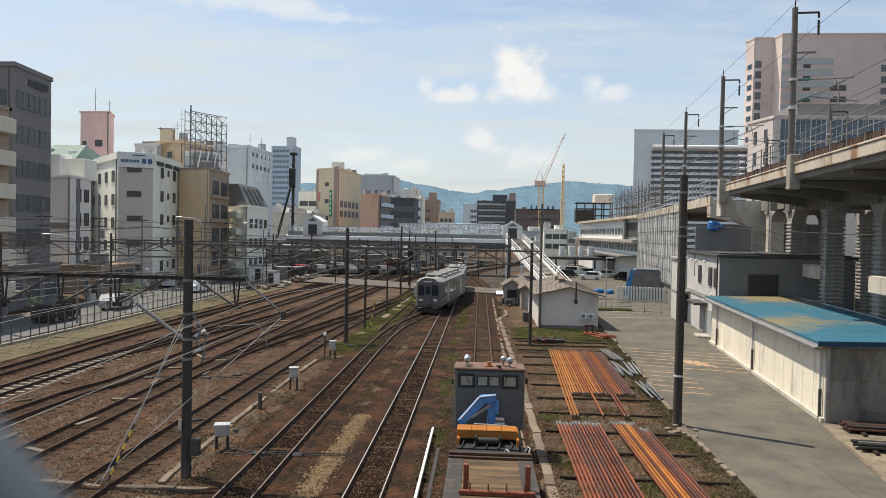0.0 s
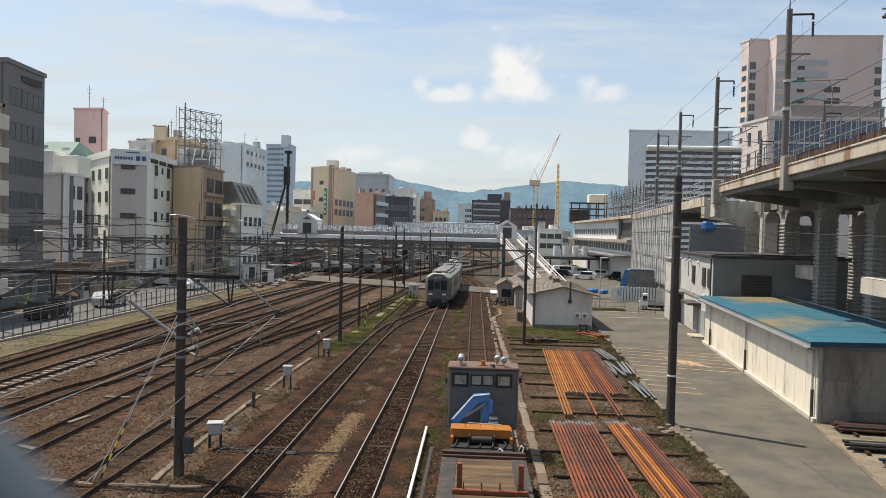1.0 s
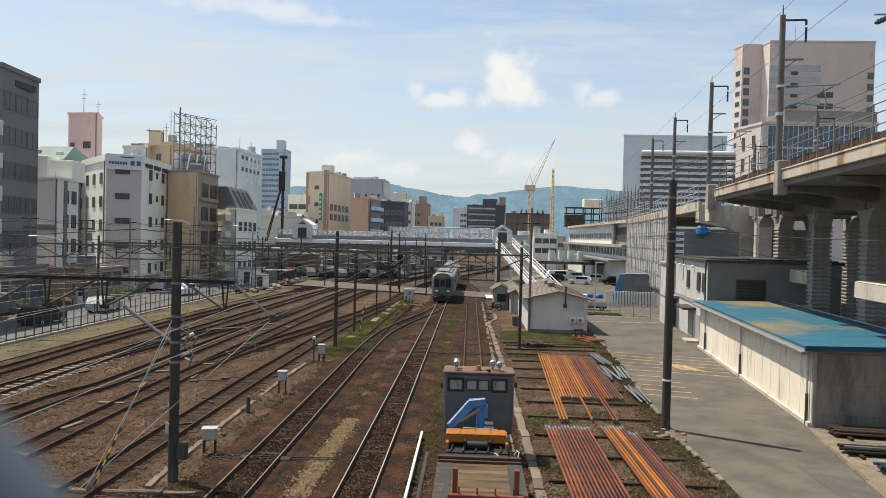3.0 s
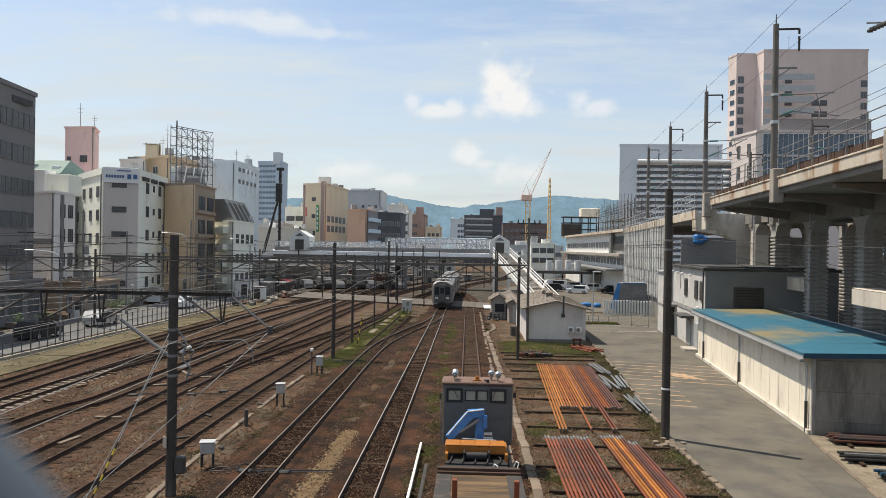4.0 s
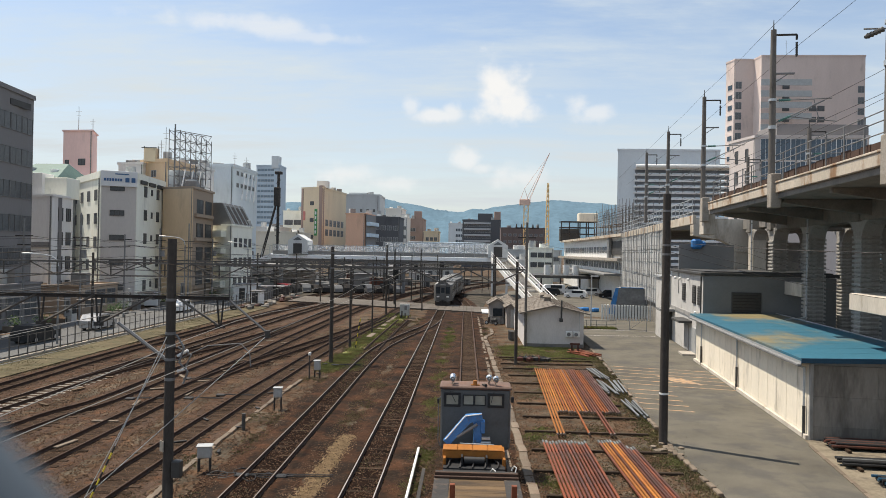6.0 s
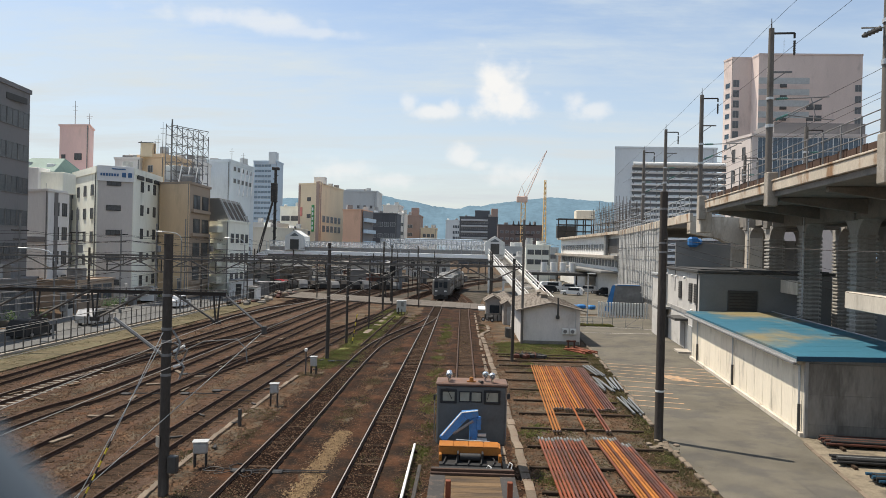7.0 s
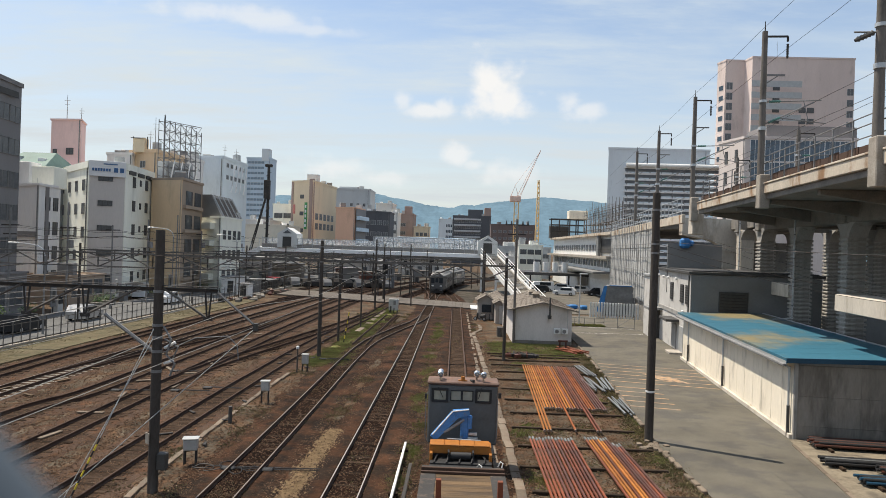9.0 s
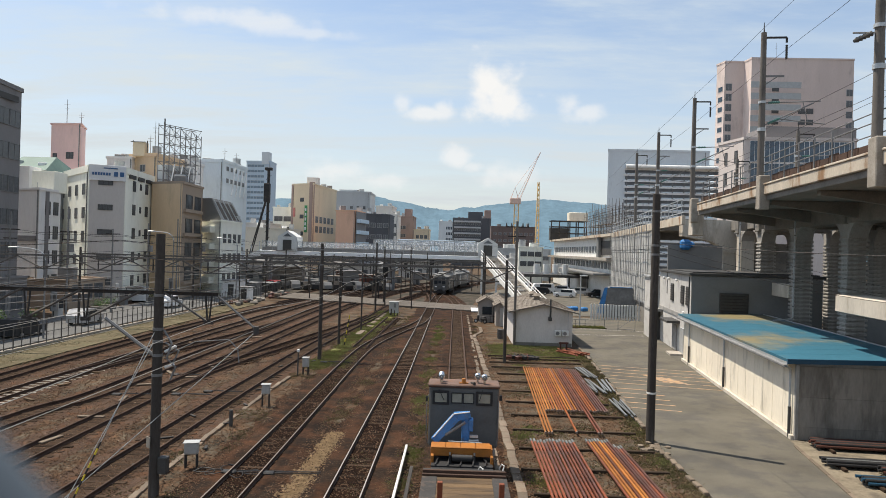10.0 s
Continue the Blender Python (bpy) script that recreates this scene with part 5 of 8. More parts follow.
# ---- store of rusty pipes on old timbers ----
for k, y in enumerate((15.5, 18.2, 21, 23.8, 26.6, 29.4, 32.4, 35.4, 38.4, 41.4, 44.4, 47.2, 50, 52.2, 54.0, 55.2)):
    x0, x1 = 2.75, 8.4 if y < 45 else 9.6
    single("timber", Solid().box(0, 0, -0.02, x1 - x0, 0.14, 0.13, c=0.02), M["timber"], "old dark railway timber lying as a bearer", "timber", "bearers under the pipes", at=pose((x0 + x1) / 2 + random.uniform(-0.2, 0.2), y, 0, 0, 0, random.uniform(-1.5, 1.5)))


def pipe_stock(x, y0, y1, material, lean=0.0, z=0.11, r=0.05):
    L = y1 - y0
    x -= math.sin(radians(lean)) * L
    p = thing("steel_pipe", {"rust_a": "long rust-red steel pipe lying on timbers", "rust_b": "long orange-rusted steel pipe lying on timbers", "rust_c": "long dark brown steel pipe lying on timbers", "rust_d": "long red-orange rusted steel pipe lying on timbers"}[material], "pipe", (x, y0, z + r), -lean, group="pipes on the timbers")
    part("pipe", Solid().tube((0, 0, 0), (0, L, 0), r, n=8, cap=False), M[material], p)
    part("end_ring", Solid().tube((0, -0.005, 0), (0, 0.1, 0), r + 0.004, n=8), M["pipe_end"], p)
    part("end_ring", Solid().tube((0, L - (0.4 if y0 < 20 else 0.1), 0), (0, L + 0.005, 0), r + 0.004, n=8), M["pipe_grey"] if y0 < 20 else M["pipe_end"], p)


for i in range(26):
    x = 4.92 + i * 0.142 + random.uniform(-0.012, 0.012)
    m = "rust_b" if i < 6 else ("rust_c" if i > 21 else random.choice(["rust_d", "rust_a", "rust_d", "rust_b"] if i < 15 else ["rust_a", "rust_d", "rust_a"]))
    y0 = 31.6 + random.uniform(-0.1, 0.1) if i < 3 else 36.2 + random.uniform(-0.15, 0.15)
    if i in (10, 17, 18):
        y0 = 31.8
    pipe_stock(x, y0, 49.6 + random.uniform(-0.2, 0.2) - 0.02 * i, m, 2.2)
for i in range(14):
    pipe_stock(3.42 + i * 0.138, 13.0, 30.4 + random.uniform(-0.2, 0.15), random.choice(["rust_a", "rust_a", "rust_c", "rust_a"]), 0.1)
for i in range(11):
    m = "rust_b" if i < 6 else "rust_c"
    pipe_stock(5.85 + i * 0.13, 13.0, 30.7 - (0.9 if i > 7 else 0) + random.uniform(-0.15, 0.1), m if i % 3 else "rust_a", -0.9)
gp = Solid().tube((0, -1.9, 0.05), (0, 1.9, 0.05), 0.05, n=8).mesh("steel_pipe", M["pipe_grey"])
for i in range(20):
    bx, by, rz = ((8.35, 43.2, 1), (8.75, 37.4, -2), (8.8, 48.0, 3), (9.15, 43.4, -3))[i // 5]
    tagged(part("steel_pipe", gp, None, at=pose(bx + (i % 5) * 0.13, by + random.uniform(-0.4, 0.4), 0.1 + 0.05 * (i % 2), 0, 0, rz + random.uniform(-3, 3))), "short dark grey steel pipe lying on grass", "pipe", "short grey pipes")
for i in range(12):
    single("steel_pipe", Solid().tube((0, -1.3, 0.05), (0, 1.3, 0.05), 0.055, n=8), M["rust_a"], "short red rusty pipe in a loose heap", "pipe", "red pipe heap", at=pose(9.6 + random.uniform(-0.5, 0.5), 57.6 + random.uniform(-0.5, 0.5), 0.05 + 0.08 * (i % 3), random.uniform(-3, 3), 0, 35 + random.uniform(-18, 18)))
for i in range(1):
    single("red_trestle", Solid().box(0, 0, 0, 0.12, 0.12, 0.9).box(0.5, 0, 0, 0.12, 0.12, 0.9).box(0.25, 0, 0.75, 0.8, 0.14, 0.14), M["rust_c"], "red painted steel trestle", "trestle", "trestles", at=pose(8.8 + i * 0.8, 58.3 - i * 0.5, 0, 0, 0, 20 * i))
for i in range(9):
    single("scrap_iron", Solid().box(0, 0, 0, 0.5, 0.35, 0.28, c=0.04).tube((-0.3, 0, 0.2), (0.3, 0.1, 0.35), 0.05, n=6), M["black"] if i % 3 else M["rust_c"], "dark heap of scrap iron fittings", "scrap", "scrap heap", at=pose(4.1 + i * 0.26, 53.4 + random.uniform(-0.3, 0.3), 0.1, 0, 0, random.uniform(0, 180)))
for i in range(14):
    single("stone", Solid().ball((0, 0, 0.06), 0.16, 6, 0.6), M["trough"], "rough grey stone lying at a pole's foot", "stone", "stones by the pole", at=pose(8.6 + random.gauss(0, 0.35), 30.2 + random.gauss(0, 0.5), 0, 0, 0, random.uniform(0, 180)))

# ---- town houses ----


def window_mesh(w, h, frame, deep=0.09):
    """A frame ring, to set on a wall that faces -y."""
    b = 0.06
    vs = []
    for y in (-deep, 0.0):
        for i in (0.0, b):
            vs += [(-w / 2 + i, y, i), (w / 2 - i, y, i), (w / 2 - i, y, h - i), (-w / 2 + i, y, h - i)]
    fs = []
    for k in range(4):
        n = (k + 1) % 4
        fs += [(k, n, n + 4, k + 4), (k + 8, k + 12, n + 12, n + 8), (k, k + 8, n + 8, n), (k + 4, n + 4, n + 12, k + 12)]
    return Solid().add(vs, fs).mesh("window", frame, smooth=False)


def mullion_mesh(w, h, bars, frame, deep=0.07):
    s = Solid()
    for i in range(bars):
        s.box(-w / 2 + w * (i + 1) / (bars + 1), -deep / 2, 0.06, 0.05, deep, h - 0.12)
    return s.mesh("mullion", frame, smooth=False)


def pane_mesh(w, h, material):
    return Solid().box(0, -0.02, 0.06, w - 0.12, 0.03, h - 0.12).mesh("pane", material, smooth=False)


_windows = {}


def put_window(parent, x, y, z, rz, w, h, bars=1, pane=None, frame=None):
    pane, frame = pane or M["glass_town"], frame or M["alu"]
    key = (round(w, 2), round(h, 2), bars, pane.name, frame.name)
    if key not in _windows:
        _windows[key] = (window_mesh(w, h, frame), pane_mesh(w, h, pane), mullion_mesh(w, h, bars, frame) if bars else None)
    a, b, c = _windows[key]
    ob = part("window", a, None, parent, at=pose(x, y, z, 0, 0, rz))
    part("pane", b, None, ob)
    if c:
        part("mullion", c, None, ob)
    return ob


def building(name, label, plan, h, wall, faces=(), roof=None, parapet=0.6, category="building", z0=-0.1, group="houses of the town"):
    """A flat-roofed house over an anticlockwise plan. faces: (side, columns, rows, from, to, first sill, storey, width, height, options)."""
    cx, cy = sum(p[0] for p in plan) / len(plan), sum(p[1] for p in plan) / len(plan)
    local = [(x - cx, y - cy) for x, y in plan]
    b = thing(name, label, category, (cx, cy, 0), group=group)
    part("wall", Solid().prism(local, z0, h), wall, b)
    rim = Solid()
    n = len(local)
    for i in range(n):
        (ax, ay), (bx, by) = local[i], local[(i + 1) % n]
        L = math.hypot(bx - ax, by - ay)
        rim.box((ax + bx) / 2, (ay + by) / 2, h - 0.02, L + 0.3, 0.3, parapet, rz=math.degrees(math.atan2(by - ay, bx - ax)))
    part("roof", rim, roof or wall, b, "parapet round a flat roof")
    rng = random.Random(int(abs(cx * 7 + cy * 13)))
    for k in range(0 if name in ("tower_house", "residential_tower") else 4):
        i = rng.randrange(n)
        q = rng.uniform(0.35, 0.7)
        x, y = local[i][0] * q, local[i][1] * q
        if k == 3:
            part("roof_tank", Solid().tube((x, y, h), (x, y, h + rng.uniform(1.4, 2.2)), rng.uniform(0.6, 0.9), n=12), M["alu"], b, "round rooftop water tank")
        else:
            part("roof_unit", Solid().box(x, y, h, rng.uniform(0.8, 1.8), rng.uniform(0.8, 1.8), rng.uniform(0.9, 1.7), rz=rng.uniform(0, 30), c=0.03), rng.choice([M["alu"], M["white_steel"], M["steel_grey"]]), b)
    (ax, ay), (bx, by) = local[0], local[1]
    part("downpipe", Solid().tube((bx - (bx - ax) * 0.04, by - (by - ay) * 0.04 - 0.1, 0), (bx - (bx - ax) * 0.04, by - (by - ay) * 0.04 - 0.1, h), 0.07, n=6), M["steel_grey"], b)
    for side, cols, rows, u0, u1, sill, storey, w, hh, *opt in faces:
        opt = opt[0] if opt else {}
        (ax, ay), (bx, by) = local[side], local[(side + 1) % n]
        rz = math.degrees(math.atan2(by - ay, bx - ax))
        nx, ny = (by - ay), -(bx - ax)
        q = math.hypot(nx, ny)
        for r in range(rows):
            for c in range(cols):
                u = u0 + (u1 - u0) * ((c + 0.5) / cols)
                put_window(b, ax + (bx - ax) * u + nx / q * 0.005, ay + (by - ay) * u + ny / q * 0.005, sill + r * storey, rz, w, hh, opt.get("bars", 1), opt.get("pane"), opt.get("frame"))
    return b


def roof_box(b, x, y, z, sx, sy, sz, material, name="roof_hut", rz=0):
    return part(name, Solid().box(x, y, z, sx, sy, sz, rz=rz, c=0.04), material, b)


def antenna(at, h, label="thin grey rooftop aerial mast"):
    a = thing("aerial", label, "aerial", at)
    part("mast", Solid().tube((0, 0, 0), (0, 0, h), 0.06, 0.03, 6), M["steel_grey"], a)
    part("arm", Solid().tube((-0.5, 0, h * 0.8), (0.5, 0, h * 0.8), 0.03, n=5).tube((-0.35, 0, h * 0.65), (0.35, 0, h * 0.65), 0.03, n=5), M["steel_grey"], a)


# redbrown, hotel and office take distance haze into their colour: paler or bluer
W = {k: wallmat("wall_" + k, tuple(min(0.85, 1.18 * v) for v in c)) for k, c in dict(
    dark=(0.185, 0.178, 0.178), cream=(0.56, 0.52, 0.44), white=(0.80, 0.725, 0.64), greywhite=(0.62, 0.605, 0.59), pink=(0.74, 0.50, 0.46),
    tan=(0.58, 0.43, 0.285), brown=(0.30, 0.235, 0.18), beige=(0.60, 0.50, 0.36), grey=(0.40, 0.42, 0.43), salmon=(0.60, 0.37, 0.26),
    black=(0.085, 0.09, 0.10), blueish=(0.46, 0.56, 0.64), redbrown=(0.29, 0.215, 0.185), pale=(0.62, 0.60, 0.56), hotel=(0.55, 0.46, 0.425),
    office=(0.56, 0.595, 0.62), bluewhite=(0.58, 0.63, 0.65)).items()}
BAND = dict(bars=1, frame=M["steel_grey"])
M["glass_far"] = glass("glass_far", (0.13, 0.17, 0.21), 0.2)

# cream flats with balconies, nearest the street
b = building("apartment_building", "cream block of flats with long balconies", [(-56, 50), (-43.2, 50), (-43.2, 61.5), (-56, 61.5)], 18.6, W["brown"], parapet=0.3)
for k in range(6):
    part("balcony", Solid().box(6.4, 0, 1.9 + k * 2.95 - 0.2, 1.5, 11.4, 1.35, c=0.03), W["cream"], b)

b = building("office_building", "dark grey tiled office block with ribbon windows", [(-66, 73.5), (-50.4, 72.5), (-51.2, 80.2), (-66, 81)], 25.2, W["dark"],
             [(1, 3, 6, 0.06, 0.98, 2.2, 3.75, 2.3, 1.9, BAND), (0, 1, 6, 0.8, 0.97, 2.2, 3.75, 2.2, 1.9, BAND)], parapet=0.5)
part("nameplate", Solid().box(7.75, 0.2, 23.7, 0.08, 3.6, 0.7), M["frame_dark"], b)

b = building("house", "grey and white four-storey house with a dark band", [(-57, 88), (-51.7, 85), (-52.2, 90.5), (-57, 92)], 14.3, W["greywhite"],
             [(1, 2, 4, 0.2, 0.95, 2.0, 3.1, 1.2, 1.7, dict(frame=M["frame_dark"]))], parapet=0.3)
part("band", Solid().box(2.4, -1.95, 0, 0.9, 0.9, 14.2, rz=-60), W["dark"], b)
part("band", Solid().box(-0.1, -2.35, 7.9, 5.9, 0.22, 0.7, rz=-29.5), W["dark"], b)
roof_box(b, 0.8, 1.2, 14.3, 3.4, 3.0, 2.7, W["white"])
roof_box(b, -1.6, 0.4, 14.3, 2.4, 2.6, 3.2, W["greywhite"])

g = building("house", "grey house with a green pitched roof", [(-66, 99), (-58.6, 98), (-58.6, 106), (-66, 107)], 17.8, W["grey"], [(0, 3, 1, 0.1, 0.95, 15.4, 3, 1.4, 1.6)], parapet=0.2)
part("roof", Solid().add([(-4.2, -4.6, 17.9), (4.0, -5.4, 17.9), (4.0, 4.2, 17.9), (-4.2, 5, 17.9), (-2.6, 0, 20.4), (2.4, 0, 20.4)], [(0, 1, 5, 4), (1, 2, 5), (2, 3, 4, 5), (3, 0, 4), (3, 2, 1, 0)]), M["roof_green"], g, "green metal pitched roof")

b = building("tower_house", "salmon-pink stair tower with a small window", [(-68, 114.6), (-62.7, 114), (-64.6, 119), (-70, 119.6)], 27.3, W["pink"],
             [(0, 1, 1, 0.5, 0.8, 21.6, 3, 1.3, 1.1, dict(frame=M["frame_dark"])), (0, 1, 1, 0.08, 0.22, 19.5, 3, 0.7, 3.0, dict(frame=M["frame_dark"], bars=0))], parapet=0.25)
part("lower_wing", Solid().prism([(0.5, -4.5), (4.6, -5.5), (4.0, 2), (0.5, 2)], 0, 19.2), W["pink"], b)
antenna((-66.5, 116.5, 27.3), 4.6)
antenna((-64.3, 117.0, 27.3), 2.6, "rooftop aerial with a small drum")

b = building("office_building", "six-storey cream office house with a slit-windowed front coloured as shaded and a roof sign", [(-60.1, 104), (-49.35, 92), (-45.3, 94), (-46.8, 106), (-57, 112)], 17.4, W["white"],
             [(0, 4, 5, 0.02, 0.98, 1.6, 3.2, 1.3, 1.5, dict(frame=M["steel_grey"], pane=M["glass_grey"])), (2, 2, 5, 0.05, 0.95, 2.0, 3.3, 1.1, 1.5, dict(frame=M["frame_dark"])), (2, 1, 5, 0.42, 0.58, 2.4, 3.3, 0.6, 0.9, dict(frame=M["frame_dark"], bars=0))], parapet=0.9)
ox, oy = b.location.x, b.location.y
fx, fy, fr = (-49.35 - 45.3) / 2 - ox, (92 + 94) / 2 - oy, 26.3
ux, uy = math.cos(radians(fr)), math.sin(radians(fr))
nx, ny = uy, -ux
# greyer sheet over the middle face: its shade is put into the colour
part("grey_front", Solid().box(fx + nx * 0.03, fy + ny * 0.03, 0, 4.3, 0.06, 17.3, rz=fr), wallmat("wall_front_shaded", (0.55, 0.515, 0.49)), b)
for k in range(5):
    put_window(b, fx + nx * 0.07 - ux * 0.2, fy + ny * 0.07 - uy * 0.2, 2.3 + k * 3.35, fr, 1.8, 0.75, 2, None, M["frame_dark"])
part("sign_board", Solid().box(fx + nx * 0.2, fy + ny * 0.2, 16.3, 4.5, 0.2, 2.1, rz=fr, c=0.03), M["sign_white"], b, "white rooftop sign with blue lettering bars")


def sign_bar(u, z, w, h):
    part("sign_bar", Solid().box(fx + nx * 0.33 + ux * u, fy + ny * 0.33 + uy * u, z, w, 0.05, h, rz=fr), M["sign_blue"], b)


for k in range(7):
    sign_bar(-1.75 + k * 0.33, 17.0, 0.24, 0.36)
for k in range(2):
    sign_bar(1.0 + k * 0.75, 16.9, 0.5, 0.62)
sign_bar(0.35, 17.9, 1.7, 0.14)
for k in range(3):
    u = 0.2 + 0.3 * k
    part("parapet_sign", Solid().box(-45.3 - 1.5 * u - ox + 0.1, 94 + 12 * u - oy, 16.9, 0.14, 2.6, 0.55, rz=7), M["frame_dark"], b)

b = building("apartment_building", "narrow white house with a glazed stairwell", [(-46.8, 105.5), (-44.6, 106), (-44.6, 112), (-47, 112)], 12.6, W["pale"], [(0, 1, 3, 0.1, 0.9, 2.4, 3.2, 1.5, 1.9, BAND), (1, 2, 3, 0.1, 0.9, 2.4, 3.2, 1.2, 1.6, BAND)], parapet=0.3)

b = building("apartment_building", "tan rendered house with a dark window front", [(-46.3, 104.5), (-40.7, 102), (-41.4, 112), (-46.8, 113)], 17.0, W["brown"],
             [(1, 2, 4, 0.1, 0.95, 2.6, 3.6, 3.0, 2.1, dict(bars=4, frame=M["frame_dark"]))], parapet=0.35)
part("front_wall", Solid().box(-43.5 - 0.03 - b.location.x, 103.25 - 0.06 - b.location.y, 0, 6.1, 0.1, 17.3, rz=-24.06), W["tan"], b, "blank tan rendered front")
for k in range(4):
    part("balcony", Solid().box(2.85 - 0.02, -1.0, 2.0 + k * 3.6, 0.7, 8.6, 0.5, rz=4, c=0.03), W["brown"], b)
b = building("house", "tan house with rooftop tank frames", [(-56.5, 118.5), (-50.9, 116), (-50, 126), (-56, 128)], 22.6, W["tan"], [(0, 1, 2, 0.3, 0.7, 17.5, 2.6, 1.2, 1.2)], parapet=0.6)
part("roof_tank", Solid().box(-1.0, -4.4, 22.7, 2.0, 1.6, 2.4, c=0.06), W["beige"], b, "boxed rooftop water tank")
part("tank_frame", Solid().box(-2.2, -4.6, 22.7, 0.12, 0.12, 2.7).box(0.2, -4.6, 22.7, 0.12, 0.12, 2.7).box(-1, -5.4, 25.0, 2.6, 0.1, 0.12), M["frame_dark"], b)
building("house", "pale rooftop storey behind other roofs", [(-60, 117.5), (-55.5, 117), (-55.5, 124), (-60, 124)], 22.2, W["greywhite"], parapet=0.4)
antenna((-51.8, 117.5, 23.2), 5.5)
antenna((-53.5, 119.5, 23.2), 3.6)

# billboard scaffold on the tan roof
bb = thing("billboard_frame", "empty grey steel billboard scaffold on a roof", "billboard frame", (-43.9, 108.6, 17.0), 60)
P0, PN, PH = -3.0, 8, 9.6
for j in range(2):
    for i in range(PN):
        part("upright", Solid().tube((P0 + i * 1.0, j * 1.3, 0), (P0 + i * 1.0, j * 1.3, PH - 0.16 * i), 0.06, n=6), M["steel_grey"], bb)
for k in range(7):
    part("ledger", Solid().tube((P0, 0, 0.9 + k * 1.4), (P0 + 1.0 * (PN - 1), 0, 0.9 + k * 1.4), 0.06, n=5).tube((P0, 1.3, 0.9 + k * 1.4), (P0 + 1.0 * (PN - 1), 1.3, 0.9 + k * 1.4), 0.06, n=5), M["steel_grey"], bb)
    for i in range(PN - 1):
        a, c = P0 + i * 1.0, P0 + (i + 1) * 1.0
        if (i + k) % 2:
            a, c = c, a
        if k < 6:
            part("brace", Solid().tube((a, 0, 0.9 + k * 1.4), (c, 1.3, 2.3 + k * 1.4), 0.045, n=5), M["steel_grey"], bb)
for i in range(PN - 1):
    for k in range(3, 6):
        a, c = (P0 + i, P0 + i + 1) if (i + k) % 2 else (P0 + i + 1, P0 + i)
        part("face_brace", Solid().tube((a, 0, 0.9 + k * 1.4), (c, 0, 2.3 + k * 1.4), 0.035, n=5), M["steel_grey"], bb)
part("penthouse", Solid().box(1.2, 2.6, 0, 5.2, 2.2, 3.4, c=0.05), W["grey"], bb, "grey plant room behind the frame")
for i in range(4):
    part("strut", Solid().tube((P0 + 1.2 + i * 1.5, -0.3, 0.4), (P0 + 2.0 + i * 1.5, -0.1, 3.4), 0.09, n=6), M["white_steel"], bb)
part("lightning_rod", Solid().tube((-2.9, 0, 0), (-2.9, 0, 10.2), 0.11, n=6), M["steel_grey"], bb)

b = building("apartment_building", "white stepped house with balconies and a sloping dark attic", [(-42.0, 113.5), (-37.6, 110), (-38.0, 122), (-42, 123)], 11.8, W["white"],
             [(1, 4, 3, 0.05, 0.98, 2.0, 3.2, 1.5, 1.5, dict(bars=1, frame=M["frame_dark"]))], parapet=0.3)
for k in range(4):
    part("balcony", Solid().box(-0.9, -5.1, 1.9 + k * 2.7, 4.2, 1.0, 1.0, rz=-38, c=0.03), W["white"], b)
part("attic", Solid().add([(-2.0, -4.6, 11.9), (2.2, -6.4, 11.9), (2.0, 4.8, 11.9), (-2, 5, 11.9), (-2.0, -4.4, 15.6), (0.0, -5.2, 15.6), (-0.1, 4.6, 15.6), (-2, 4.8, 15.6)],
     [(0, 1, 5, 4), (1, 2, 6, 5), (2, 3, 7, 6), (3, 0, 4, 7), (4, 5, 6, 7)]), M["wall_slate"], b, "dark sloping attic roof with skylights")
for k in range(4):
    part("skylight", Solid().add([(1.98, -4.6 + k * 2.3, 12.3), (1.96, -3.0 + k * 2.3, 12.3), (0.35, -3.0 + k * 2.3, 15.1), (0.37, -4.6 + k * 2.3, 15.1)], [(0, 1, 2, 3)]), M["steel_dark"], b)
for k in range(5):
    part("attic_rib", Solid().tube((2.06, -5.0 + k * 2.3, 12.1), (0.2, -5.0 + k * 2.3, 15.5), 0.09, n=5), M["alu"], b)

b = building("office_building", "tall pale blue-white block with slanting roof struts", [(-53, 139), (-46.8, 137), (-46.2, 151), (-52, 153)], 24.4, W["bluewhite"],
             [(1, 5, 2, 0.1, 0.9, 20.5, 2.4, 1.2, 0.9)], parapet=0.6)
for k in range(4):
    part("strut", Solid().tube((3.9, -6.0 + k * 2.6, 18.0), (3.9, -4.0 + k * 2.6, 23.6), 0.14, n=6), M["white_steel"], b)
building("house", "grey rooftop plant room", [(-56, 128), (-49.5, 126), (-49.5, 134), (-56, 135)], 23.0, W["greywhite"], [(0, 3, 1, 0.1, 0.9, 20.6, 2, 1.0, 0.8)], parapet=0.5)
antenna((-48.5, 143, 24.6), 3.4)
antenna((-47.4, 147, 24.6), 3.0)

# farther rows
t = building("residential_tower", "distant slim pale blue residential tower", [(-129, 420), (-114, 418), (-114, 432), (-129, 434)], 58, W["blueish"], [(0, 5, 17, 0.05, 0.75, 4, 3.2, 1.9, 1.4, dict(pane=mat("pane_far", (0.20, 0.29, 0.36), 0.4)))], parapet=1.0)
part("core", Solid().box(4.4, -5.0, 57, 4.4, 6, 7.2), W["bluewhite"], t)
b = building("house", "cream wall of a long low hall behind the footbridge", [(-51, 165), (-40.3, 165), (-40.3, 178), (-51, 178)], 12.1, W["cream"], parapet=0.3)
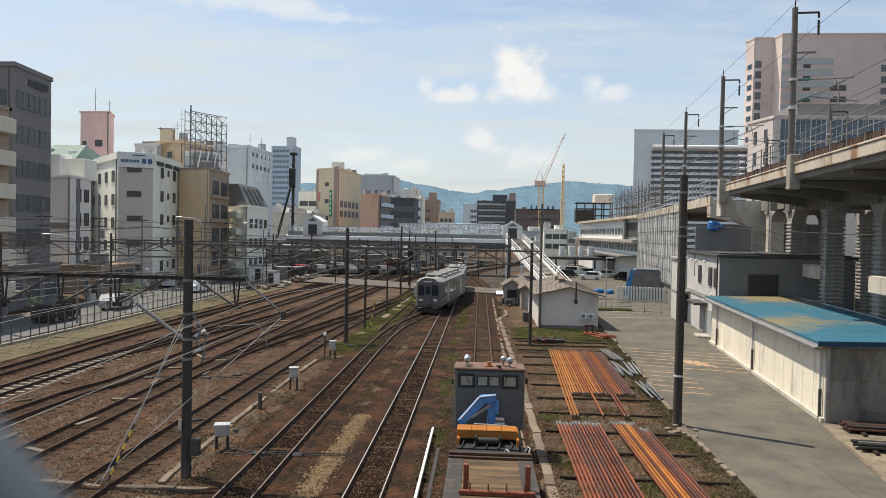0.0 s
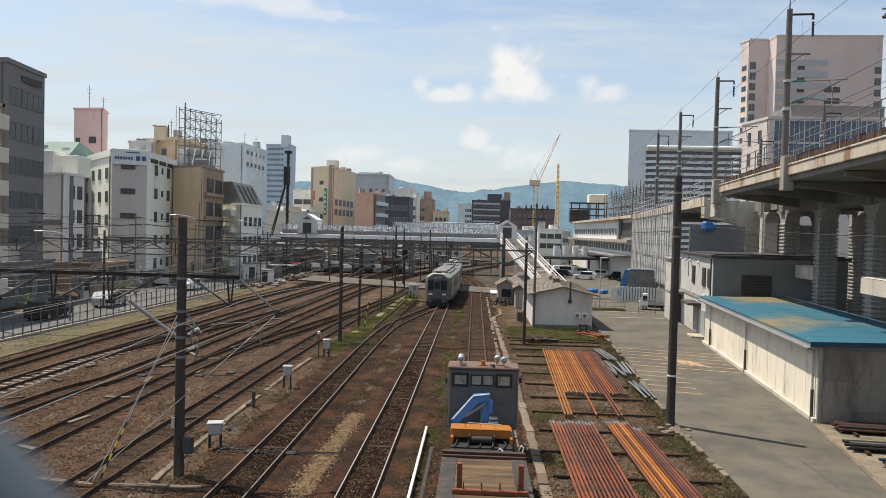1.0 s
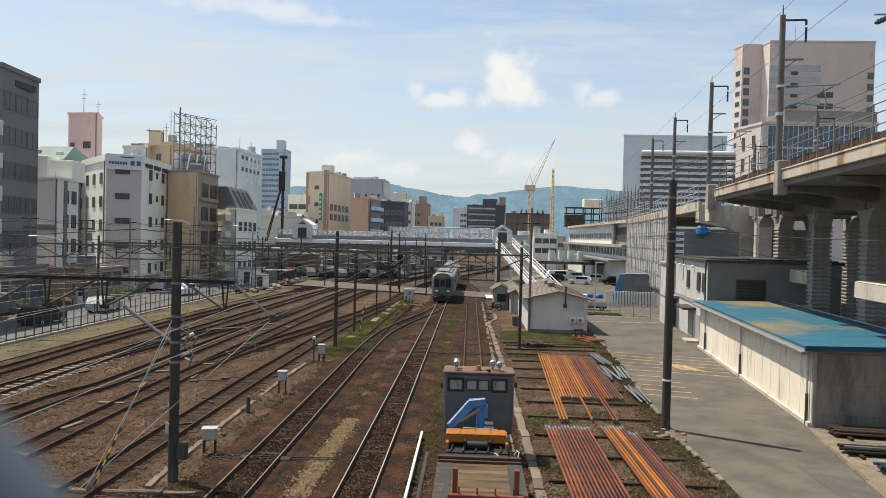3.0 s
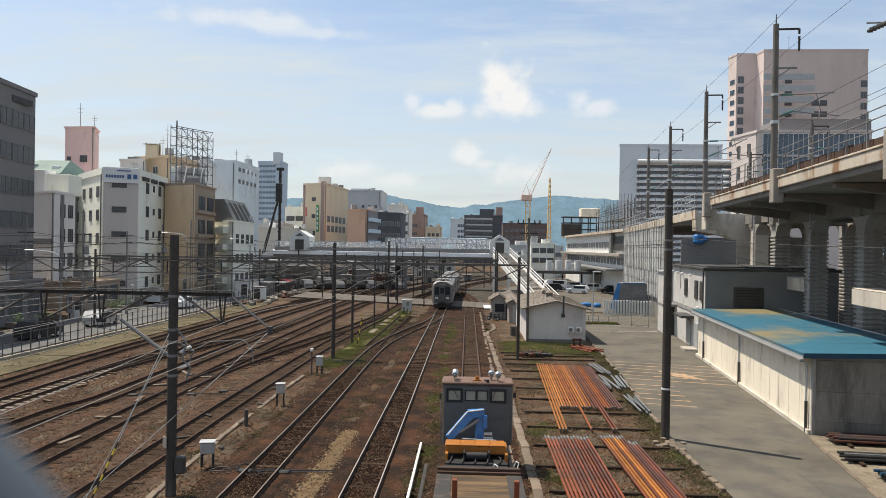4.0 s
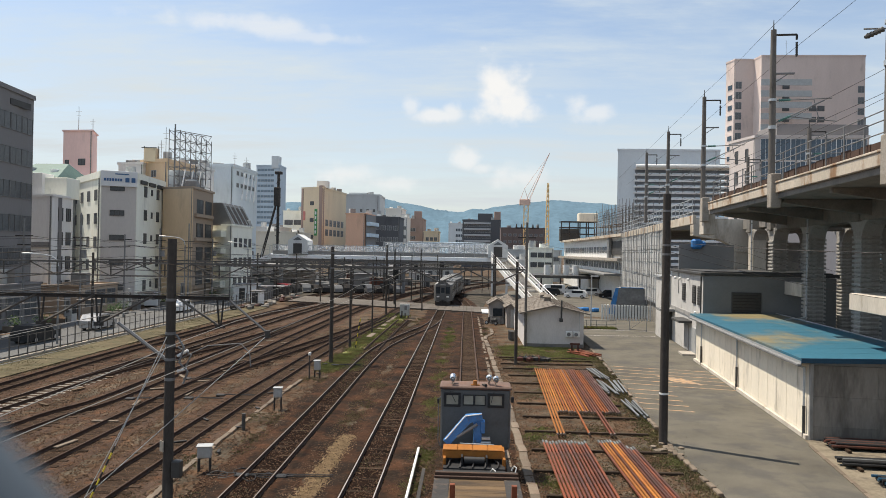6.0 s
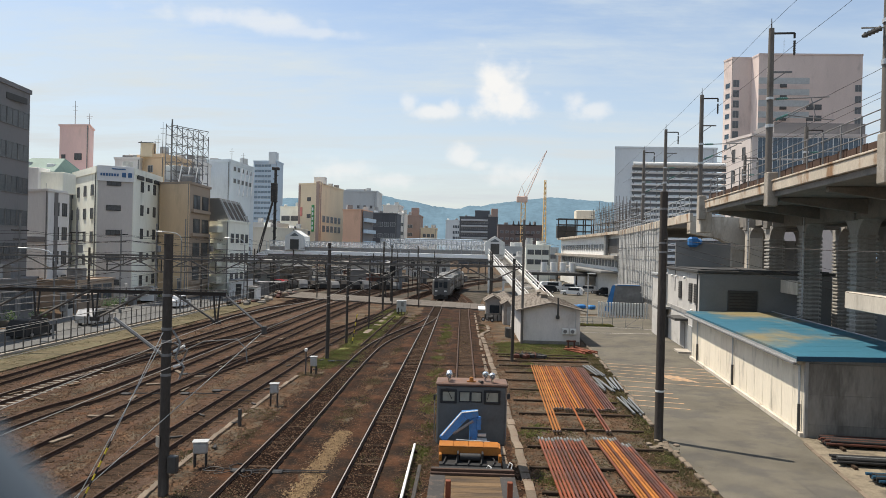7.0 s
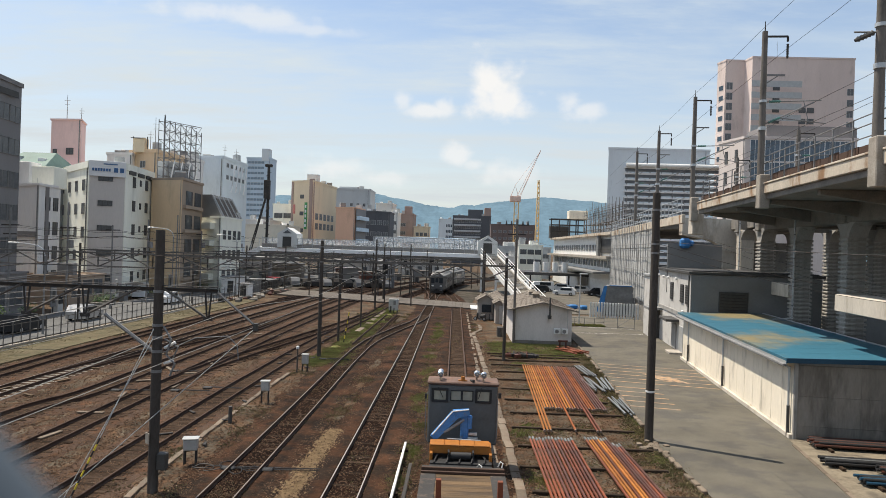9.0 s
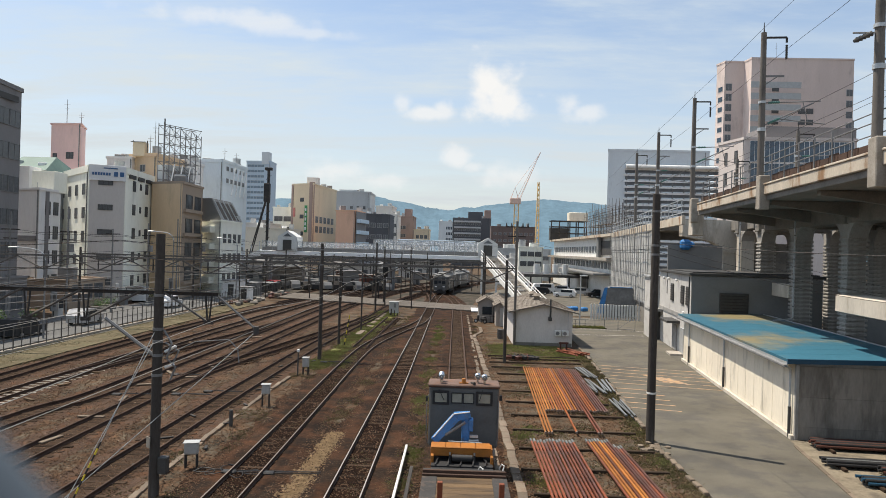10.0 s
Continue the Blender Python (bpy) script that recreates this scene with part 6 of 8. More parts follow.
b = building("hotel_block", "beige seven-storey house with brown corner stripes", [(-48.0, 200), (-41.1, 196), (-38.5, 219), (-46, 223)], 25.6, W["beige"],
             [(0, 1, 4, 0.36, 0.62, 6.5, 4.8, 1.4, 1.1, dict(frame=M["frame_dark"])), (1, 5, 2, 0.08, 0.9, 12.2, 2.8, 2.6, 1.9, dict(pane=M["glass_grey"], bars=2))], parapet=0.5)
part("stripe", Solid().box(-4.35, -9.55, 0, 0.7, 0.5, 25.7, rz=-30), W["redbrown"], b)
part("stripe", Solid().box(1.85, -12.95, 0, 1.1, 1.0, 26.4, rz=-30), W["redbrown"], b)
part("sign", Solid().box(0.15, -12.3, 12.2, 0.9, 0.3, 7.6, rz=-30), M["sign_green"], b, "tall green hanging sign with pale bars")
for k in range(5):
    part("sign_bar", Solid().box(0.08, -12.48, 12.8 + k * 1.35, 0.5, 0.06, 0.85, rz=-30), M["sign_white"], b)
part("sign", Solid().box(-3.9, -9.9, 16.6, 1.2, 0.3, 2.6, rz=-30), mat("sign_red", (0.55, 0.2, 0.17), 0.6), b, "small red and white sign")
part("roof_rail", Solid().box(1.6, -10, 25.9, 3.2, 2.4, 2.0), W["pale"], b)
building("house", "white stepped house with strip windows", [(-55, 206), (-48.6, 205), (-48, 216), (-55, 217)], 19.4, W["white"], [(0, 2, 5, 0.05, 0.95, 3, 3.1, 2.6, 1.5, BAND)], parapet=0.3)
building("house", "low white house with balconies", [(-61, 190), (-51, 188), (-51, 200), (-61, 201)], 14, W["pale"], [(0, 4, 3, 0.05, 0.95, 3, 3.4, 1.8, 1.6)], parapet=0.3)
c = building("office_building", "broad grey windowless upper storeys of a block", [(-51, 260), (-33, 259), (-33, 275), (-51, 276)], 28.6, W["grey"], [(0, 3, 1, 0.55, 0.95, 22.5, 3, 1.0, 1.2), (0, 2, 2, 0.05, 0.3, 21, 3.2, 2.0, 2.0, BAND)], parapet=0.6)
roof_box(c, 0, 0, 28.6, 7, 6, 1.6, W["grey"])
roof_box(c, -5, 0, 28.6, 3, 4, 1.2, W["pale"])
d = building("house", "salmon-orange house with a white side wall", [(-33.4, 190), (-27.9, 188), (-26.5, 198), (-33, 200)], 18.1, W["salmon"], [(1, 2, 4, 0.1, 0.9, 3, 3.6, 2.2, 1.7, BAND)], parapet=0.3)
part("side_wall", Solid().box(3.35, -1.2, 0, 0.14, 9.6, 18.0, rz=-8), W["dark"], d)
for k in range(5):
    part("balcony", Solid().box(3.9, -1.4, 2.6 + k * 3.1, 1.1, 9.0, 1.0, rz=-8, c=0.03), W["blueish"], d)
building("house", "black clad house with pale balcony bands", [(-28.7, 210), (-20.9, 213), (-20.6, 224), (-28.7, 224)], 18.3, W["black"], [(0, 4, 4, 0.03, 0.97, 4, 3.5, 1.5, 1.4, dict(pane=M["glass_grey"]))], parapet=0.4)
building("apartment_building", "white block of flats", [(-30, 262), (-22.6, 260), (-22.4, 272), (-30, 272)], 20.6, W["pale"], [(0, 3, 5, 0.4, 0.95, 3, 3.3, 1.2, 1.3)], parapet=0.5)
building("apartment_building", "white block of flats with balconies", [(-33.5, 282), (-26.5, 281), (-26, 292), (-33, 292)], 25.0, W["pale"], [(0, 3, 6, 0.1, 0.95, 3, 3.3, 1.4, 1.3)], parapet=0.5)
g = building("apartment_building", "brown tiled block of flats", [(-24.4, 281), (-17.8, 280), (-17.6, 292), (-24.4, 292)], 21.0, W["redbrown"], [(0, 2, 5, 0.1, 0.5, 3, 3.3, 1.5, 1.4)], parapet=0.4)
roof_box(g, 0.6, 0, 21, 3.0, 4, 3.6, W["redbrown"])
building("house", "beige house with balconies", [(-17.1, 271), (-11.0, 270), (-11, 280), (-17, 280)], 15.8, W["beige"], [(0, 3, 4, 0.1, 0.9, 2.5, 3.3, 1.2, 1.4)], parapet=0.4)
building("tower_block", "far pale blue tower block", [(-13.8, 500), (-3.6, 500), (-3.6, 512), (-13.8, 512)], 28.3, W["bluewhite"], [(0, 4, 6, 0.5, 0.95, 3, 4, 0.9, 2, dict(pane=M["glass_blue"]))], parapet=0.6)
j = building("apartment_building", "wide dark slab block with balcony bands", [(-2.9, 380), (17.8, 379), (17.8, 394), (-2.9, 394)], 25.6, W["black"], [(0, 7, 7, 0.03, 0.75, 3, 3.2, 2.0, 1.2, dict(pane=M["glass_grey"]))], parapet=0.5)
roof_box(j, 2.0, 0, 25.6, 8, 8, 4.0, W["black"])
roof_box(j, 8.6, -2, 25.6, 3.4, 8, 5.0, W["redbrown"])
for k in range(7):
    part("balcony_band", Solid().box(-2.4, -7.7, 4.4 + k * 3.2, 14.5, 0.8, 0.9), W["grey"], j)
building("apartment_building", "dark brown block behind the station", [(16.6, 350), (38.5, 349), (38.5, 362), (16.6, 362)], 20.6, wallmat("wall_umber", (0.15, 0.12, 0.115)), [(0, 8, 5, 0.03, 0.97, 3, 3.4, 1.6, 1.3, dict(pane=M["glass_grey"]))], parapet=0.4)
hb = thing("platform_roof", "long grey platform roof on posts behind the footbridge", "platform roof", (-7, 240, 0), group="far sheds")
part("roof", Solid().box(0, 0, 10.4, 26, 11, 1.1, c=0.1), W["blueish"], hb)
part("fascia", Solid().box(0, -5.56, 9.7, 26.2, 0.16, 1.0), W["greywhite"], hb)
for k in range(8):
    part("post", Solid().box(-12 + k * 3.4, -4.5, -0.1, 0.35, 0.35, 10.5), M["steel_grey"], hb)
building("house", "plain grey house in the middle distance", [(-78, 178), (-62, 176), (-62, 190), (-78, 192)], 15.0, W["greywhite"], [(0, 6, 4, 0.05, 0.95, 2.5, 3.2, 1.5, 1.5)], parapet=0.4)
building("house", "pale house beside the street", [(-47, 126), (-42, 125), (-42, 134), (-47, 135)], 12.5, W["pale"], [(0, 3, 3, 0.05, 0.95, 2.5, 3.2, 1.1, 1.5), (1, 4, 3, 0.05, 0.95, 2.5, 3.2, 1.3, 1.5)], parapet=0.4)
building("house", "low dark grey workshop beside the street", [(-52, 62.5), (-44.5, 62.5), (-44.5, 71.5), (-52, 71.5)], 4.2, W["dark"], [(1, 3, 1, 0.05, 0.95, 1.0, 3, 2.0, 2.0, BAND)], parapet=0.2)
building("house", "low brown shop beside the street", [(-53, 82.5), (-46, 82), (-46, 90.5), (-51.5, 91)], 3.3, W["brown"], [(1, 3, 1, 0.05, 0.95, 0.8, 3, 2.0, 2.0, BAND)], parapet=0.2)

# right-hand side of the railway
w = building("station_building", "low grey station building behind the stairs", [(11.5, 206), (27.5, 205), (27.5, 216), (11.5, 217)], 9.0, W["grey"], [(0, 7, 2, 0.03, 0.97, 2.6, 3.4, 1.7, 1.3, dict(pane=M["glass_grey"]))], parapet=0.4)
roof_box(w, -4, 0, 9.0, 3.4, 3, 1.6, W["pale"])
roof_box(w, 3.5, 1, 9.0, 2.4, 3, 2.2, W["white"])
building("house", "white two-storey annex with dark strip windows", [(16.5, 188), (23.0, 187.6), (23.2, 196), (16.5, 196.4)], 9.6, W["white"], [(0, 3, 2, 0.05, 0.95, 4.6, 2.6, 1.7, 1.3, dict(frame=M["frame_dark"]))], parapet=0.3)
building("house", "low pale shop with a canopy near the stairs", [(10.2, 176), (15.2, 175.6), (15.2, 183), (10.2, 183.4)], 6.4, W["pale"], [(0, 2, 1, 0.05, 0.95, 3.4, 2.6, 1.8, 1.4, dict(frame=M["frame_dark"]))], parapet=0.3)
o = building("office_building", "large pale grey office block with dark strip windows", [(48.6, 230), (81.2, 229), (88, 262), (57, 264)], 42.4, W["office"], parapet=0.6)
for k in range(17):
    z = 4.0 + k * 1.95
    part("strip_window", Solid().box(0.8, -16.72, z, 30.6, 0.5, 0.95, rz=-1.7), M["glass_grey"], o)
    part("spandrel", Solid().box(0.8, -17.0, z + 0.98, 31.4, 0.8, 0.55, rz=-1.7), M["white_steel"] if k % 3 else W["greywhite"], o)
for k in range(9):
    part("fin", Solid().box(-14 + k * 3.7, -17.1 - 0.03 * (k * 3.7 - 14), 3.6, 0.22, 0.5, 31.5), M["steel_grey"], o)
# no recess is cut: a dark strip gives its shade
part("plant_recess", Solid().box(0.8, -16.6, 35.6, 30.6, 0.5, 2.6, rz=-1.7), M["frame_dark"], o, "dark strip for the shade of a recess behind the pipe")
part("roof_pipe", Solid().tube((-14.5, -17.6, 37.2), (16, -18.5, 37.2), 0.7, n=10), M["white_paint"], o, "thick white pipe along the facade")
for k in range(3):
    roof_box(o, -8 + 9 * k, -15.8, 40.5, 1.2, 1.2, 0.6, M["frame_dark"], "vent")
h = building("hotel_tower", "tall pinkish hotel tower with stacked windows", [(94, 260), (95.2, 255), (102, 255), (102.6, 250), (138, 249), (150, 285), (104, 285)], 79.2, W["hotel"],
             [(0, 1, 18, 0.1, 0.9, 6, 3.7, 2.6, 1.8, dict(pane=M["glass_blue"], bars=0)), (1, 1, 18, 0.02, 0.4, 6, 3.7, 2.2, 2.6, dict(pane=M["glass_grey"])),
              (3, 1, 8, 0.20, 0.28, 40.5, 3.9, 2.4, 1.9, dict(frame=M["frame_dark"], bars=0)), (3, 2, 5, 0.46, 0.62, 44.4, 3.9, 2.4, 1.9, dict(frame=M["frame_dark"], bars=0)), (3, 1, 16, 0.93, 0.995, 8, 3.9, 2.2, 2.4, dict(pane=M["glass_grey"]))], parapet=0.6)
for k in range(8):
    part("strip_window", Solid().box(-3.5, -18.6, 40.4 + k * 3.9, 17.0, 0.3, 2.1, rz=-1.6), M["alu"], h, "pale window band")
antenna((112, 252, 79.8), 6)
# wing wall colour lightened for haze too
l = building("department_store", "lower pink wing with a tall glazed front", [(51.5, 140), (53.2, 132), (73.5, 131), (80, 150), (57, 152)], 30.6, wallmat("wall_wing", (0.60, 0.535, 0.505)),
             [(0, 2, 5, 0.1, 0.9, 10, 4.1, 0.9, 2.4, dict(frame=M["frame_dark"])), (1, 7, 3, 0.05, 0.98, 18.0, 4.2, 2.7, 4.0, dict(pane=M["glass_far"], bars=2, frame=M["white_steel"]))], parapet=0.5)
part("roof_hut", Solid().box(3.5, -2.5, 30.6, 17, 9, 3.0), W["dark"], l)

# building cranes far behind the station
cr = thing("tower_crane", "pale orange luffing tower crane over the station, red jib paled for haze", "crane", (24.8, 300, 0))
for k in range(10):
    part("mast_section", Solid().box(-0.9, -0.9, k * 2.9, 0.28, 0.28, 2.9).box(0.9, -0.9, k * 2.9, 0.28, 0.28, 2.9).box(-0.9, 0.9, k * 2.9, 0.28, 0.28, 2.9).box(0.9, 0.9, k * 2.9, 0.28, 0.28, 2.9).tube((-0.9, -0.9, k * 2.9), (0.9, -0.9, k * 2.9 + 2.9), 0.1, n=5).box(0, -0.9, k * 2.9, 1.8, 0.2, 0.2), M["crane_orange"], cr)
part("cab", Solid().box(-0.6, 0, 28.8, 4.6, 2.2, 2.6, c=0.2), M["crane_red_hazy"], cr)
part("jib", Solid().path([(0.8, 0, 30.5), (9.6, 0, 51.0)], 0.09, 5).path([(0.2, 0.8, 31.5), (9.6, 0, 51.4)], 0.1, 5).path([(1.6, -0.6, 31.5), (9.6, 0, 51.2)], 0.1, 5), M["crane_red_hazy"], cr)
part("back_mast", Solid().path([(-2.6, 0, 31), (-0.8, 0, 36), (0.8, 0, 31)], 0.16, 5).path([(-0.8, 0, 36), (9.6, 0, 51)], 0.06, 4), M["crane_red_hazy"], cr)
cr = thing("lattice_crane", "upright orange lattice boom of a crawler crane", "crane", (28.3, 250, 0))
boom = Solid()
for x, y in ((-0.7, -0.7), (0.7, -0.7), (-0.7, 0.7), (0.7, 0.7)):
    boom.tube((x, y, 4), (x * 0.35, y * 0.35, 33.5), 0.2, 0.14, 5)
part("boom", boom, M["crane_orange"], cr)
for k in range(16):
    z, q = 4.5 + k * 1.8, 0.7 * (1 - 0.65 * (k * 1.8) / 29)
    part("lacing", Solid().tube((-q, -q, z), (q, -q, z + 1.8), 0.11, n=4).tube((q, -q, z), (-q, -q, z + 1.8), 0.09, n=4), M["crane_orange"], cr)
part("carriage", Solid().box(0, 0, 0, 5, 6, 4, c=0.2), M["crane_orange"], cr)
pd = thing("piling_rig", "dark tall piling rig leader with a stay", "piling rig", (-41.2, 150, 0))
part("leader", Solid().box(0, 0, 0, 0.5, 0.5, 24.8, c=0.05), M["steel_dark"], pd)
part("leader_head", Solid().box(0, 0, 24.4, 1.5, 1.0, 0.6, c=0.08), M["steel_dark"], pd)
for k in range(12):
    part("leader_rung", Solid().tube((-0.55, 0, 1.5 + k * 1.9), (0.55, 0, 2.4 + k * 1.9), 0.06, n=5), M["steel_dark"], pd)
part("auger_motor", Solid().box(0, -0.9, 17.5, 1.2, 1.2, 4.0, c=0.1), M["steel_dark"], pd)
for dy in (-0.8, 0.8):
    part("stay", Solid().tube((-0.3, dy * 0.3, 18.5), (-4.6, dy, 2.0), 0.14, n=6), M["steel_dark"], pd)
part("carriage", Solid().box(-3.5, 0, 0, 6.5, 3.5, 3.2, c=0.15), M["steel_dark"], pd)

# ---- masts, portals and wires of the yard ----


def mast(x, y, h, r=0.19, label="dark grey concrete catenary mast in the yard", foot=False, group="masts of the yard", skin="pole"):
    m = thing("catenary_mast", label, "catenary mast", (x, y, 0), group=group)
    part("shaft", Solid().tube((0, 0, -0.2), (0, 0, h), r, r * 0.86, 14), M[skin], m)
    if foot:
        part("foot", Solid().tube((0, 0, -0.1), (0, 0, 0.12), r + 0.22, r + 0.14, 10), M["concrete"], m)
    return m


def collar(m, z, r):
    part("collar", Solid().tube((0, 0, z), (0, 0, z + 0.09), r, n=14), M["steel_grey"], m)


m1 = mast(-9.69, 22.6, 8.55, 0.17, "thick dark concrete mast carrying a lattice beam and clamps")
for z in (4.55, 5.0, 5.4, 6.5, 3.9):
    collar(m1, z, 0.172)
part("number_plate", Solid().box(-0.16, -0.14, 1.6, 0.22, 0.03, 0.35, rz=-40), M["concrete"], m1)
part("junction_box", Solid().box(0.32, -0.05, 0.75, 0.3, 0.28, 0.55, c=0.03), M["frame_dark"], m1)
part("brace", Solid().tube((-1.75, 0, 5.75), (-0.15, 0, 4.6), 0.06, n=6), M["steel_grey"], m1)
part("cable_loop", Solid().path([(0.2, 0, 5.4), (0.5, -0.1, 5.0), (0.35, -0.1, 4.5), (0.6, 0, 4.2), (0.45, 0, 3.8)], 0.035, 6).path([(0.25, 0, 5.0), (0.7, 0, 4.75), (0.5, 0, 4.3)], 0.03, 6), M["steel_grey"], m1, "hanging loops of cable and fittings")
part("insulator", Solid().tube((0.25, 0, 4.7), (0.6, 0, 4.9), 0.05, n=8).tube((0.25, 0, 4.2), (0.55, 0, 4.3), 0.05, n=8), M["white_paint"], m1)
part("registration_arm", Solid().path([(0.2, 0, 4.55), (1.2, 0.1, 5.05), (2.3, 0.1, 5.15), (2.6, 0.1, 4.85), (2.65, 0.1, 4.4)], 0.02, 6), M["steel_grey"], m1, "bent registration arm")

for x, y, h, r in ((-9.85, 50.8, 8.5, 0.145), (-9.9, 59.4, 6.9, 0.11), (-9.45, 70.0, 7.0, 0.085), (-10.25, 88.9, 9.0, 0.12), (-10.9, 105, 8.6, 0.12), (3.73, 52.1, 7.65, 0.125), (-8.0, 121, 8.6, 0.13), (3.6, 89.2, 8.0, 0.13), (4.6, 121, 8.0, 0.13)):
    mm = mast(x, y, h, r)
    collar(mm, h - 0.5, r)
    collar(mm, h - 1.6, r)
pr = mast(8.73, 31.0, 11.0, 0.19, "tall dark concrete pole at the edge of the yard", group="")
for z in (8.3, 8.7, 10.2):
    collar(pr, z, 0.18)
part("reflector", Solid().tube((0, 0, 2.2), (0, 0, 2.28), 0.2, n=14), M["white_paint"], pr)
p4 = mast(5.25, 62.0, 11.0, 0.125, "slim pale grey utility pole with two crossarms of insulators", group="", skin="mast_concrete")
part("crossarm", Solid().box(0, 0, 10.45, 2.1, 0.1, 0.1).box(0, 0, 9.6, 1.6, 0.1, 0.1), M["steel_dark"], p4)
for x in (-0.95, -0.5, 0.5, 0.95):
    part("insulator", Solid().tube((x, 0, 10.55), (x, 0, 10.85), 0.09, 0.04, 8), M["frame_dark"], p4)


def portal(y, x0, x1, top, deep, bays, label, r=0.05):
    """A lattice beam across the tracks."""
    p = thing("portal_beam", label, "portal beam", (0, y, 0), group="portal beams")
    part("top_chord", Solid().box((x0 + x1) / 2, 0, top, x1 - x0, 0.13, 0.13), M["portal_steel"], p)
    part("bottom_chord", Solid().box((x0 + x1) / 2, 0, top - deep, x1 - x0 - (x1 - x0) / bays, 0.08, 0.08), M["portal_steel"], p)
    n = bays
    for i in range(n):
        a, b = x0 + (x1 - x0) * i / n, x0 + (x1 - x0) * (i + 1) / n
        if i % 2:
            a, b = b, a
        part("diagonal", Solid().tube((a, 0, top), (b, 0, top - deep), r, n=5), M["portal_steel"], p)
        part("vertical", Solid().tube((b, 0, top), (b, 0, top - deep), r, n=5), M["portal_steel"], p)
    return p


pb = thing("portal_beam", "dark lattice beam on the nearest mast with paired hangers", "portal beam", (0, 22.6, 0), group="portal beams")
part("top_chord", Solid().box(-17.9, 0, 6.66, 20.3, 0.14, 0.02).box(-17.9, 0, 6.56, 20.3, 0.03, 0.1).box(-17.9, 0, 6.73, 20.3, 0.14, 0.02), M["steel_dark"], pb)
for i in range(9):
    x = -8.2 - i * 1.95 if i else -8.05
    if abs(x + 9.69) < 0.5:
        continue
    part("hanger", Solid().tube((x - 0.11, 0, 6.66), (x - 0.03, 0, 5.72), 0.032, n=5).tube((x + 0.11, 0, 6.66), (x + 0.03, 0, 5.72), 0.032, n=5).box(x, 0, 5.64, 0.3, 0.08, 0.12), M["steel_dark"], pb)
    part("diagonal", Solid().tube((x, 0, 5.7), (x + 1.8 if i > 1 else x - 1.5, 0, 6.66), 0.045, n=5), M["portal_steel"], pb)
part("stay", Solid().tube((-7.85, 0.1, 6.62), (-6.55, 0.1, 5.55), 0.04, n=5), M["steel_grey"], pb)
part("weight", Solid().tube((-6.5, 0.1, 5.35), (-6.5, 0.1, 5.6), 0.09, n=8), M["frame_dark"], pb)
portal(50.8, -36.5, 4.1, 7.0, 0.95, 20, "long lattice beam across all tracks")
portal(89, -34, 3.8, 6.75, 0.8, 12, "long lattice beam across all tracks")
portal(66, -36, -9.4, 6.9, 0.95, 8, "lattice beam across the left-hand tracks")
portal(105, -32, -8, 6.3, 0.8, 8, "lattice beam across the left-hand tracks")
portal(121, -30, 4.8, 6.05, 0.8, 10, "long lattice beam across all tracks")
for x, y in ((-36, 66), (-36.3, 50.8), (-33.8, 89), (-31.8, 105), (-29.8, 121)):
    mast(x, y, 7.6, 0.12)

for k, (x, bend) in enumerate(((-12.0, 2.6), (-16.1, 2.0), (-19.2, 3.4), (-23.3, 4.2), (-26.5, 4.6), (-7.3, 1.0))):
    ow = thing("overhead_wire", "thin grey contact and carrier wire over a track", "wires", group="overhead wires")
    pts = [(x + bend * max(0, (s - 60) / 60) ** 1.3, s, 5.15) for s in range(-6, 125, 4)]
    part("contact_wire", Solid().path(pts, 0.009, 4), M["wire_pale"], ow)
    part("carrier_wire", Solid().path([(a, b, 5.75 + 0.22 * math.cos(math.pi * (b - 22.6) / 14.1)) for a, b, c in pts], 0.009, 4), M["wire_pale"], ow)
for x0, z0, x1, z1 in ((-9.69, 5.5, -11.75, 0.1), (-9.69, 5.2, -11.95, 0.1)):
    gw = thing("guy_wire", "guy wire with a yellow and black striped guard", "guy wire", (0, 0, 0), group="guy wires")
    a, b = Vector((x0, 22.5, z0)), Vector((x1, 21.4, z1))
    part("wire", Solid().tube(a, b, 0.014, n=5), M["galvanised"], gw)
    for k in range(9):
        u0, u1 = 0.66 + k * 0.036, 0.66 + (k + 1) * 0.036
        if x1 > -11.9:
            part("guard_band", Solid().tube(a + (b - a) * u0, a + (b - a) * u1, 0.03, n=8), M["yellow"] if k % 2 else M["black"], gw)
gw = thing("guy_wire", "long slanting stay wire from the beam end", "guy wire", group="guy wires")
part("wire", Solid().tube((-6.55, 22.7, 5.4), (-12.2, 21.5, 0.05), 0.014, n=5), M["galvanised"], gw)
for y in (58.6,):
    gd = thing("guard_post", "yellow and black striped guy guard beside a mast", "guard post", (-9.3, y, 0))
    for k in range(8):
        part("guard_band", Solid().tube((0.05 * k, 0, k * 0.32), (0.05 * (k + 1), 0, (k + 1) * 0.32), 0.042, n=8), M["yellow"] if k % 2 else M["black"], gd)
# cables across the works yard
for k, (a, b) in enumerate((((8.73, 31, 8.5), (23.5, 30, 6.2)), ((8.73, 31, 8.8), (24, 33, 6.6)), ((21.5, 61, 9.6), (20.5, 25, 6.0)), ((21.7, 64, 10.2), (21.5, 25, 6.4)), ((8.73, 31, 8.6), (5.25, 62, 9.5)), ((5.25, 62, 9.4), (6, 138, 9.5)), ((8.73, 31, 8.9), (8.9, -8, 8.9)))):
    c = thing("cable", "thin dark overhead cable above the works yard", "cable", group="overhead cables")
    a, b = Vector(a), Vector(b)
    part("strand", Solid().path([a + (b - a) * (i / 10) - Vector((0, 0, 0.5 * math.sin(math.pi * i / 10))) for i in range(11)], 0.009, 4), M["steel_dark"], c)

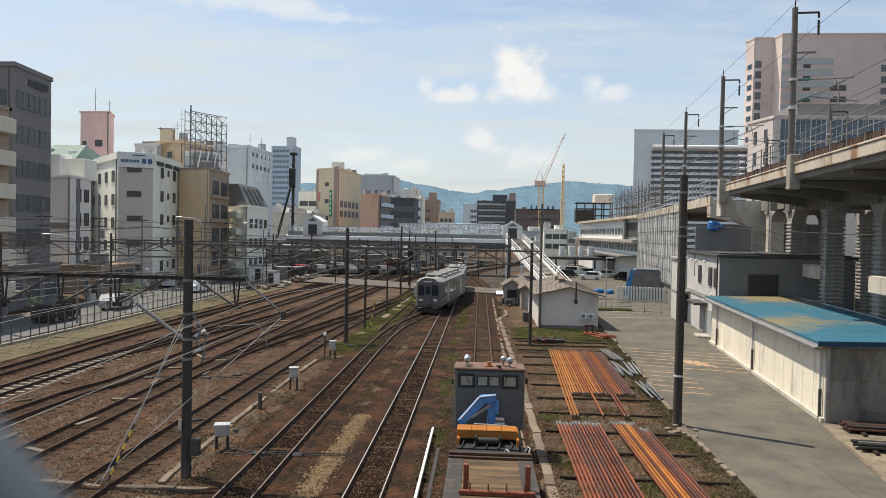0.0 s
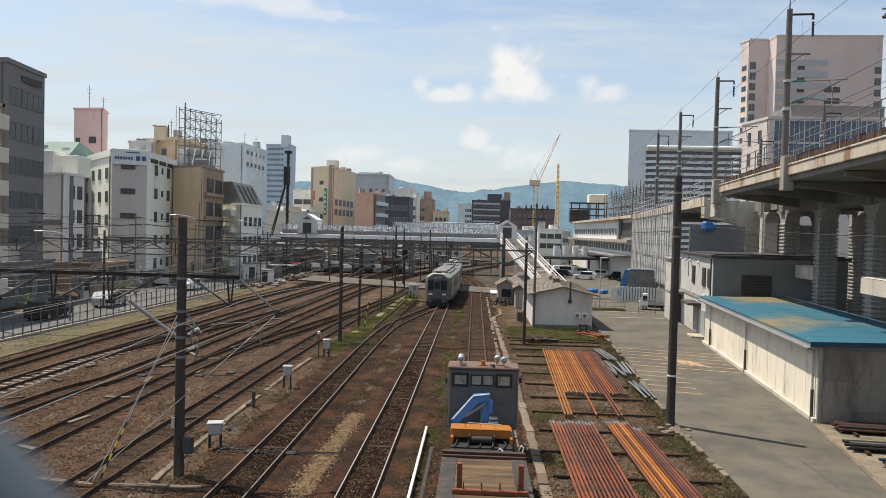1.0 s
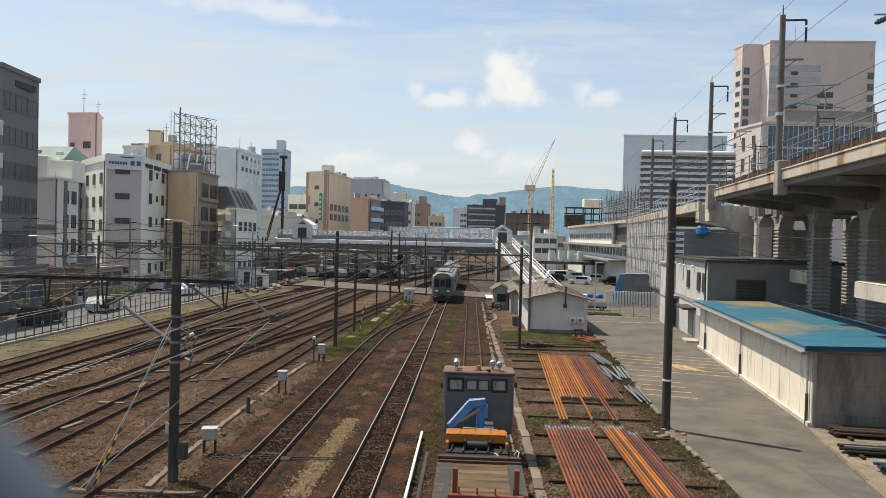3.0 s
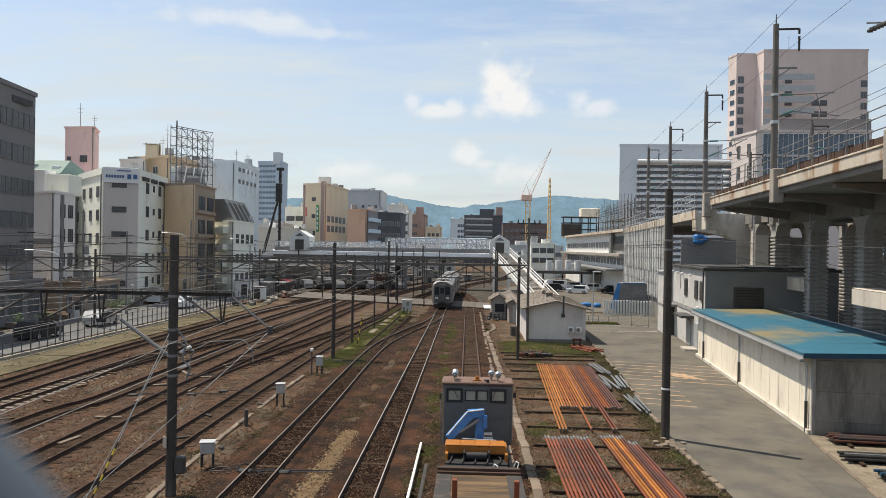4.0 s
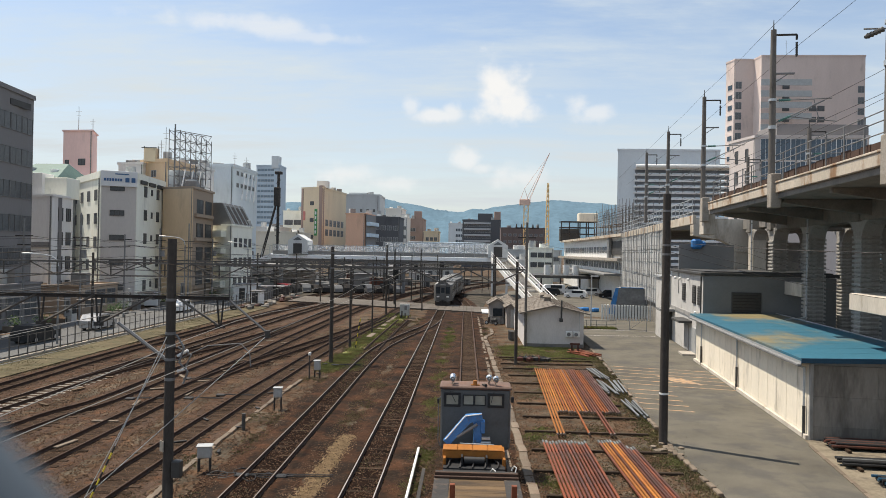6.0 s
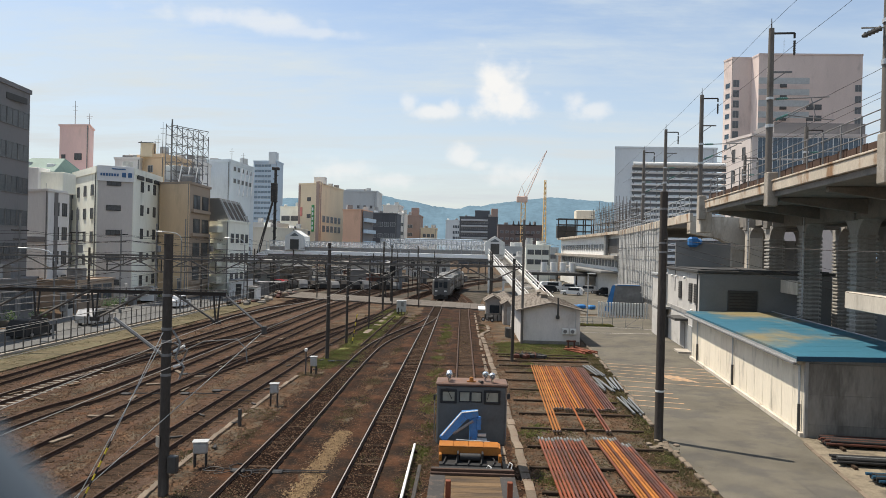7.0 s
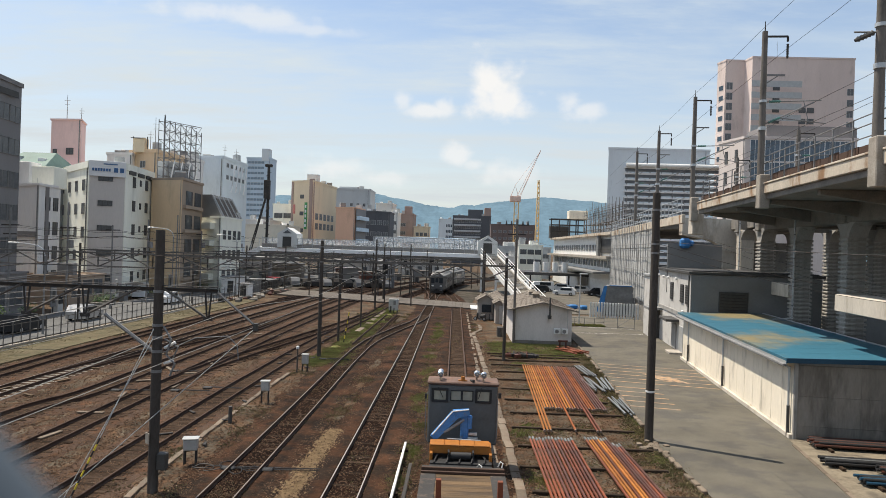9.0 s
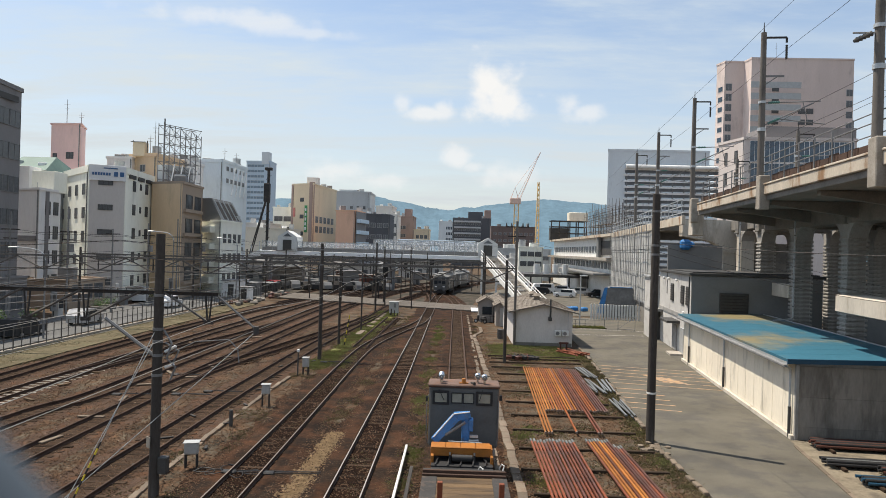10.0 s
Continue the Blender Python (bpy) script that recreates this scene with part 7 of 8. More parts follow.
for x, z, y0, y1 in ((-9.75, 8.3, -8, 130), (-9.45, 7.8, -8, 130), (-10.0, 7.4, -8, 130), (-34.5, 7.2, 20, 135), (-34.0, 6.7, 20, 135), (-30.5, 6.9, 20, 135), (-14.0, 6.2, 22, 122), (-21.3, 6.2, 22, 122)):
    fw_ = thing("feeder_wire", "thin dark feeder wire along the yard", "wires", group="feeder wires")
    part("strand", Solid().path([(x, y, z - 0.35 * math.sin(math.pi * ((y - y0) % 28) / 28)) for y in range(y0, y1, 4)], 0.011, 4), M["steel_dark"], fw_)

# signals, relay boxes and small track-side gear


def relay_box(x, y, w, h, leg, label, rz=0):
    b = thing("relay_box", label, "relay box", (x, y, 0), rz, group="relay boxes")
    part("cabinet", Solid().box(0, 0, leg, w, w * 0.7, h, c=0.03), M["alu"], b)
    part("lid", Solid().box(0, 0, leg + h, w + 0.08, w * 0.7 + 0.08, 0.04, c=0.015), M["alu"], b)
    part("door", Solid().box(0, -w * 0.35 - 0.01, leg + 0.06, w * 0.8, 0.02, h - 0.12), M["alu"], b)
    for sx in (-1, 1):
        for sy in (-1, 1):
            part("leg", Solid().tube((sx * w * 0.4, sy * w * 0.28, -0.05), (sx * w * 0.4, sy * w * 0.28, leg), 0.03, n=6), M["steel_dark"], b)
    return b


relay_box(-9.6, 25.6, 0.5, 0.42, 0.5, "white relay box on four legs beside a mast", 12)
relay_box(-9.6, 35.6, 0.42, 0.48, 0.65, "pale grey relay box on legs beside a trough", 8)
relay_box(-9.55, 44.8, 0.4, 0.6, 0.5, "white relay box on legs in the grass", 0)
cabn = relay_box(-7.6, 86, 1.15, 1.35, 0.35, "large white equipment cabinet beside the siding", 0)
part("cable_entry", Solid().tube((-0.3, -0.45, -0.05), (-0.3, -0.45, 0.9), 0.07, n=8).tube((0.1, -0.5, -0.05), (0.1, -0.5, 0.7), 0.06, n=8), M["steel_dark"], cabn)
part("plate", Solid().box(0.15, -0.44, 1.05, 0.3, 0.03, 0.5), M["steel_grey"], cabn)
sg = thing("dwarf_signal", "small white-headed marker post", "marker post", (-9.95, 44.3, 0))
part("post", Solid().tube((0, 0, 0), (0, 0, 1.5), 0.045, n=8), M["frame_dark"], sg)
part("head", Solid().box(0, 0, 1.5, 0.18, 0.16, 0.2, c=0.03), M["white_paint"], sg)
single("marker_stump", Solid().tube((-10.05, 31.5, 0), (-10.05, 31.5, 0.75), 0.09, n=8), M["frame_dark"], "short black stump beside the trough", "stump")
for i in range(5):
    single("cable_coil", Solid().path([(0.35 * math.cos(a * 0.7) * (1 + 0.1 * (a % 3)), 0.25 * math.sin(a * 0.7), 0.05 + 0.02 * (a % 4)) for a in range(11)], 0.018, 5), M["black"], "black coil of cable lying on ballast", "cable coil", "cable coils", at=pose(-9.0 + 0.5 * i + random.uniform(-0.2, 0.2), 24.9 + random.uniform(-0.7, 0.7), 0.02, 0, 0, 40 * i))
for x, y, rz in ((-6.6, 25.0, 4), (-8.0, 25.0, 2), (-15.0, 37.5, 0), (-13.6, 38.5, 0), (-17.3, 43, 0), (-18.0, 37, 5), (-9.3, 49.5, 0)):
    pm = thing("point_machine", "dark point machine with rods across the rails", "point machine", (x, y, 0), rz, group="point machines")
    part("housing", Solid().box(0, 0, 0.0, 0.5, 0.3, 0.13, c=0.04), M["black"], pm)
    part("rod", Solid().tube((0.3, 0.05, 0.12), (1.9, 0.05, 0.12), 0.02, n=6).tube((0.3, -0.12, 0.12), (1.9, -0.12, 0.12), 0.016, n=6), M["black"], pm)
for x, y, h in ((-11.0, 150, 5.2), (-10.2, 100, 5.6), (-12.5, 112, 4.2), (-4.6, 128.5, 6.4), (-10.6, 92, 4.6)):
    s = thing("colour_light_signal", "black railway signal head on a post", "signal", (x, y, 0), group="signals")
    part("post", Solid().tube((0, 0, 0), (0, 0, h), 0.09, n=8), M["steel_dark"], s)
    hd = part("head", Solid().box(0, -0.1, h - 1.4, 0.8, 0.25, 1.5, c=0.08), M["black"], s)
    for k in range(3):
        part("hood", Solid().tube((0, -0.22, h - 1.1 + k * 0.45), (0, -0.45, h - 1.1 + k * 0.45), 0.14, n=8, cap=False), M["black"], hd)
rodp = thing("white_rail", "long pale steel bar beside the siding", "bar", (-1.85, 17, 0.0))
part("bar", Solid().box(0, 5.8, 0.14, 0.09, 11.6, 0.13, c=0.015), M["white_paint"], rodp)
part("support", Solid().box(0, 1, 0, 0.3, 0.2, 0.14).box(0, 6, 0, 0.3, 0.2, 0.14).box(0, 11, 0, 0.3, 0.2, 0.14), M["sleeper"], rodp)
single("cable_duct", Solid().box(-1.5, 19.5, -0.03, 0.14, 14, 0.09, c=0.02), M["steel_dark"], "dark duct lying beside a white bar", "duct")

# odd boards, bars and plates lying about the yard
for i in range(46):
    bx, by = -27 + (i * 5.77) % 17.5, 24 + ((i * 7.31) % 40)
    L = 0.4 + (i * 0.37) % 1.1
    single("timber_offcut" if i % 3 else "steel_plate", Solid().box(0, 0, 0, L, 0.12 + 0.05 * (i % 3), 0.06, c=0.01), M[("steel_dark", "wood", "trough")[i % 3]], ("dark steel plate lying on ballast", "short brown board lying on ballast", "pale concrete offcut lying on ballast")[i % 3], "offcut", "offcuts in the yard", at=pose(bx, by, 0.05, 0, 0, (i * 47) % 180))

# ---- fence and lamps along the street ----
fe = thing("fence", "grey steel post and rail fence along the street", "fence", (-32.1, 0, 0), kind="structure")
fp = Solid().box(0, 0, 0, 0.07, 0.07, 1.9).mesh("post", M["portal_steel"])
fpanel = Solid().box(0, 0, 0.1, 0.05, 0.05, 1.55)
for z in (0.3, 0.95, 1.6):
    fpanel.tube((0, -1.0, z), (0, 1.0, z), 0.024, n=5)
fpanel = fpanel.mesh("fence_panel", M["portal_steel"], smooth=False)
for i in range(50):
    y = 30 + 2.0 * i
    x = 0.0 + 0.0165 * (y - 45)
    part("post", fp, None, fe, at=pose(x, y, 0))
    part("fence_panel", fpanel, None, fe, at=pose(x, y + 1.0, 0.05))
part("plinth", Solid().prism([(-0.45, 28), (1.2, 130), (1.5, 130), (-0.15, 28)], -0.1, 0.22), M["concrete"], fe, "pale concrete plinth")


def street_lamp(x, y, h, turn=0):
    s = thing("street_lamp", "grey street lamp with a long curved arm", "street lamp", (x, y, 0), turn, group="street lamps")
    part("pole", Solid().tube((0, 0, 0), (0, 0, h - 0.9), 0.09, 0.07, 8), M["steel_grey"], s)
    part("arm", Solid().path([(0, 0, h - 0.95), (-0.15, 0, h - 0.4), (-0.6, 0, h - 0.08), (-1.3, 0, h + 0.05), (-2.4, 0, h + 0.12)], 0.05, 6), M["galvanised"], s)
    part("lantern", Solid().box(-2.7, 0, h + 0.03, 0.8, 0.3, 0.16, c=0.05), M["galvanised"], s)


street_lamp(-34.0, 57, 7.4)
street_lamp(-33.6, 82, 9.4)
street_lamp(-33.0, 104, 9.0)
for k in range(9):
    y = 52 + k * 9
    up = thing("utility_pole", "slim grey utility pole with crossarms and transformer", "utility pole", (-40.2 + 0.01 * y, y, 0), group="street utility poles")
    part("pole", Solid().tube((0, 0, 0), (0, 0, 9.6 + (k % 3)), 0.11, 0.08, 10), M["steel_grey"], up)
    part("crossarm", Solid().box(0, 0, 9.0, 1.6, 0.09, 0.09).box(0, 0, 8.2, 1.2, 0.09, 0.09), M["steel_dark"], up)
    if k % 2 == 0:
        part("transformer", Solid().tube((0.35, 0, 7.0), (0.35, 0, 7.8), 0.25, n=10), M["steel_grey"], up)
sw = thing("street_wires", "bundle of dark wires along the street", "wires")
for x, z in ((-40.0, 9.1), (-39.4, 8.9), (-39.0, 8.3), (-39.8, 7.2), (-39.7, 6.7)):
    part("wire", Solid().path([(x + 0.01 * s, s, z - 0.25 * abs(math.sin(math.pi * (s - 52) / 9))) for s in range(20, 140, 3)], 0.018, 4), M["steel_dark"], sw)
for x, y, sx, sy, h, m in ((-35, 110, 3, 4, 2.6, "white_steel"), (-33.0, 112, 2.4, 2.4, 2.2, "steel_grey"), (-31.2, 103, 1.6, 1.6, 2.0, "white_steel"), (-36, 145, 8, 4, 4.0, "shed_roof"), (-33, 122, 2.5, 3, 1.7, "steel_dark"), (-40.8, 118, 3, 5, 3.2, "concrete_dark")):
    cb = thing("equipment_hut", "low grey equipment hut beside the crossing", "hut", (x, y, 0), random.uniform(-8, 8), group="equipment huts")
    part("wall", Solid().box(0, 0, -0.1, sx, sy, h, c=0.04), M[m], cb)
    part("roof", Solid().box(0, 0, h - 0.1, sx + 0.3, sy + 0.3, 0.15, c=0.03), M["steel_grey"], cb)
    part("door", Solid().box(0, -sy / 2 - 0.02, 0.1, 0.9, 0.06, min(1.9, h - 0.4)), M["frame_dark"], cb)

# clutter along the street and beside the crossing
for i in range(26):
    y = 40 + i * 3.1 + random.uniform(-1, 1)
    x = -43.2 + random.uniform(-0.6, 1.2) + 0.01 * y
    k = i % 5
    if k == 0:
        sb = thing("shop_sign", "upright shop sign with pale bars", "sign", (x, y, 0), random.uniform(70, 110), group="shop signs")
        part("board", Solid().box(0, 0, 0.8, 0.9, 0.15, 2.2, c=0.03), M[random.choice(["sign_white", "steel_grey", "wall_greige"])], sb)
        part("post", Solid().tube((0, 0, 0), (0, 0, 0.8), 0.06, n=6), M["steel_dark"], sb)
        part("bar", Solid().box(0, -0.09, 1.2, 0.4, 0.03, 1.3), M["frame_dark"], sb)
    elif k == 1:
        vm = thing("vending_machine", "vending machine standing on the pavement", "vending machine", (x, y, 0), 90, group="vending machines")
        part("cabinet", Solid().box(0, 0, 0, 1.0, 0.7, 1.85, c=0.03), M[random.choice(["wall_greige", "steel_grey"])], vm)
        part("window", Solid().box(0, -0.36, 0.95, 0.85, 0.03, 0.75), M["glass"], vm)
    elif k == 2:
        bs = thing("bicycle_shelter", "low grey bicycle shelter beside the street", "shelter", (x, y, 0), 90, group="shelters")
        part("roof", Solid().box(0, 0, 2.1, 3.0, 1.6, 0.08, c=0.02), M["shed_roof"], bs)
        for sx in (-1.4, 1.4):
            part("post", Solid().tube((sx, 0.6, 0), (sx, 0.6, 2.1), 0.05, n=6), M["steel_dark"], bs)
    else:
        pt = thing("planter", "bushy green shrub in a grey planter", "planter", (x, y, 0), group="planters")
        part("tub", Solid().box(0, 0, 0, 1.6, 0.7, 0.55, c=0.04), M["concrete_dark"], pt)
        leaf = Solid()
        for q in range(120):
            px, py, pz = random.gauss(0, 0.45), random.gauss(0, 0.25), 0.6 + abs(random.gauss(0.35, 0.3))
            a, b = random.uniform(-0.12, 0.12), random.uniform(-0.12, 0.12)
            leaf.add([(px, py, pz), (px + 0.13, py + a, pz + b), (px + a, py + 0.12, pz + 0.1)], [(0, 1, 2)])
        part("leaves", leaf, M["leaf"], pt, smooth=False)
for i in range(30):
    single("ballast_bag", Solid().box(0, 0, 0, random.uniform(0.5, 1.2), 0.6, random.uniform(0.3, 0.7), c=0.12), random.choice([M["concrete"], M["steel_dark"], M["trough"], M["concrete_dark"], M["rust_c"]]), "small heap of stored track material", "stored material", "stored material", at=pose(random.uniform(-31.5, -28.5) + 0.3 * (i % 2), 92 + i * 1.0, 0.0, 0, 0, random.uniform(0, 90)))

# platform roofs and sheds seen beneath the footbridge
for x0, x1, y, h, m in ((-62, -44, 164, 4.6, "steel_grey"), (-34, -20, 190, 4.2, "steel_grey"), (-18, -4, 215, 5.0, "steel_grey"), (-50, -38, 148, 3.4, "shed_roof")):
    pc = thing("platform_roof", "long low grey roof of a far shed", "shed", ((x0 + x1) / 2, y, 0), group="far sheds")
    L = x1 - x0
    part("roof", Solid().add([(-L / 2, -4, h - 0.5), (L / 2, -4, h - 0.5), (L / 2, 0, h + 0.6), (-L / 2, 0, h + 0.6), (L / 2, 4, h - 0.5), (-L / 2, 4, h - 0.5)], [(0, 1, 2, 3), (3, 2, 4, 5)]), M[m], pc)
    part("wall", Solid().box(0, 0.5, -0.1, L - 0.6, 6.6, h - 0.5), M["wall_greige"], pc)
    for k in range(int(L / 2.6)):
        part("window", Solid().box(-L / 2 + 1.6 + k * 2.6, -2.85, 1.2, 1.3, 0.1, 1.1), M["glass_town"], pc)

# slim masts with brackets, far along the tracks
for i in range(22):
    sx, sy = -30 + (i * 7.3) % 31, 96 + (i * 11.7) % 62
    sx += max(0, sy - 110) * 0.12
    sm = mast(sx, sy, 5.6 + (i % 4) * 0.7, 0.09, "slim grey catenary mast far along the tracks", group="far masts")
    part("bracket", Solid().tube((0, 0, 5.2), (1.9 if i % 2 else -1.9, 0, 5.5), 0.04, n=5).tube((0, 0, 4.5), (1.7 if i % 2 else -1.7, 0, 5.45), 0.035, n=5), M["portal_steel"], sm)
for i in range(26):
    hx, hy = -46 + (i * 9.1) % 50, 142 + (i * 13.3) % 60
    if -6 + 0.45 * (hy - 142) < hx + 2.5 or hx > 3:
        continue
    hh = thing("trackside_hut", ("grey", "white", "rust-brown", "dark")[i % 4] + " trackside hut among the far tracks", "hut", (hx, hy, 0), (i * 37) % 40 - 20, group="far huts")
    q = 1.6 + (i % 5) * 0.6
    part("wall", Solid().box(0, 0, -0.1, q, 2.2, 1.6 + (i % 4) * 0.5, c=0.05), M[("steel_grey", "wall_greige", "rust_c", "wall_slate")[i % 4]], hh)
    part("roof", Solid().box(0, 0, 1.5 + (i % 4) * 0.5, q + 0.3, 2.6, 0.12, c=0.03), M[("shed_roof", "steel_grey")[i % 2]], hh)
    part("door", Solid().box(0.2, -1.12, 0, 0.7, 0.06, 1.4), M["frame_dark"], hh)

# ---- footbridge with stairs ----
M["screen"] = mat("screen", (0.72, 0.75, 0.77), 0.4, 0.0, 0.08, 0.5, 6.0, 0.0)
M["screen"].node_tree.nodes["Principled BSDF"].inputs["Alpha"].default_value = 0.22
M["bridge_white"] = mat("bridge_white", (0.86, 0.87, 0.87), 0.6, 0.0, 0.05, 0.5, 9.0, 0.04, stain=(0.74, 0.74, 0.72), amount=0.3)
fb = thing("footbridge", "long white footbridge with glazed parapets across the tracks", "footbridge", (0, 138, 0), kind="structure")
part("girder", Solid().box(-15.4, 0, 6.45, 46.4, 4.2, 0.75, c=0.05), M["bridge_white"], fb)
part("underside", Solid().box(-15.4, 0, 6.05, 46.4, 3.4, 0.4), M["steel_grey"], fb)
for i in range(16):
    part("cross_rib", Solid().box(-37.6 + i * 2.97, 0, 6.2, 0.16, 4.0, 0.25), M["steel_grey"], fb)
post_low = Solid().box(0, 0, 0, 0.1, 0.1, 2.1).mesh("parapet_post", M["alu"])
post_high = Solid().box(0, 0, 0, 0.1, 0.1, 2.75).mesh("parapet_post", M["alu"])
pan = Solid().box(0, 0, 0, 1.9, 0.06, 0.7).mesh("parapet_panel", M["panel_grey"])
scr = Solid().box(0, 0, 0, 1.84, 0.03, 1.0).mesh("screen", M["screen"])
mul = Solid().box(0, 0, 0, 0.05, 0.06, 1.0).mesh("screen_bar", M["alu"])
for y in (-2.0, 2.0):
    for i in range(24):
        part("parapet_post", post_high if i > 10 else post_low, None, fb, at=pose(-38.2 + i * 1.98, y, 7.2))
    for i in range(23):
        x = -37.2 + i * 1.98
        part("parapet_panel", pan, None, fb, at=pose(x, y, 7.24))
        for z in (8.05, 9.05)[:2 if i > 10 else 1]:
            part("screen", scr, None, fb, at=pose(x, y, z))
            part("screen_bar", mul, None, fb, at=pose(x, y, z))
    for z, a, b in ((7.98, -38.2, 7.4), (9.05, -38.2, 7.4), (9.95, -16.4, 7.4)):
        part("handrail", Solid().box((a + b) / 2, y, z, b - a, 0.09, 0.07), M["alu"], fb)
for x in (-37, -27, -12.5, 5.2):
    part("column", Solid().box(x, 0, -0.1, 0.5, 1.2, 6.2, c=0.05), M["steel_grey"], fb)
part("ramp", Solid().add([(-38.6, -2.1, 6.15), (-38.6, 2.1, 6.15), (-38.6, 2.1, 7.4), (-38.6, -2.1, 7.4), (-52, -2.1, 0.0), (-52, 2.1, 0.0), (-52, 2.1, 1.2), (-52, -2.1, 1.2)],
     [(0, 1, 2, 3), (4, 7, 6, 5), (0, 4, 5, 1), (1, 5, 6, 2), (2, 6, 7, 3), (3, 7, 4, 0)]), M["bridge_white"], fb)
for i in range(8):
    part("parapet_post", Solid().box(-38.8 - i * 1.6, -2.0, 7.3 - i * 0.74, 0.12, 0.12, 1.7), M["galvanised"], fb)
for x, zt in ((-33.2, 11.2), (5.9, 10.9)):
    gt = part("gatehouse", Solid().add([(x - 1.9, -2.6, 7.3), (x + 1.9, -2.6, 7.3), (x + 1.9, -2.6, zt - 1.2), (x, -2.6, zt), (x - 1.9, -2.6, zt - 1.2), (x - 1.9, 2.4, 7.3), (x + 1.9, 2.4, 7.3), (x + 1.9, 2.4, zt - 1.2), (x, 2.4, zt), (x - 1.9, 2.4, zt - 1.2)],
              [(0, 1, 2, 3, 4), (9, 8, 7, 6, 5), (1, 6, 7, 2), (2, 7, 8, 3), (3, 8, 9, 4), (4, 9, 5, 0)]), M["tent_pale"], fb, "white gabled gatehouse")
    # the front is closed; a dark sheet stands in for the gateway's shade
    part("opening", Solid().box(x, -2.62, 7.4, 1.7, 0.08, 2.0), M["frame_dark"], gt, "dark sheet for the shade in the gateway")
    part("gable_window", Solid().add([(x - 0.9, -2.66, zt - 1.15), (x + 0.9, -2.66, zt - 1.15), (x, -2.66, zt - 0.5), (x - 0.9, -2.62, zt - 1.15), (x + 0.9, -2.62, zt - 1.15), (x, -2.62, zt - 0.5)], [(0, 1, 2), (5, 4, 3), (0, 3, 4, 1), (1, 4, 5, 2), (2, 5, 3, 0)]), M["glass_grey"], gt)
stair = thing("stairs", "white steel stairs from the footbridge down to the station yard", "stairs", (6.2, 134.5, 0))
DX, DY, TOP = 5.4, -33.0, 7.0
for s in (-1.6, 1.6):
    part("stringer", Solid().add([(s - 0.08, 0, TOP - 0.5), (s + 0.08, 0, TOP - 0.5), (s + 0.08, 0, TOP + 0.35), (s - 0.08, 0, TOP + 0.35), (s + DX - 0.08, DY, -0.3), (s + DX + 0.08, DY, -0.3), (s + DX + 0.08, DY, 0.5), (s + DX - 0.08, DY, 0.5)],
         [(0, 1, 2, 3), (4, 7, 6, 5), (0, 4, 5, 1), (1, 5, 6, 2), (2, 6, 7, 3), (3, 7, 4, 0)]), M["white_paint"], stair)
    part("handrail", Solid().tube((s, 0, TOP + 1.4), (s + DX, DY, 1.5), 0.06, n=6).tube((s, 0, TOP + 0.9), (s + DX, DY, 1.0), 0.045, n=6), M["white_paint"], stair)
    for k in range(17):
        u = k / 16
        part("baluster", Solid().tube((s + DX * u, DY * u, TOP * (1 - u) + 0.2), (s + DX * u, DY * u, TOP * (1 - u) + 1.45), 0.045, n=5), M["white_paint"], stair)
for k in range(42):
    u = (k + 0.5) / 42
    part("tread", Solid().box(DX * u, DY * u, TOP * (1 - u) - 0.05, 3.1, 0.75, 0.08), M["concrete"], stair)
part("landing_post", Solid().box(1.4, -0.5, -0.1, 0.4, 0.4, 6.8).box(-1.4, -0.5, -0.1, 0.4, 0.4, 6.8).box(3.2, -16, -0.1, 0.35, 0.35, 3.4), M["white_steel"], stair)

# tents, hoarding fence and lamp in the station yard
tn = thing("tent", "dark grey tarpaulin shelter with a blue edge", "tent", (22.9, 94.5, 0), -8)
part("cover", Solid().add([(-3.4, -2, 0), (3.2, -2, 0), (3.2, 2, 0), (-2.6, 2, 0), (-2.9, -1.8, 3.9), (0.5, -1.9, 4.0), (0.5, 1.8, 4.0), (-2.3, 1.8, 3.9), (3.0, -1.9, 2.3), (3.0, 1.9, 2.3)],
     [(0, 1, 8, 5, 4), (3, 7, 6, 9, 2), (0, 4, 7, 3), (1, 2, 9, 8), (4, 5, 6, 7), (5, 8, 9, 6)]), M["tarp_grey"], tn)
part("edge", Solid().add([(-4.0, -2.15, 0.5), (-3.1, -2.12, 0.4), (-2.6, -1.9, 3.95), (-3.0, -1.9, 3.9)], [(0, 1, 2, 3)]), M["tarp_blue"], tn)
part("ridge_pipe", Solid().box(-0.9, -1.95, 3.92, 2.9, 0.12, 0.1), M["tarp_blue"], tn)
for k in range(3):
    single("tarpaulin", Solid().box(0, 0, 0, 1.2, 0.9, 0.6, c=0.15), M["tarp_blue"], "blue tarpaulin covering a low stack", "tarpaulin", "blue tarpaulins", at=pose(15.9 + k * 1.25, 101 + (k % 2), 0.0, 0, 0, 20 * k))
ff = thing("concrete_fence", "pale slatted fence round the station yard", "fence", (0, 0, 0), kind="structure")
slat = Solid().box(0, 0, 0, 0.22, 0.14, 1.95, c=0.02).mesh("fence_slat", M["tent_pale"])
for i in range(22):
    u = i / 21
    part("fence_slat", slat, None, ff, at=pose(17.3 + 7.0 * u, 89.6 - 1.9 * u, 0, 0, 0, -15))
part("fence_rail", Solid().tube((17.2, 89.7, 1.4), (24.4, 87.7, 1.4), 0.05, n=6).tube((17.2, 89.7, 0.6), (24.4, 87.7, 0.6), 0.05, n=6), M["steel_grey"], ff)
gr = thing("pipe_railing", "low thin pipe railing round the traffic island", "railing", (0, 0, 0))
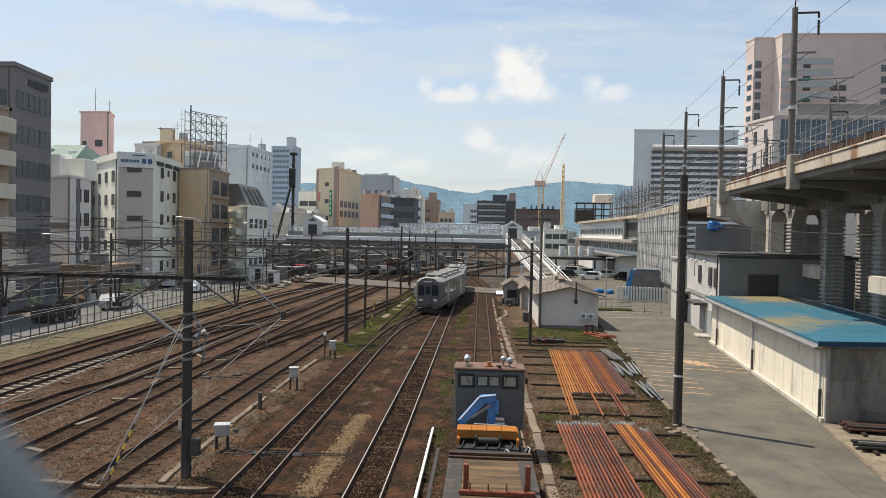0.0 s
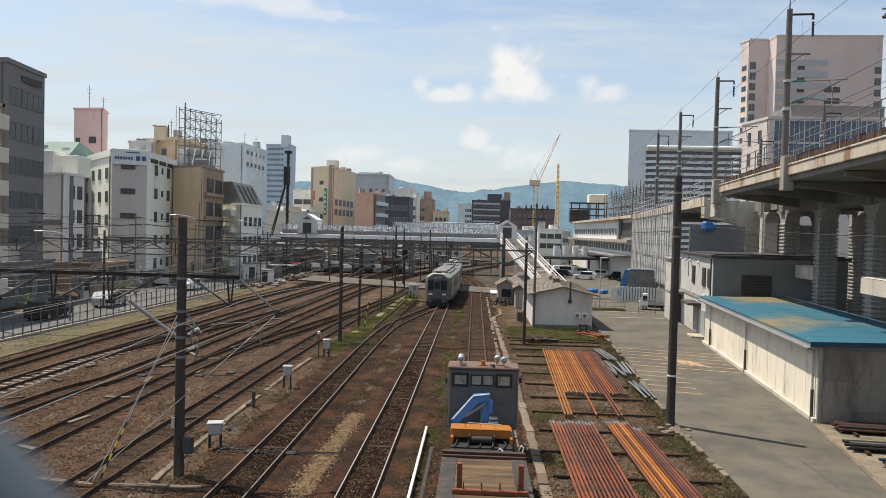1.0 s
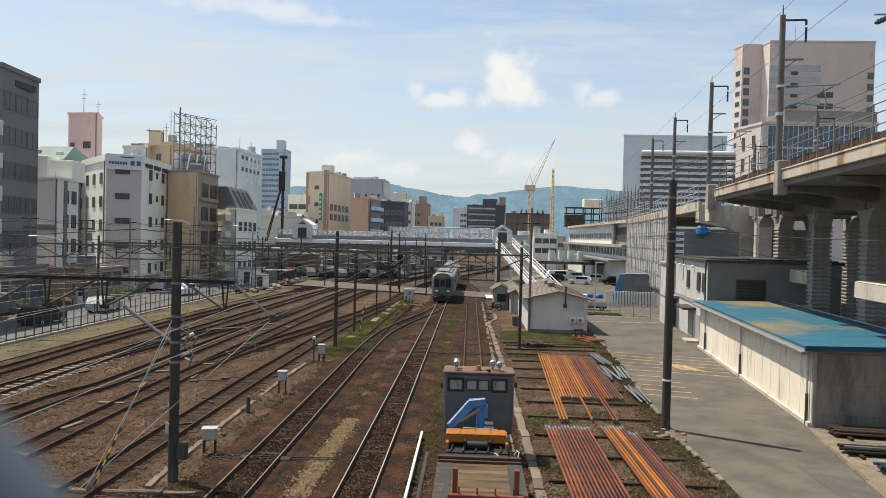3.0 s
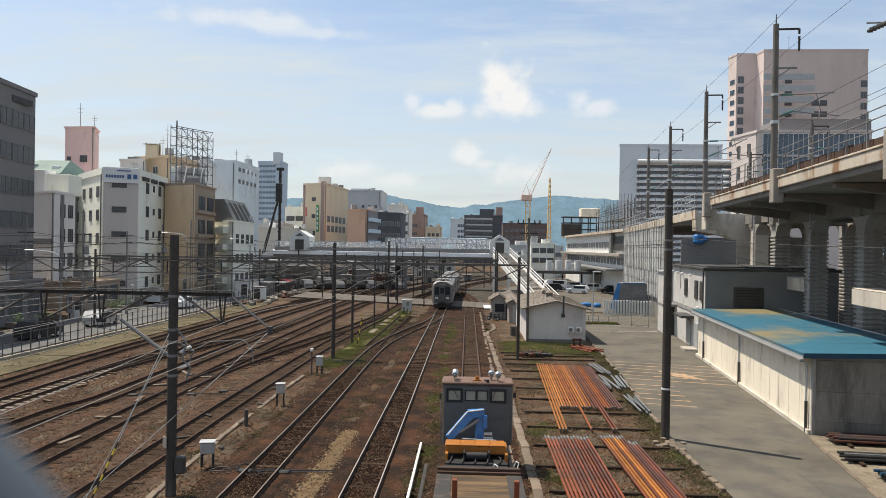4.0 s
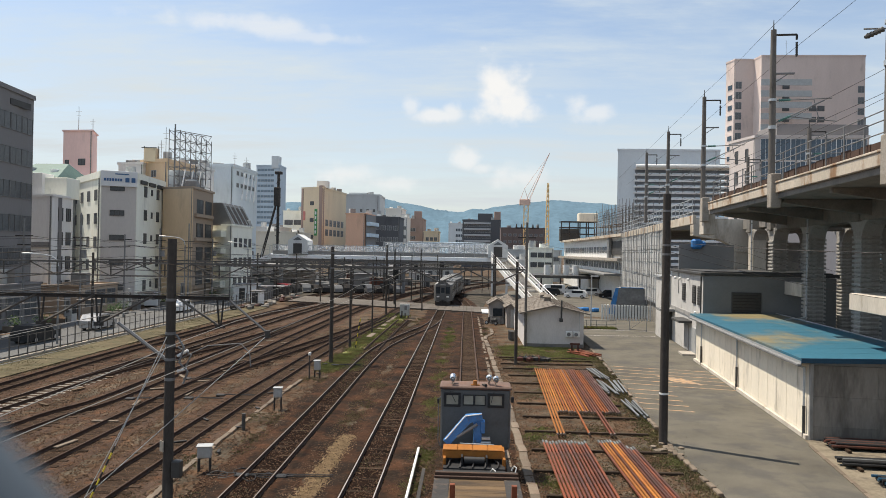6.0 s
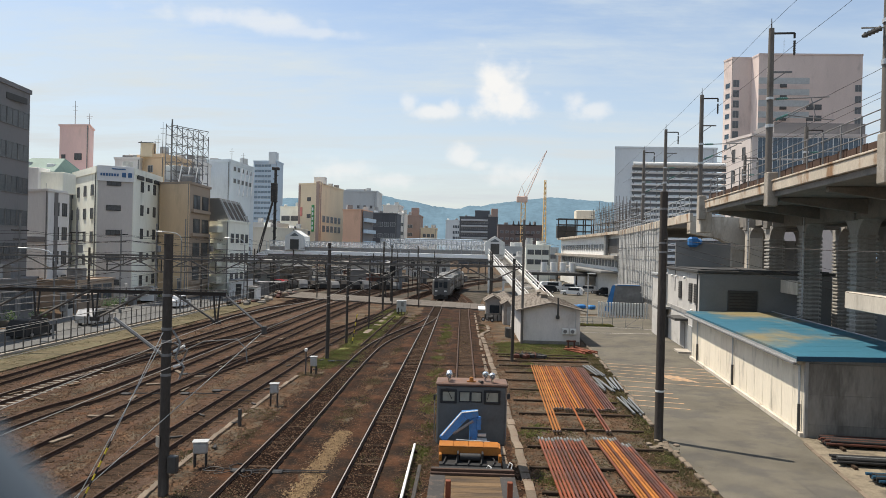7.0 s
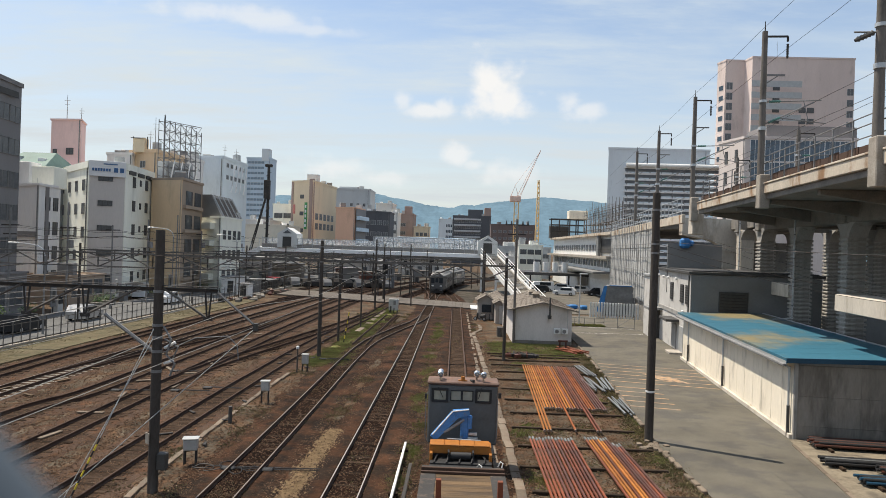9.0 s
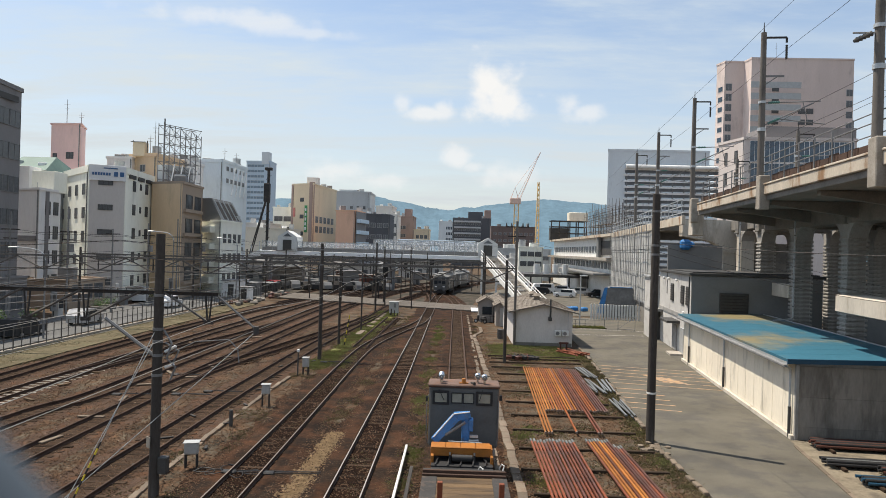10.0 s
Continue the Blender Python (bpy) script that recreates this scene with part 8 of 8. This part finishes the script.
for i in range(5):
    part("post", Solid().tube((12.2 + i * 1.1, 77.6 + 0.1 * i, 0), (12.2 + i * 1.1, 77.6 + 0.1 * i, 1.0), 0.03, n=6), M["steel_grey"], gr)
part("rail", Solid().tube((12.2, 77.6, 1.0), (16.6, 78.0, 1.0), 0.03, n=6).tube((12.2, 77.6, 0.55), (16.6, 78.0, 0.55), 0.025, n=6), M["steel_grey"], gr)
gate = thing("gate", "thin steel gate frame standing at the yard entrance", "gate", (18.6, 76.3, 0.05), -20)
part("frame", Solid().path([(-0.9, 0, 0), (-0.9, 0, 1.5), (0.9, 0, 1.5), (0.9, 0, 0)], 0.035, 6).tube((-0.9, 0, 0.15), (0.9, 0, 0.15), 0.03, n=6).tube((-0.9, 0, 0.15), (0.9, 0, 1.5), 0.02, n=5), M["steel_grey"], gate)
yl = thing("yard_lamp", "slim grey lamp post on the traffic island", "lamp post", (14.0, 79.0, 0))
part("pole", Solid().tube((0, 0, 0), (0, 0, 5.8), 0.08, 0.06, 8), M["galvanised"], yl)
part("head", Solid().box(0.35, 0, 5.75, 0.9, 0.22, 0.14, c=0.04), M["galvanised"], yl)
single("island_kerb", Solid().prism([(12.0, 77.4), (16.8, 77.8), (16.8, 80.0), (12, 79.4)], 0.0, 0.12), M["soil"], "low earth island in the yard", "traffic island", kind="structure")

# ---- motor car and flat wagon on the siding ----
RZ = 0.202
M["cab_pane"] = glass("cab_pane", (0.30, 0.29, 0.24), 0.2)
mc = thing("rail_motor_car", "grey rail motor car with blue crane arm and orange tool box", "rail vehicle", (0.36, 26.0, RZ))
cab = part("cab", Solid().box(0.04, 0.575, 0.75, 2.6, 1.05, 2.22, c=0.06), M["cab_grey"], mc)
part("roof", Solid().box(0.04, 0.575, 2.96, 2.68, 1.15, 0.12, c=0.04), M["cab_roof"], mc, "faded red-brown cab roof")


def cab_window(x, z, w, h, thick):
    f = Solid()
    f.box(x, 0.03, z, w, 0.07, thick, c=0.012).box(x, 0.03, z + h - thick, w, 0.07, thick, c=0.012)
    f.box(x - w / 2 + thick / 2, 0.03, z + thick, thick, 0.07, h - 2 * thick).box(x + w / 2 - thick / 2, 0.03, z + thick, thick, 0.07, h - 2 * thick)
    p = part("window_frame", f, M["black"], cab)
    part("pane", Solid().box(x, 0.04, z + thick, w - 2 * thick, 0.03, h - 2 * thick), M["cab_pane"], cab)


cab_window(-0.82, 2.32, 0.62, 0.52, 0.09)
cab_window(0.80, 2.32, 0.62, 0.52, 0.09)
cab_window(-0.22, 2.38, 0.42, 0.4, 0.035)
cab_window(0.21, 2.38, 0.42, 0.4, 0.035)
part("wiper", Solid().tube((-0.9, -0.03, 2.9), (-0.7, -0.03, 2.5), 0.012, n=5).tube((0.72, -0.03, 2.9), (0.62, -0.03, 2.5), 0.012, n=5), M["black"], cab)
part("handrail", Solid().path([(1.27, -0.06, 0.9), (1.33, -0.06, 1.1), (1.33, -0.06, 2.5), (1.27, -0.06, 2.7)], 0.018, 6), M["steel_grey"], cab)
part("handrail", Solid().path([(-1.27, -0.06, 0.9), (-1.33, -0.06, 1.1), (-1.33, -0.06, 2.5), (-1.27, -0.06, 2.7)], 0.018, 6), M["steel_grey"], cab)
for x, y in ((-0.82, 0.25), (0.8, 0.25), (0.55, 0.5), (-0.82, 0.6)):
    hl = part("headlamp", Solid().tube((x, y, 3.06), (x, y, 3.21), 0.05, n=8).ball((x, y, 3.33), 0.135, 12), M["chrome"], mc, "chrome ball headlamp")
    part("lens", Solid().tube((x, y - 0.1, 3.33), (x, y - 0.125, 3.33), 0.085, n=10), M["glass_grey"], hl)
bc = part("beacon", Solid().tube((0.02, 0.3, 3.06), (0.02, 0.3, 3.26), 0.09, 0.075, 10).box(0.02, 0.3, 3.06, 0.34, 0.12, 0.06), M["orange_paint"], mc, "orange warning beacon")
part("horn", Solid().tube((0.3, 0.35, 3.11), (0.42, 0.05, 3.13), 0.03, 0.06, 8), M["steel_dark"], mc)
part("mirror", Solid().box(1.4, -0.1, 2.55, 0.12, 0.05, 0.22, c=0.02).box(-1.34, -0.1, 2.45, 0.08, 0.05, 0.2, c=0.02), M["black"], mc)
part("chassis", Solid().box(0, 0, 0.55, 2.1, 7.0, 0.22, c=0.02), M["black"], mc)
# fills the gap before the wagon; black stands in for the dark there
part("rear_deck", Solid().box(0, -1.35, 0.76, 2.1, 2.3, 0.07, c=0.015), M["black"], mc)
for k in range(5):
    part("underframe_pipe", Solid().path([(-0.9 + k * 0.42, -2.5, 0.84), (-0.85 + k * 0.42, -2.2, 0.92 + 0.05 * (k % 2)), (-0.8 + k * 0.38, -1.7, 0.88)], 0.03, 6), M["black"], mc)
for sx in (-1.02, 1.02):
    part("box_bracket", Solid().box(sx, -1.95, 0.72, 0.1, 0.5, 0.34, c=0.015), M["orange_paint"], mc)
part("winch", Solid().tube((-0.35, -2.15, 0.98), (0.35, -2.15, 0.98), 0.13, n=12).box(-0.42, -2.15, 0.8, 0.06, 0.34, 0.34).box(0.42, -2.15, 0.8, 0.06, 0.34, 0.34), M["black"], mc, "dark winch drum")
tb = part("tool_box", Solid().box(-0.02, -1.6, 0.97, 2.14, 0.62, 0.28, c=0.02), M["orange_paint"], mc, "orange tool box with sheet lids")
for k in range(4):
    part("lid", Solid().box(-0.83 + k * 0.52, -1.6, 1.25, 0.505, 0.66, 0.035, c=0.01), M["orange_paint"], tb)
seg = Solid()


def limb(s, a, b, w, h0, h1):
    """A tapering box girder between two points in the plane x, z."""
    a, b = Vector(a), Vector(b)
    d = (b - a).normalized()
    n = Vector((-d.z, 0, d.x))
    sy = Vector((0, w / 2, 0))
    vs = [a + n * h0 - sy, a - n * h0 - sy, a - n * h0 + sy, a + n * h0 + sy, b + n * h1 - sy, b - n * h1 - sy, b - n * h1 + sy, b + n * h1 + sy]
    s.add(vs, [(0, 1, 2, 3), (7, 6, 5, 4), (0, 4, 5, 1), (1, 5, 6, 2), (2, 6, 7, 3), (3, 7, 4, 0)])


limb(seg, (-1.0, -0.95, 1.25), (-0.25, -0.75, 2.05), 0.24, 0.13, 0.16)
limb(seg, (-0.3, -0.75, 2.06), (0.28, -0.7, 2.16), 0.22, 0.16, 0.1)
arm = part("crane_arm", seg, M["blue_arm"], mc, "blue folding crane arm")
part("crane_post", Solid().box(0.12, -0.6, 0.8, 0.3, 0.3, 1.3, c=0.03).box(0.3, -0.65, 1.55, 0.18, 0.3, 0.45, c=0.03), M["blue_arm"], mc, "blue crane column")
part("ram", Solid().tube((-0.62, -0.98, 1.45), (0.1, -0.85, 1.9), 0.05, n=8), M["steel_grey"], arm)
part("edge_strip", Solid().tube((-1.02, -1.1, 1.4), (-0.32, -0.9, 2.2), 0.022, n=6).tube((-0.32, -0.9, 2.2), (0.26, -0.85, 2.27), 0.022, n=6), M["white_paint"], arm)
part("hook_gear", Solid().box(0.42, -0.9, 1.2, 0.36, 0.16, 0.1, c=0.02).box(0.42, -0.9, 1.38, 0.3, 0.12, 0.08).tube((-0.5, -1.2, 1.3), (0.7, -1.2, 1.27), 0.02, n=6), M["galvanised"], mc)
for sx in (-1, 1):
    for y in (-1.9, 1.9):
        wh = part("wheel", Solid().tube((sx * 0.5, y, 0.36), (sx * 0.62, y, 0.36), 0.36, n=16), M["steel_dark"], mc)
        part("flange", Solid().tube((sx * 0.47, y, 0.36), (sx * 0.5, y, 0.36), 0.4, n=16), M["steel_dark"], wh)
part("coupling", Solid().box(0, -2.9, 0.5, 0.2, 0.9, 0.14, c=0.02).box(0, -3.3, 0.45, 0.5, 0.2, 0.25, c=0.03), M["steel_dark"], mc)
part("hose", Solid().path([(0.55, -2.6, 0.75), (0.6, -2.75, 0.9), (0.7, -2.8, 0.85), (0.66, -2.85, 0.7)], 0.022, 6).path([(1.25, -2.6, 0.8), (1.32, -2.7, 1.0), (1.4, -2.72, 0.95), (1.36, -2.75, 0.8)], 0.022, 6), M["white_paint"], mc)

fw = thing("flat_wagon", "flat wagon with a plank deck and red-brown stakes", "wagon", (0.42, 18.75, RZ))
part("frame", Solid().box(0, 0, 0.55, 2.2, 8.3, 0.3, c=0.02), M["steel_dark"], fw)
for k in range(26):
    part("deck_plank", Solid().box(0, -4.0 + k * 0.315, 0.85, 2.25, 0.305, 0.05, c=0.006), M["wood"], fw)
for sx in (-1, 1):
    part("deck_edge", Solid().box(sx * 1.1, 0, 0.862, 0.48, 8.3, 0.055, c=0.01), M["steel_dark"], fw)
part("headboard", Solid().box(0, 3.62, 0.92, 2.66, 0.09, 0.12, c=0.012).box(0, 3.38, 0.9, 2.66, 0.09, 0.09, c=0.012), M["rail_side"], fw)
part("head_plate", Solid().box(0, 4.05, 0.8, 2.6, 0.3, 0.1, c=0.02), M["steel_dark"], fw)
for sx, y in ((-0.72, 0.7), (1.0, 0.7), (-0.72, -2.2), (1.0, -2.2)):
    part("stake", Solid().box(sx, y, 0.88, 0.15, 0.15, 0.75, c=0.015), M["red_oxide"], fw)
cradle = part("cradle", Solid().box(0.14, 0.3, 0.9, 2.1, 0.12, 0.14, c=0.02), M["red_oxide"], fw)
for k in range(4):
    part("cradle_pin", Solid().tube((-0.6 + k * 0.5, 0.3, 1.0), (-0.6 + k * 0.5, 0.3, 1.24), 0.025, n=6), M["red_oxide"], cradle)
for sx in (-1, 1):
    for y in (-2.6, 2.6):
        wh = part("wheel", Solid().tube((sx * 0.5, y, 0.33), (sx * 0.62, y, 0.33), 0.33, n=16), M["steel_dark"], fw)
        part("flange", Solid().tube((sx * 0.47, y, 0.33), (sx * 0.5, y, 0.33), 0.37, n=16), M["steel_dark"], wh)

# ---- railcars that leave the yard ----
CAR_LEN, CAR_W = 17.6, 2.75


def railcar(label, tail):
    c = thing("railcar", label, "railcar", group="railcars of the train")
    L, w = CAR_LEN / 2, CAR_W / 2
    sec = [(-1.0, 0.75), (-1.0, 2.75), (-0.93, 3.15), (-0.7, 3.42), (-0.3, 3.55), (0.3, 3.55), (0.7, 3.42), (0.93, 3.15), (1.0, 2.75), (1.0, 0.75)]
    rsec = [(-0.95, 3.13), (-0.7, 3.45), (-0.3, 3.58), (0.3, 3.58), (0.7, 3.45), (0.95, 3.13)]

    def loft(section, stations, closed):
        n, k = len(section), len(stations)
        vs = [(x * w * q, y, z - drop) for y, q, drop in stations for x, z in section]
        fs = [(i * n + j, (i + 1) * n + j, (i + 1) * n + (j + 1) % n, i * n + (j + 1) % n) for i in range(k - 1) for j in range(n if closed else n - 1)]
        if closed:
            fs += [tuple(range(n)), tuple(range(k * n - 1, (k - 1) * n - 1, -1))]
        return Solid().add(vs, fs)

    body = part("body", loft(sec, [(-L, 0.78, 0.05), (-L + 0.55, 1.0, 0.0), (L - 0.55, 1.0, 0.0), (L, 0.78, 0.05)], True), M["train_body"], c, "dull silver car body")
    part("roof", loft(rsec, [(-L + 0.04, 0.78, 0.04), (-L + 0.55, 1.0, 0.0), (L - 0.55, 1.0, 0.0), (L - 0.04, 0.78, 0.04)], False), M["train_roof"], c, "pale grey roof")
    for s in (-1, 1):
        part("rain_gutter", Solid().box(s * w * 0.96, 0, 3.06, 0.05, CAR_LEN - 1.2, 0.06), M["steel_grey"], c)
        part("roof_walk", Solid().box(s * 0.85, 0.6, 3.5, 0.28, CAR_LEN - 5, 0.05), M["steel_grey"], c)
    for y in (-7.2, -3.6, 0.5, 4.2, 7.4):
        part("roof_vent", Solid().box(0.0, y, 3.55, 0.7, 0.5, 0.22, c=0.05), M["steel_dark"], c)
    for y in (-5.4, -1.6, 2.4, 5.8):
        ac = part("roof_unit", Solid().box(0, y, 3.5, 1.5, 2.0, 0.34, c=0.08), M["train_roof"], c)
        part("grille", Solid().box(0, y, 3.84, 1.0, 1.4, 0.02), M["steel_grey"], ac)
    for s in (-1, 1):
        for k in range(9):
            y = -6.2 + k * 1.55
            if k in (1, 7):
                part("door", Solid().box(s * (w + 0.005), y, 0.95, 0.03, 1.1, 1.95), M["alu"], c)
            else:
                part("window", Solid().box(s * (w + 0.008), y, 1.75, 0.03, 1.15, 0.85), M["glass"], c)
        part("waist_band", Solid().box(s * (w + 0.004), 0, 1.35, 0.02, CAR_LEN - 1.3, 0.16), mat_band, c)
        part("skirt", Solid().box(s * (w - 0.12), 0, 0.25, 0.1, 8.5, 0.55), M["steel_dark"], c)
    for e in (-1, 1):
        y = e * (L + 0.02)
        part("end_plate", Solid().box(0, y, 0.72, CAR_W * 0.765, 0.05, 2.5, c=0.015), M["train_face"], c)
        part("window_band", Solid().box(0, e * (L + 0.04), 1.8, CAR_W * 0.75, 0.03, 1.05, c=0.01), M["black"], c, "black surround of the end windows")
        part("destination_box", Solid().box(0, e * (L + 0.1), 3.0, 0.8, 0.12, 0.22, c=0.02), M["steel_grey"], c)
        part("gangway_door", Solid().box(0, e * (L + 0.1), 0.9, 0.8, 0.14, 2.05, c=0.03), M["train_face"], c)
        part("door_window", Solid().box(0, e * (L + 0.175), 1.95, 0.5, 0.02, 0.75), M["glass"], c)
        for s in (-1, 1):
            part("end_window", Solid().box(s * 0.72, e * (L + 0.06), 1.9, 0.56, 0.03, 0.85, c=0.01), M["glass"], c)
            part("lamp", Solid().box(s * 0.72, e * (L + 0.05), 1.25, 0.4, 0.06, 0.2, c=0.03), M["white_paint"], c)
            part("step_plate", Solid().box(s * 0.75, e * (L + 0.1), 0.55, 0.5, 0.25, 0.08, c=0.02), M["steel_grey"], c)
        part("jumper", Solid().box(0, e * (L + 0.25), 0.55, 0.35, 0.5, 0.3, c=0.05), M["black"], c)
        part("apron", Solid().box(0, e * (L - 0.05), 0.08, 2.3, 0.14, 0.66, c=0.03), M["steel_dark"], c, "dark snow plough apron")
    for e in (-1, 1):
        bg = part("bogie", Solid().box(0, e * 5.9, 0.35, 1.9, 2.6, 0.3, c=0.05), M["black"], c)
        for s in (-1, 1):
            for d in (-0.95, 0.95):
                part("wheel", Solid().tube((s * 0.5, e * 5.9 + d, 0.4), (s * 0.63, e * 5.9 + d, 0.4), 0.4, n=14), M["steel_dark"], bg)
    part("underframe_box", Solid().box(0, 0, 0.3, 2.0, 5.5, 0.55, c=0.05), M["black"], c)
    if tail:
        part("aerial", Solid().tube((0.9, L - 2.5, 3.45), (0.5, L - 2.2, 4.3), 0.03, n=5).tube((0.1, L - 2.5, 3.5), (0.5, L - 2.2, 4.3), 0.03, n=5), M["steel_dark"], c)
    return c


mat_band = mat("train_band", (0.20, 0.19, 0.18), 0.5)
car_rear = railcar("silver-grey diesel railcar with a gangway door, last of the train", True)
car_front = railcar("silver-grey diesel railcar leading the train", False)

# ---- small white truck ----
kt = thing("pickup_truck", "small white pickup truck with a low open bed", "truck")
part("cab", Solid().add([(-0.7, 0.75, 0.35), (0.7, 0.75, 0.35), (0.7, 1.68, 0.35), (-0.7, 1.68, 0.35), (-0.7, 0.75, 1.78), (0.7, 0.75, 1.78), (0.66, 1.2, 1.8), (-0.66, 1.2, 1.8), (0.7, 1.68, 1.0), (-0.7, 1.68, 1.0)],
     [(0, 1, 5, 4), (3, 9, 8, 2), (9, 7, 6, 8), (4, 5, 6, 7), (0, 4, 7, 9, 3), (1, 2, 8, 6, 5), (0, 3, 2, 1)]), M["car_white"], kt)
part("windscreen", Solid().add([(-0.6, 1.66, 1.06), (0.6, 1.66, 1.06), (0.58, 1.28, 1.7), (-0.58, 1.28, 1.7)], [(0, 1, 2, 3)]), M["glass"], kt)
part("side_window", Solid().box(0.71, 1.08, 1.05, 0.02, 0.5, 0.55).box(-0.71, 1.08, 1.05, 0.02, 0.5, 0.55), M["glass"], kt)
part("bed", Solid().box(0, -0.45, 0.55, 1.4, 2.3, 0.1, c=0.02).box(-0.69, -0.45, 0.6, 0.05, 2.3, 0.32).box(0.69, -0.45, 0.6, 0.05, 2.3, 0.32).box(0, -1.58, 0.6, 1.4, 0.05, 0.32).box(0, 0.72, 0.6, 1.4, 0.05, 0.75), M["car_silver"], kt)
part("load", Solid().box(0.1, -0.6, 0.66, 0.9, 1.2, 0.22, c=0.05), M["frame_dark"], kt)
part("chassis", Solid().box(0, 0, 0.28, 0.9, 3.1, 0.2), M["black"], kt)
for sx in (-1, 1):
    for y in (-1.0, 1.1):
        wh = part("wheel", Solid().tube((sx * 0.52, y, 0.27), (sx * 0.7, y, 0.27), 0.27, n=14), M["rubber"], kt)
        part("rim", Solid().tube((sx * 0.7, y, 0.27), (sx * 0.715, y, 0.27), 0.15, n=10), M["car_silver"], wh)
part("headlamp", Solid().box(-0.5, 1.69, 0.65, 0.25, 0.03, 0.16).box(0.5, 1.69, 0.65, 0.25, 0.03, 0.16), M["glass_grey"], kt)

# ---- wire of the bridge's fence, close by the camera ----
NEAR_WIRE = [(-0.290, 0.25, 8.313), (-0.1835, 0.24, 8.2125), (-0.1572, 0.24, 8.184), (-0.131, 0.24, 8.1555), (-0.120, 0.242, 8.140), (-0.114, 0.245, 8.11), (-0.112, 0.25, 7.4)]
nf = thing("bridge_fence", "grey coated wire of the bridge's fence close to the camera", "fence", (0, 0, 0), kind="structure")
part("wire", Solid().path(NEAR_WIRE, 0.0165, 14), M["wire_coat"], nf)
part("post", Solid().tube((-0.6, 0.28, -0.1), (-0.6, 0.28, 8.9), 0.03, n=10), M["steel_grey"], nf)


def motions():
    # the train rolls away at about 5.9 m/s over the turnout
    total = smooth_line(TRAIN_LINE, 1.0)

    def arc_of(y):
        s = 0.0
        for a, b in zip(total, total[1:]):
            if b.y >= y:
                return s + (b - a).length * (y - a.y) / (b.y - a.y)
            s += (b - a).length
        return s

    start = arc_of(69.2)
    for ob, lead in ((car_rear, 0.0), (car_front, CAR_LEN + 0.5)):
        rows = []
        for i in range(21):
            t = i * 0.5
            s = start + 5.88 * t + lead
            back, _ = along(total, s + 2.9)
            front, _ = along(total, s + CAR_LEN - 2.9)
            mid, d = (back + front) / 2, front - back
            rows.append((t, pose(mid.x, mid.y, 0.2, 0, 0, -math.degrees(math.atan2(d.x, d.y)))))
        walk(ob, rows)
    # the truck crosses the yard and stops behind the shed
    walk(kt, [(t, pose(x, y, 0.05, 0, 0, rz)) for t, x, y, rz in (
        (0.0, 23.0, 78.6, 84), (0.5, 21.7, 79.3, 82), (1.0, 20.35, 80.1, 80), (1.5, 19.0, 80.6, 79), (2.0, 17.75, 81.6, 78),
        (2.5, 16.2, 82.6, 78), (3.0, 14.6, 83.4, 78), (3.8, 12.2, 84.2, 80), (4.4, 10.6, 84.6, 84), (5.0, 9.4, 84.8, 88), (6.0, 8.6, 84.9, 90), (10.0, 8.6, 84.9, 90))])


motions()
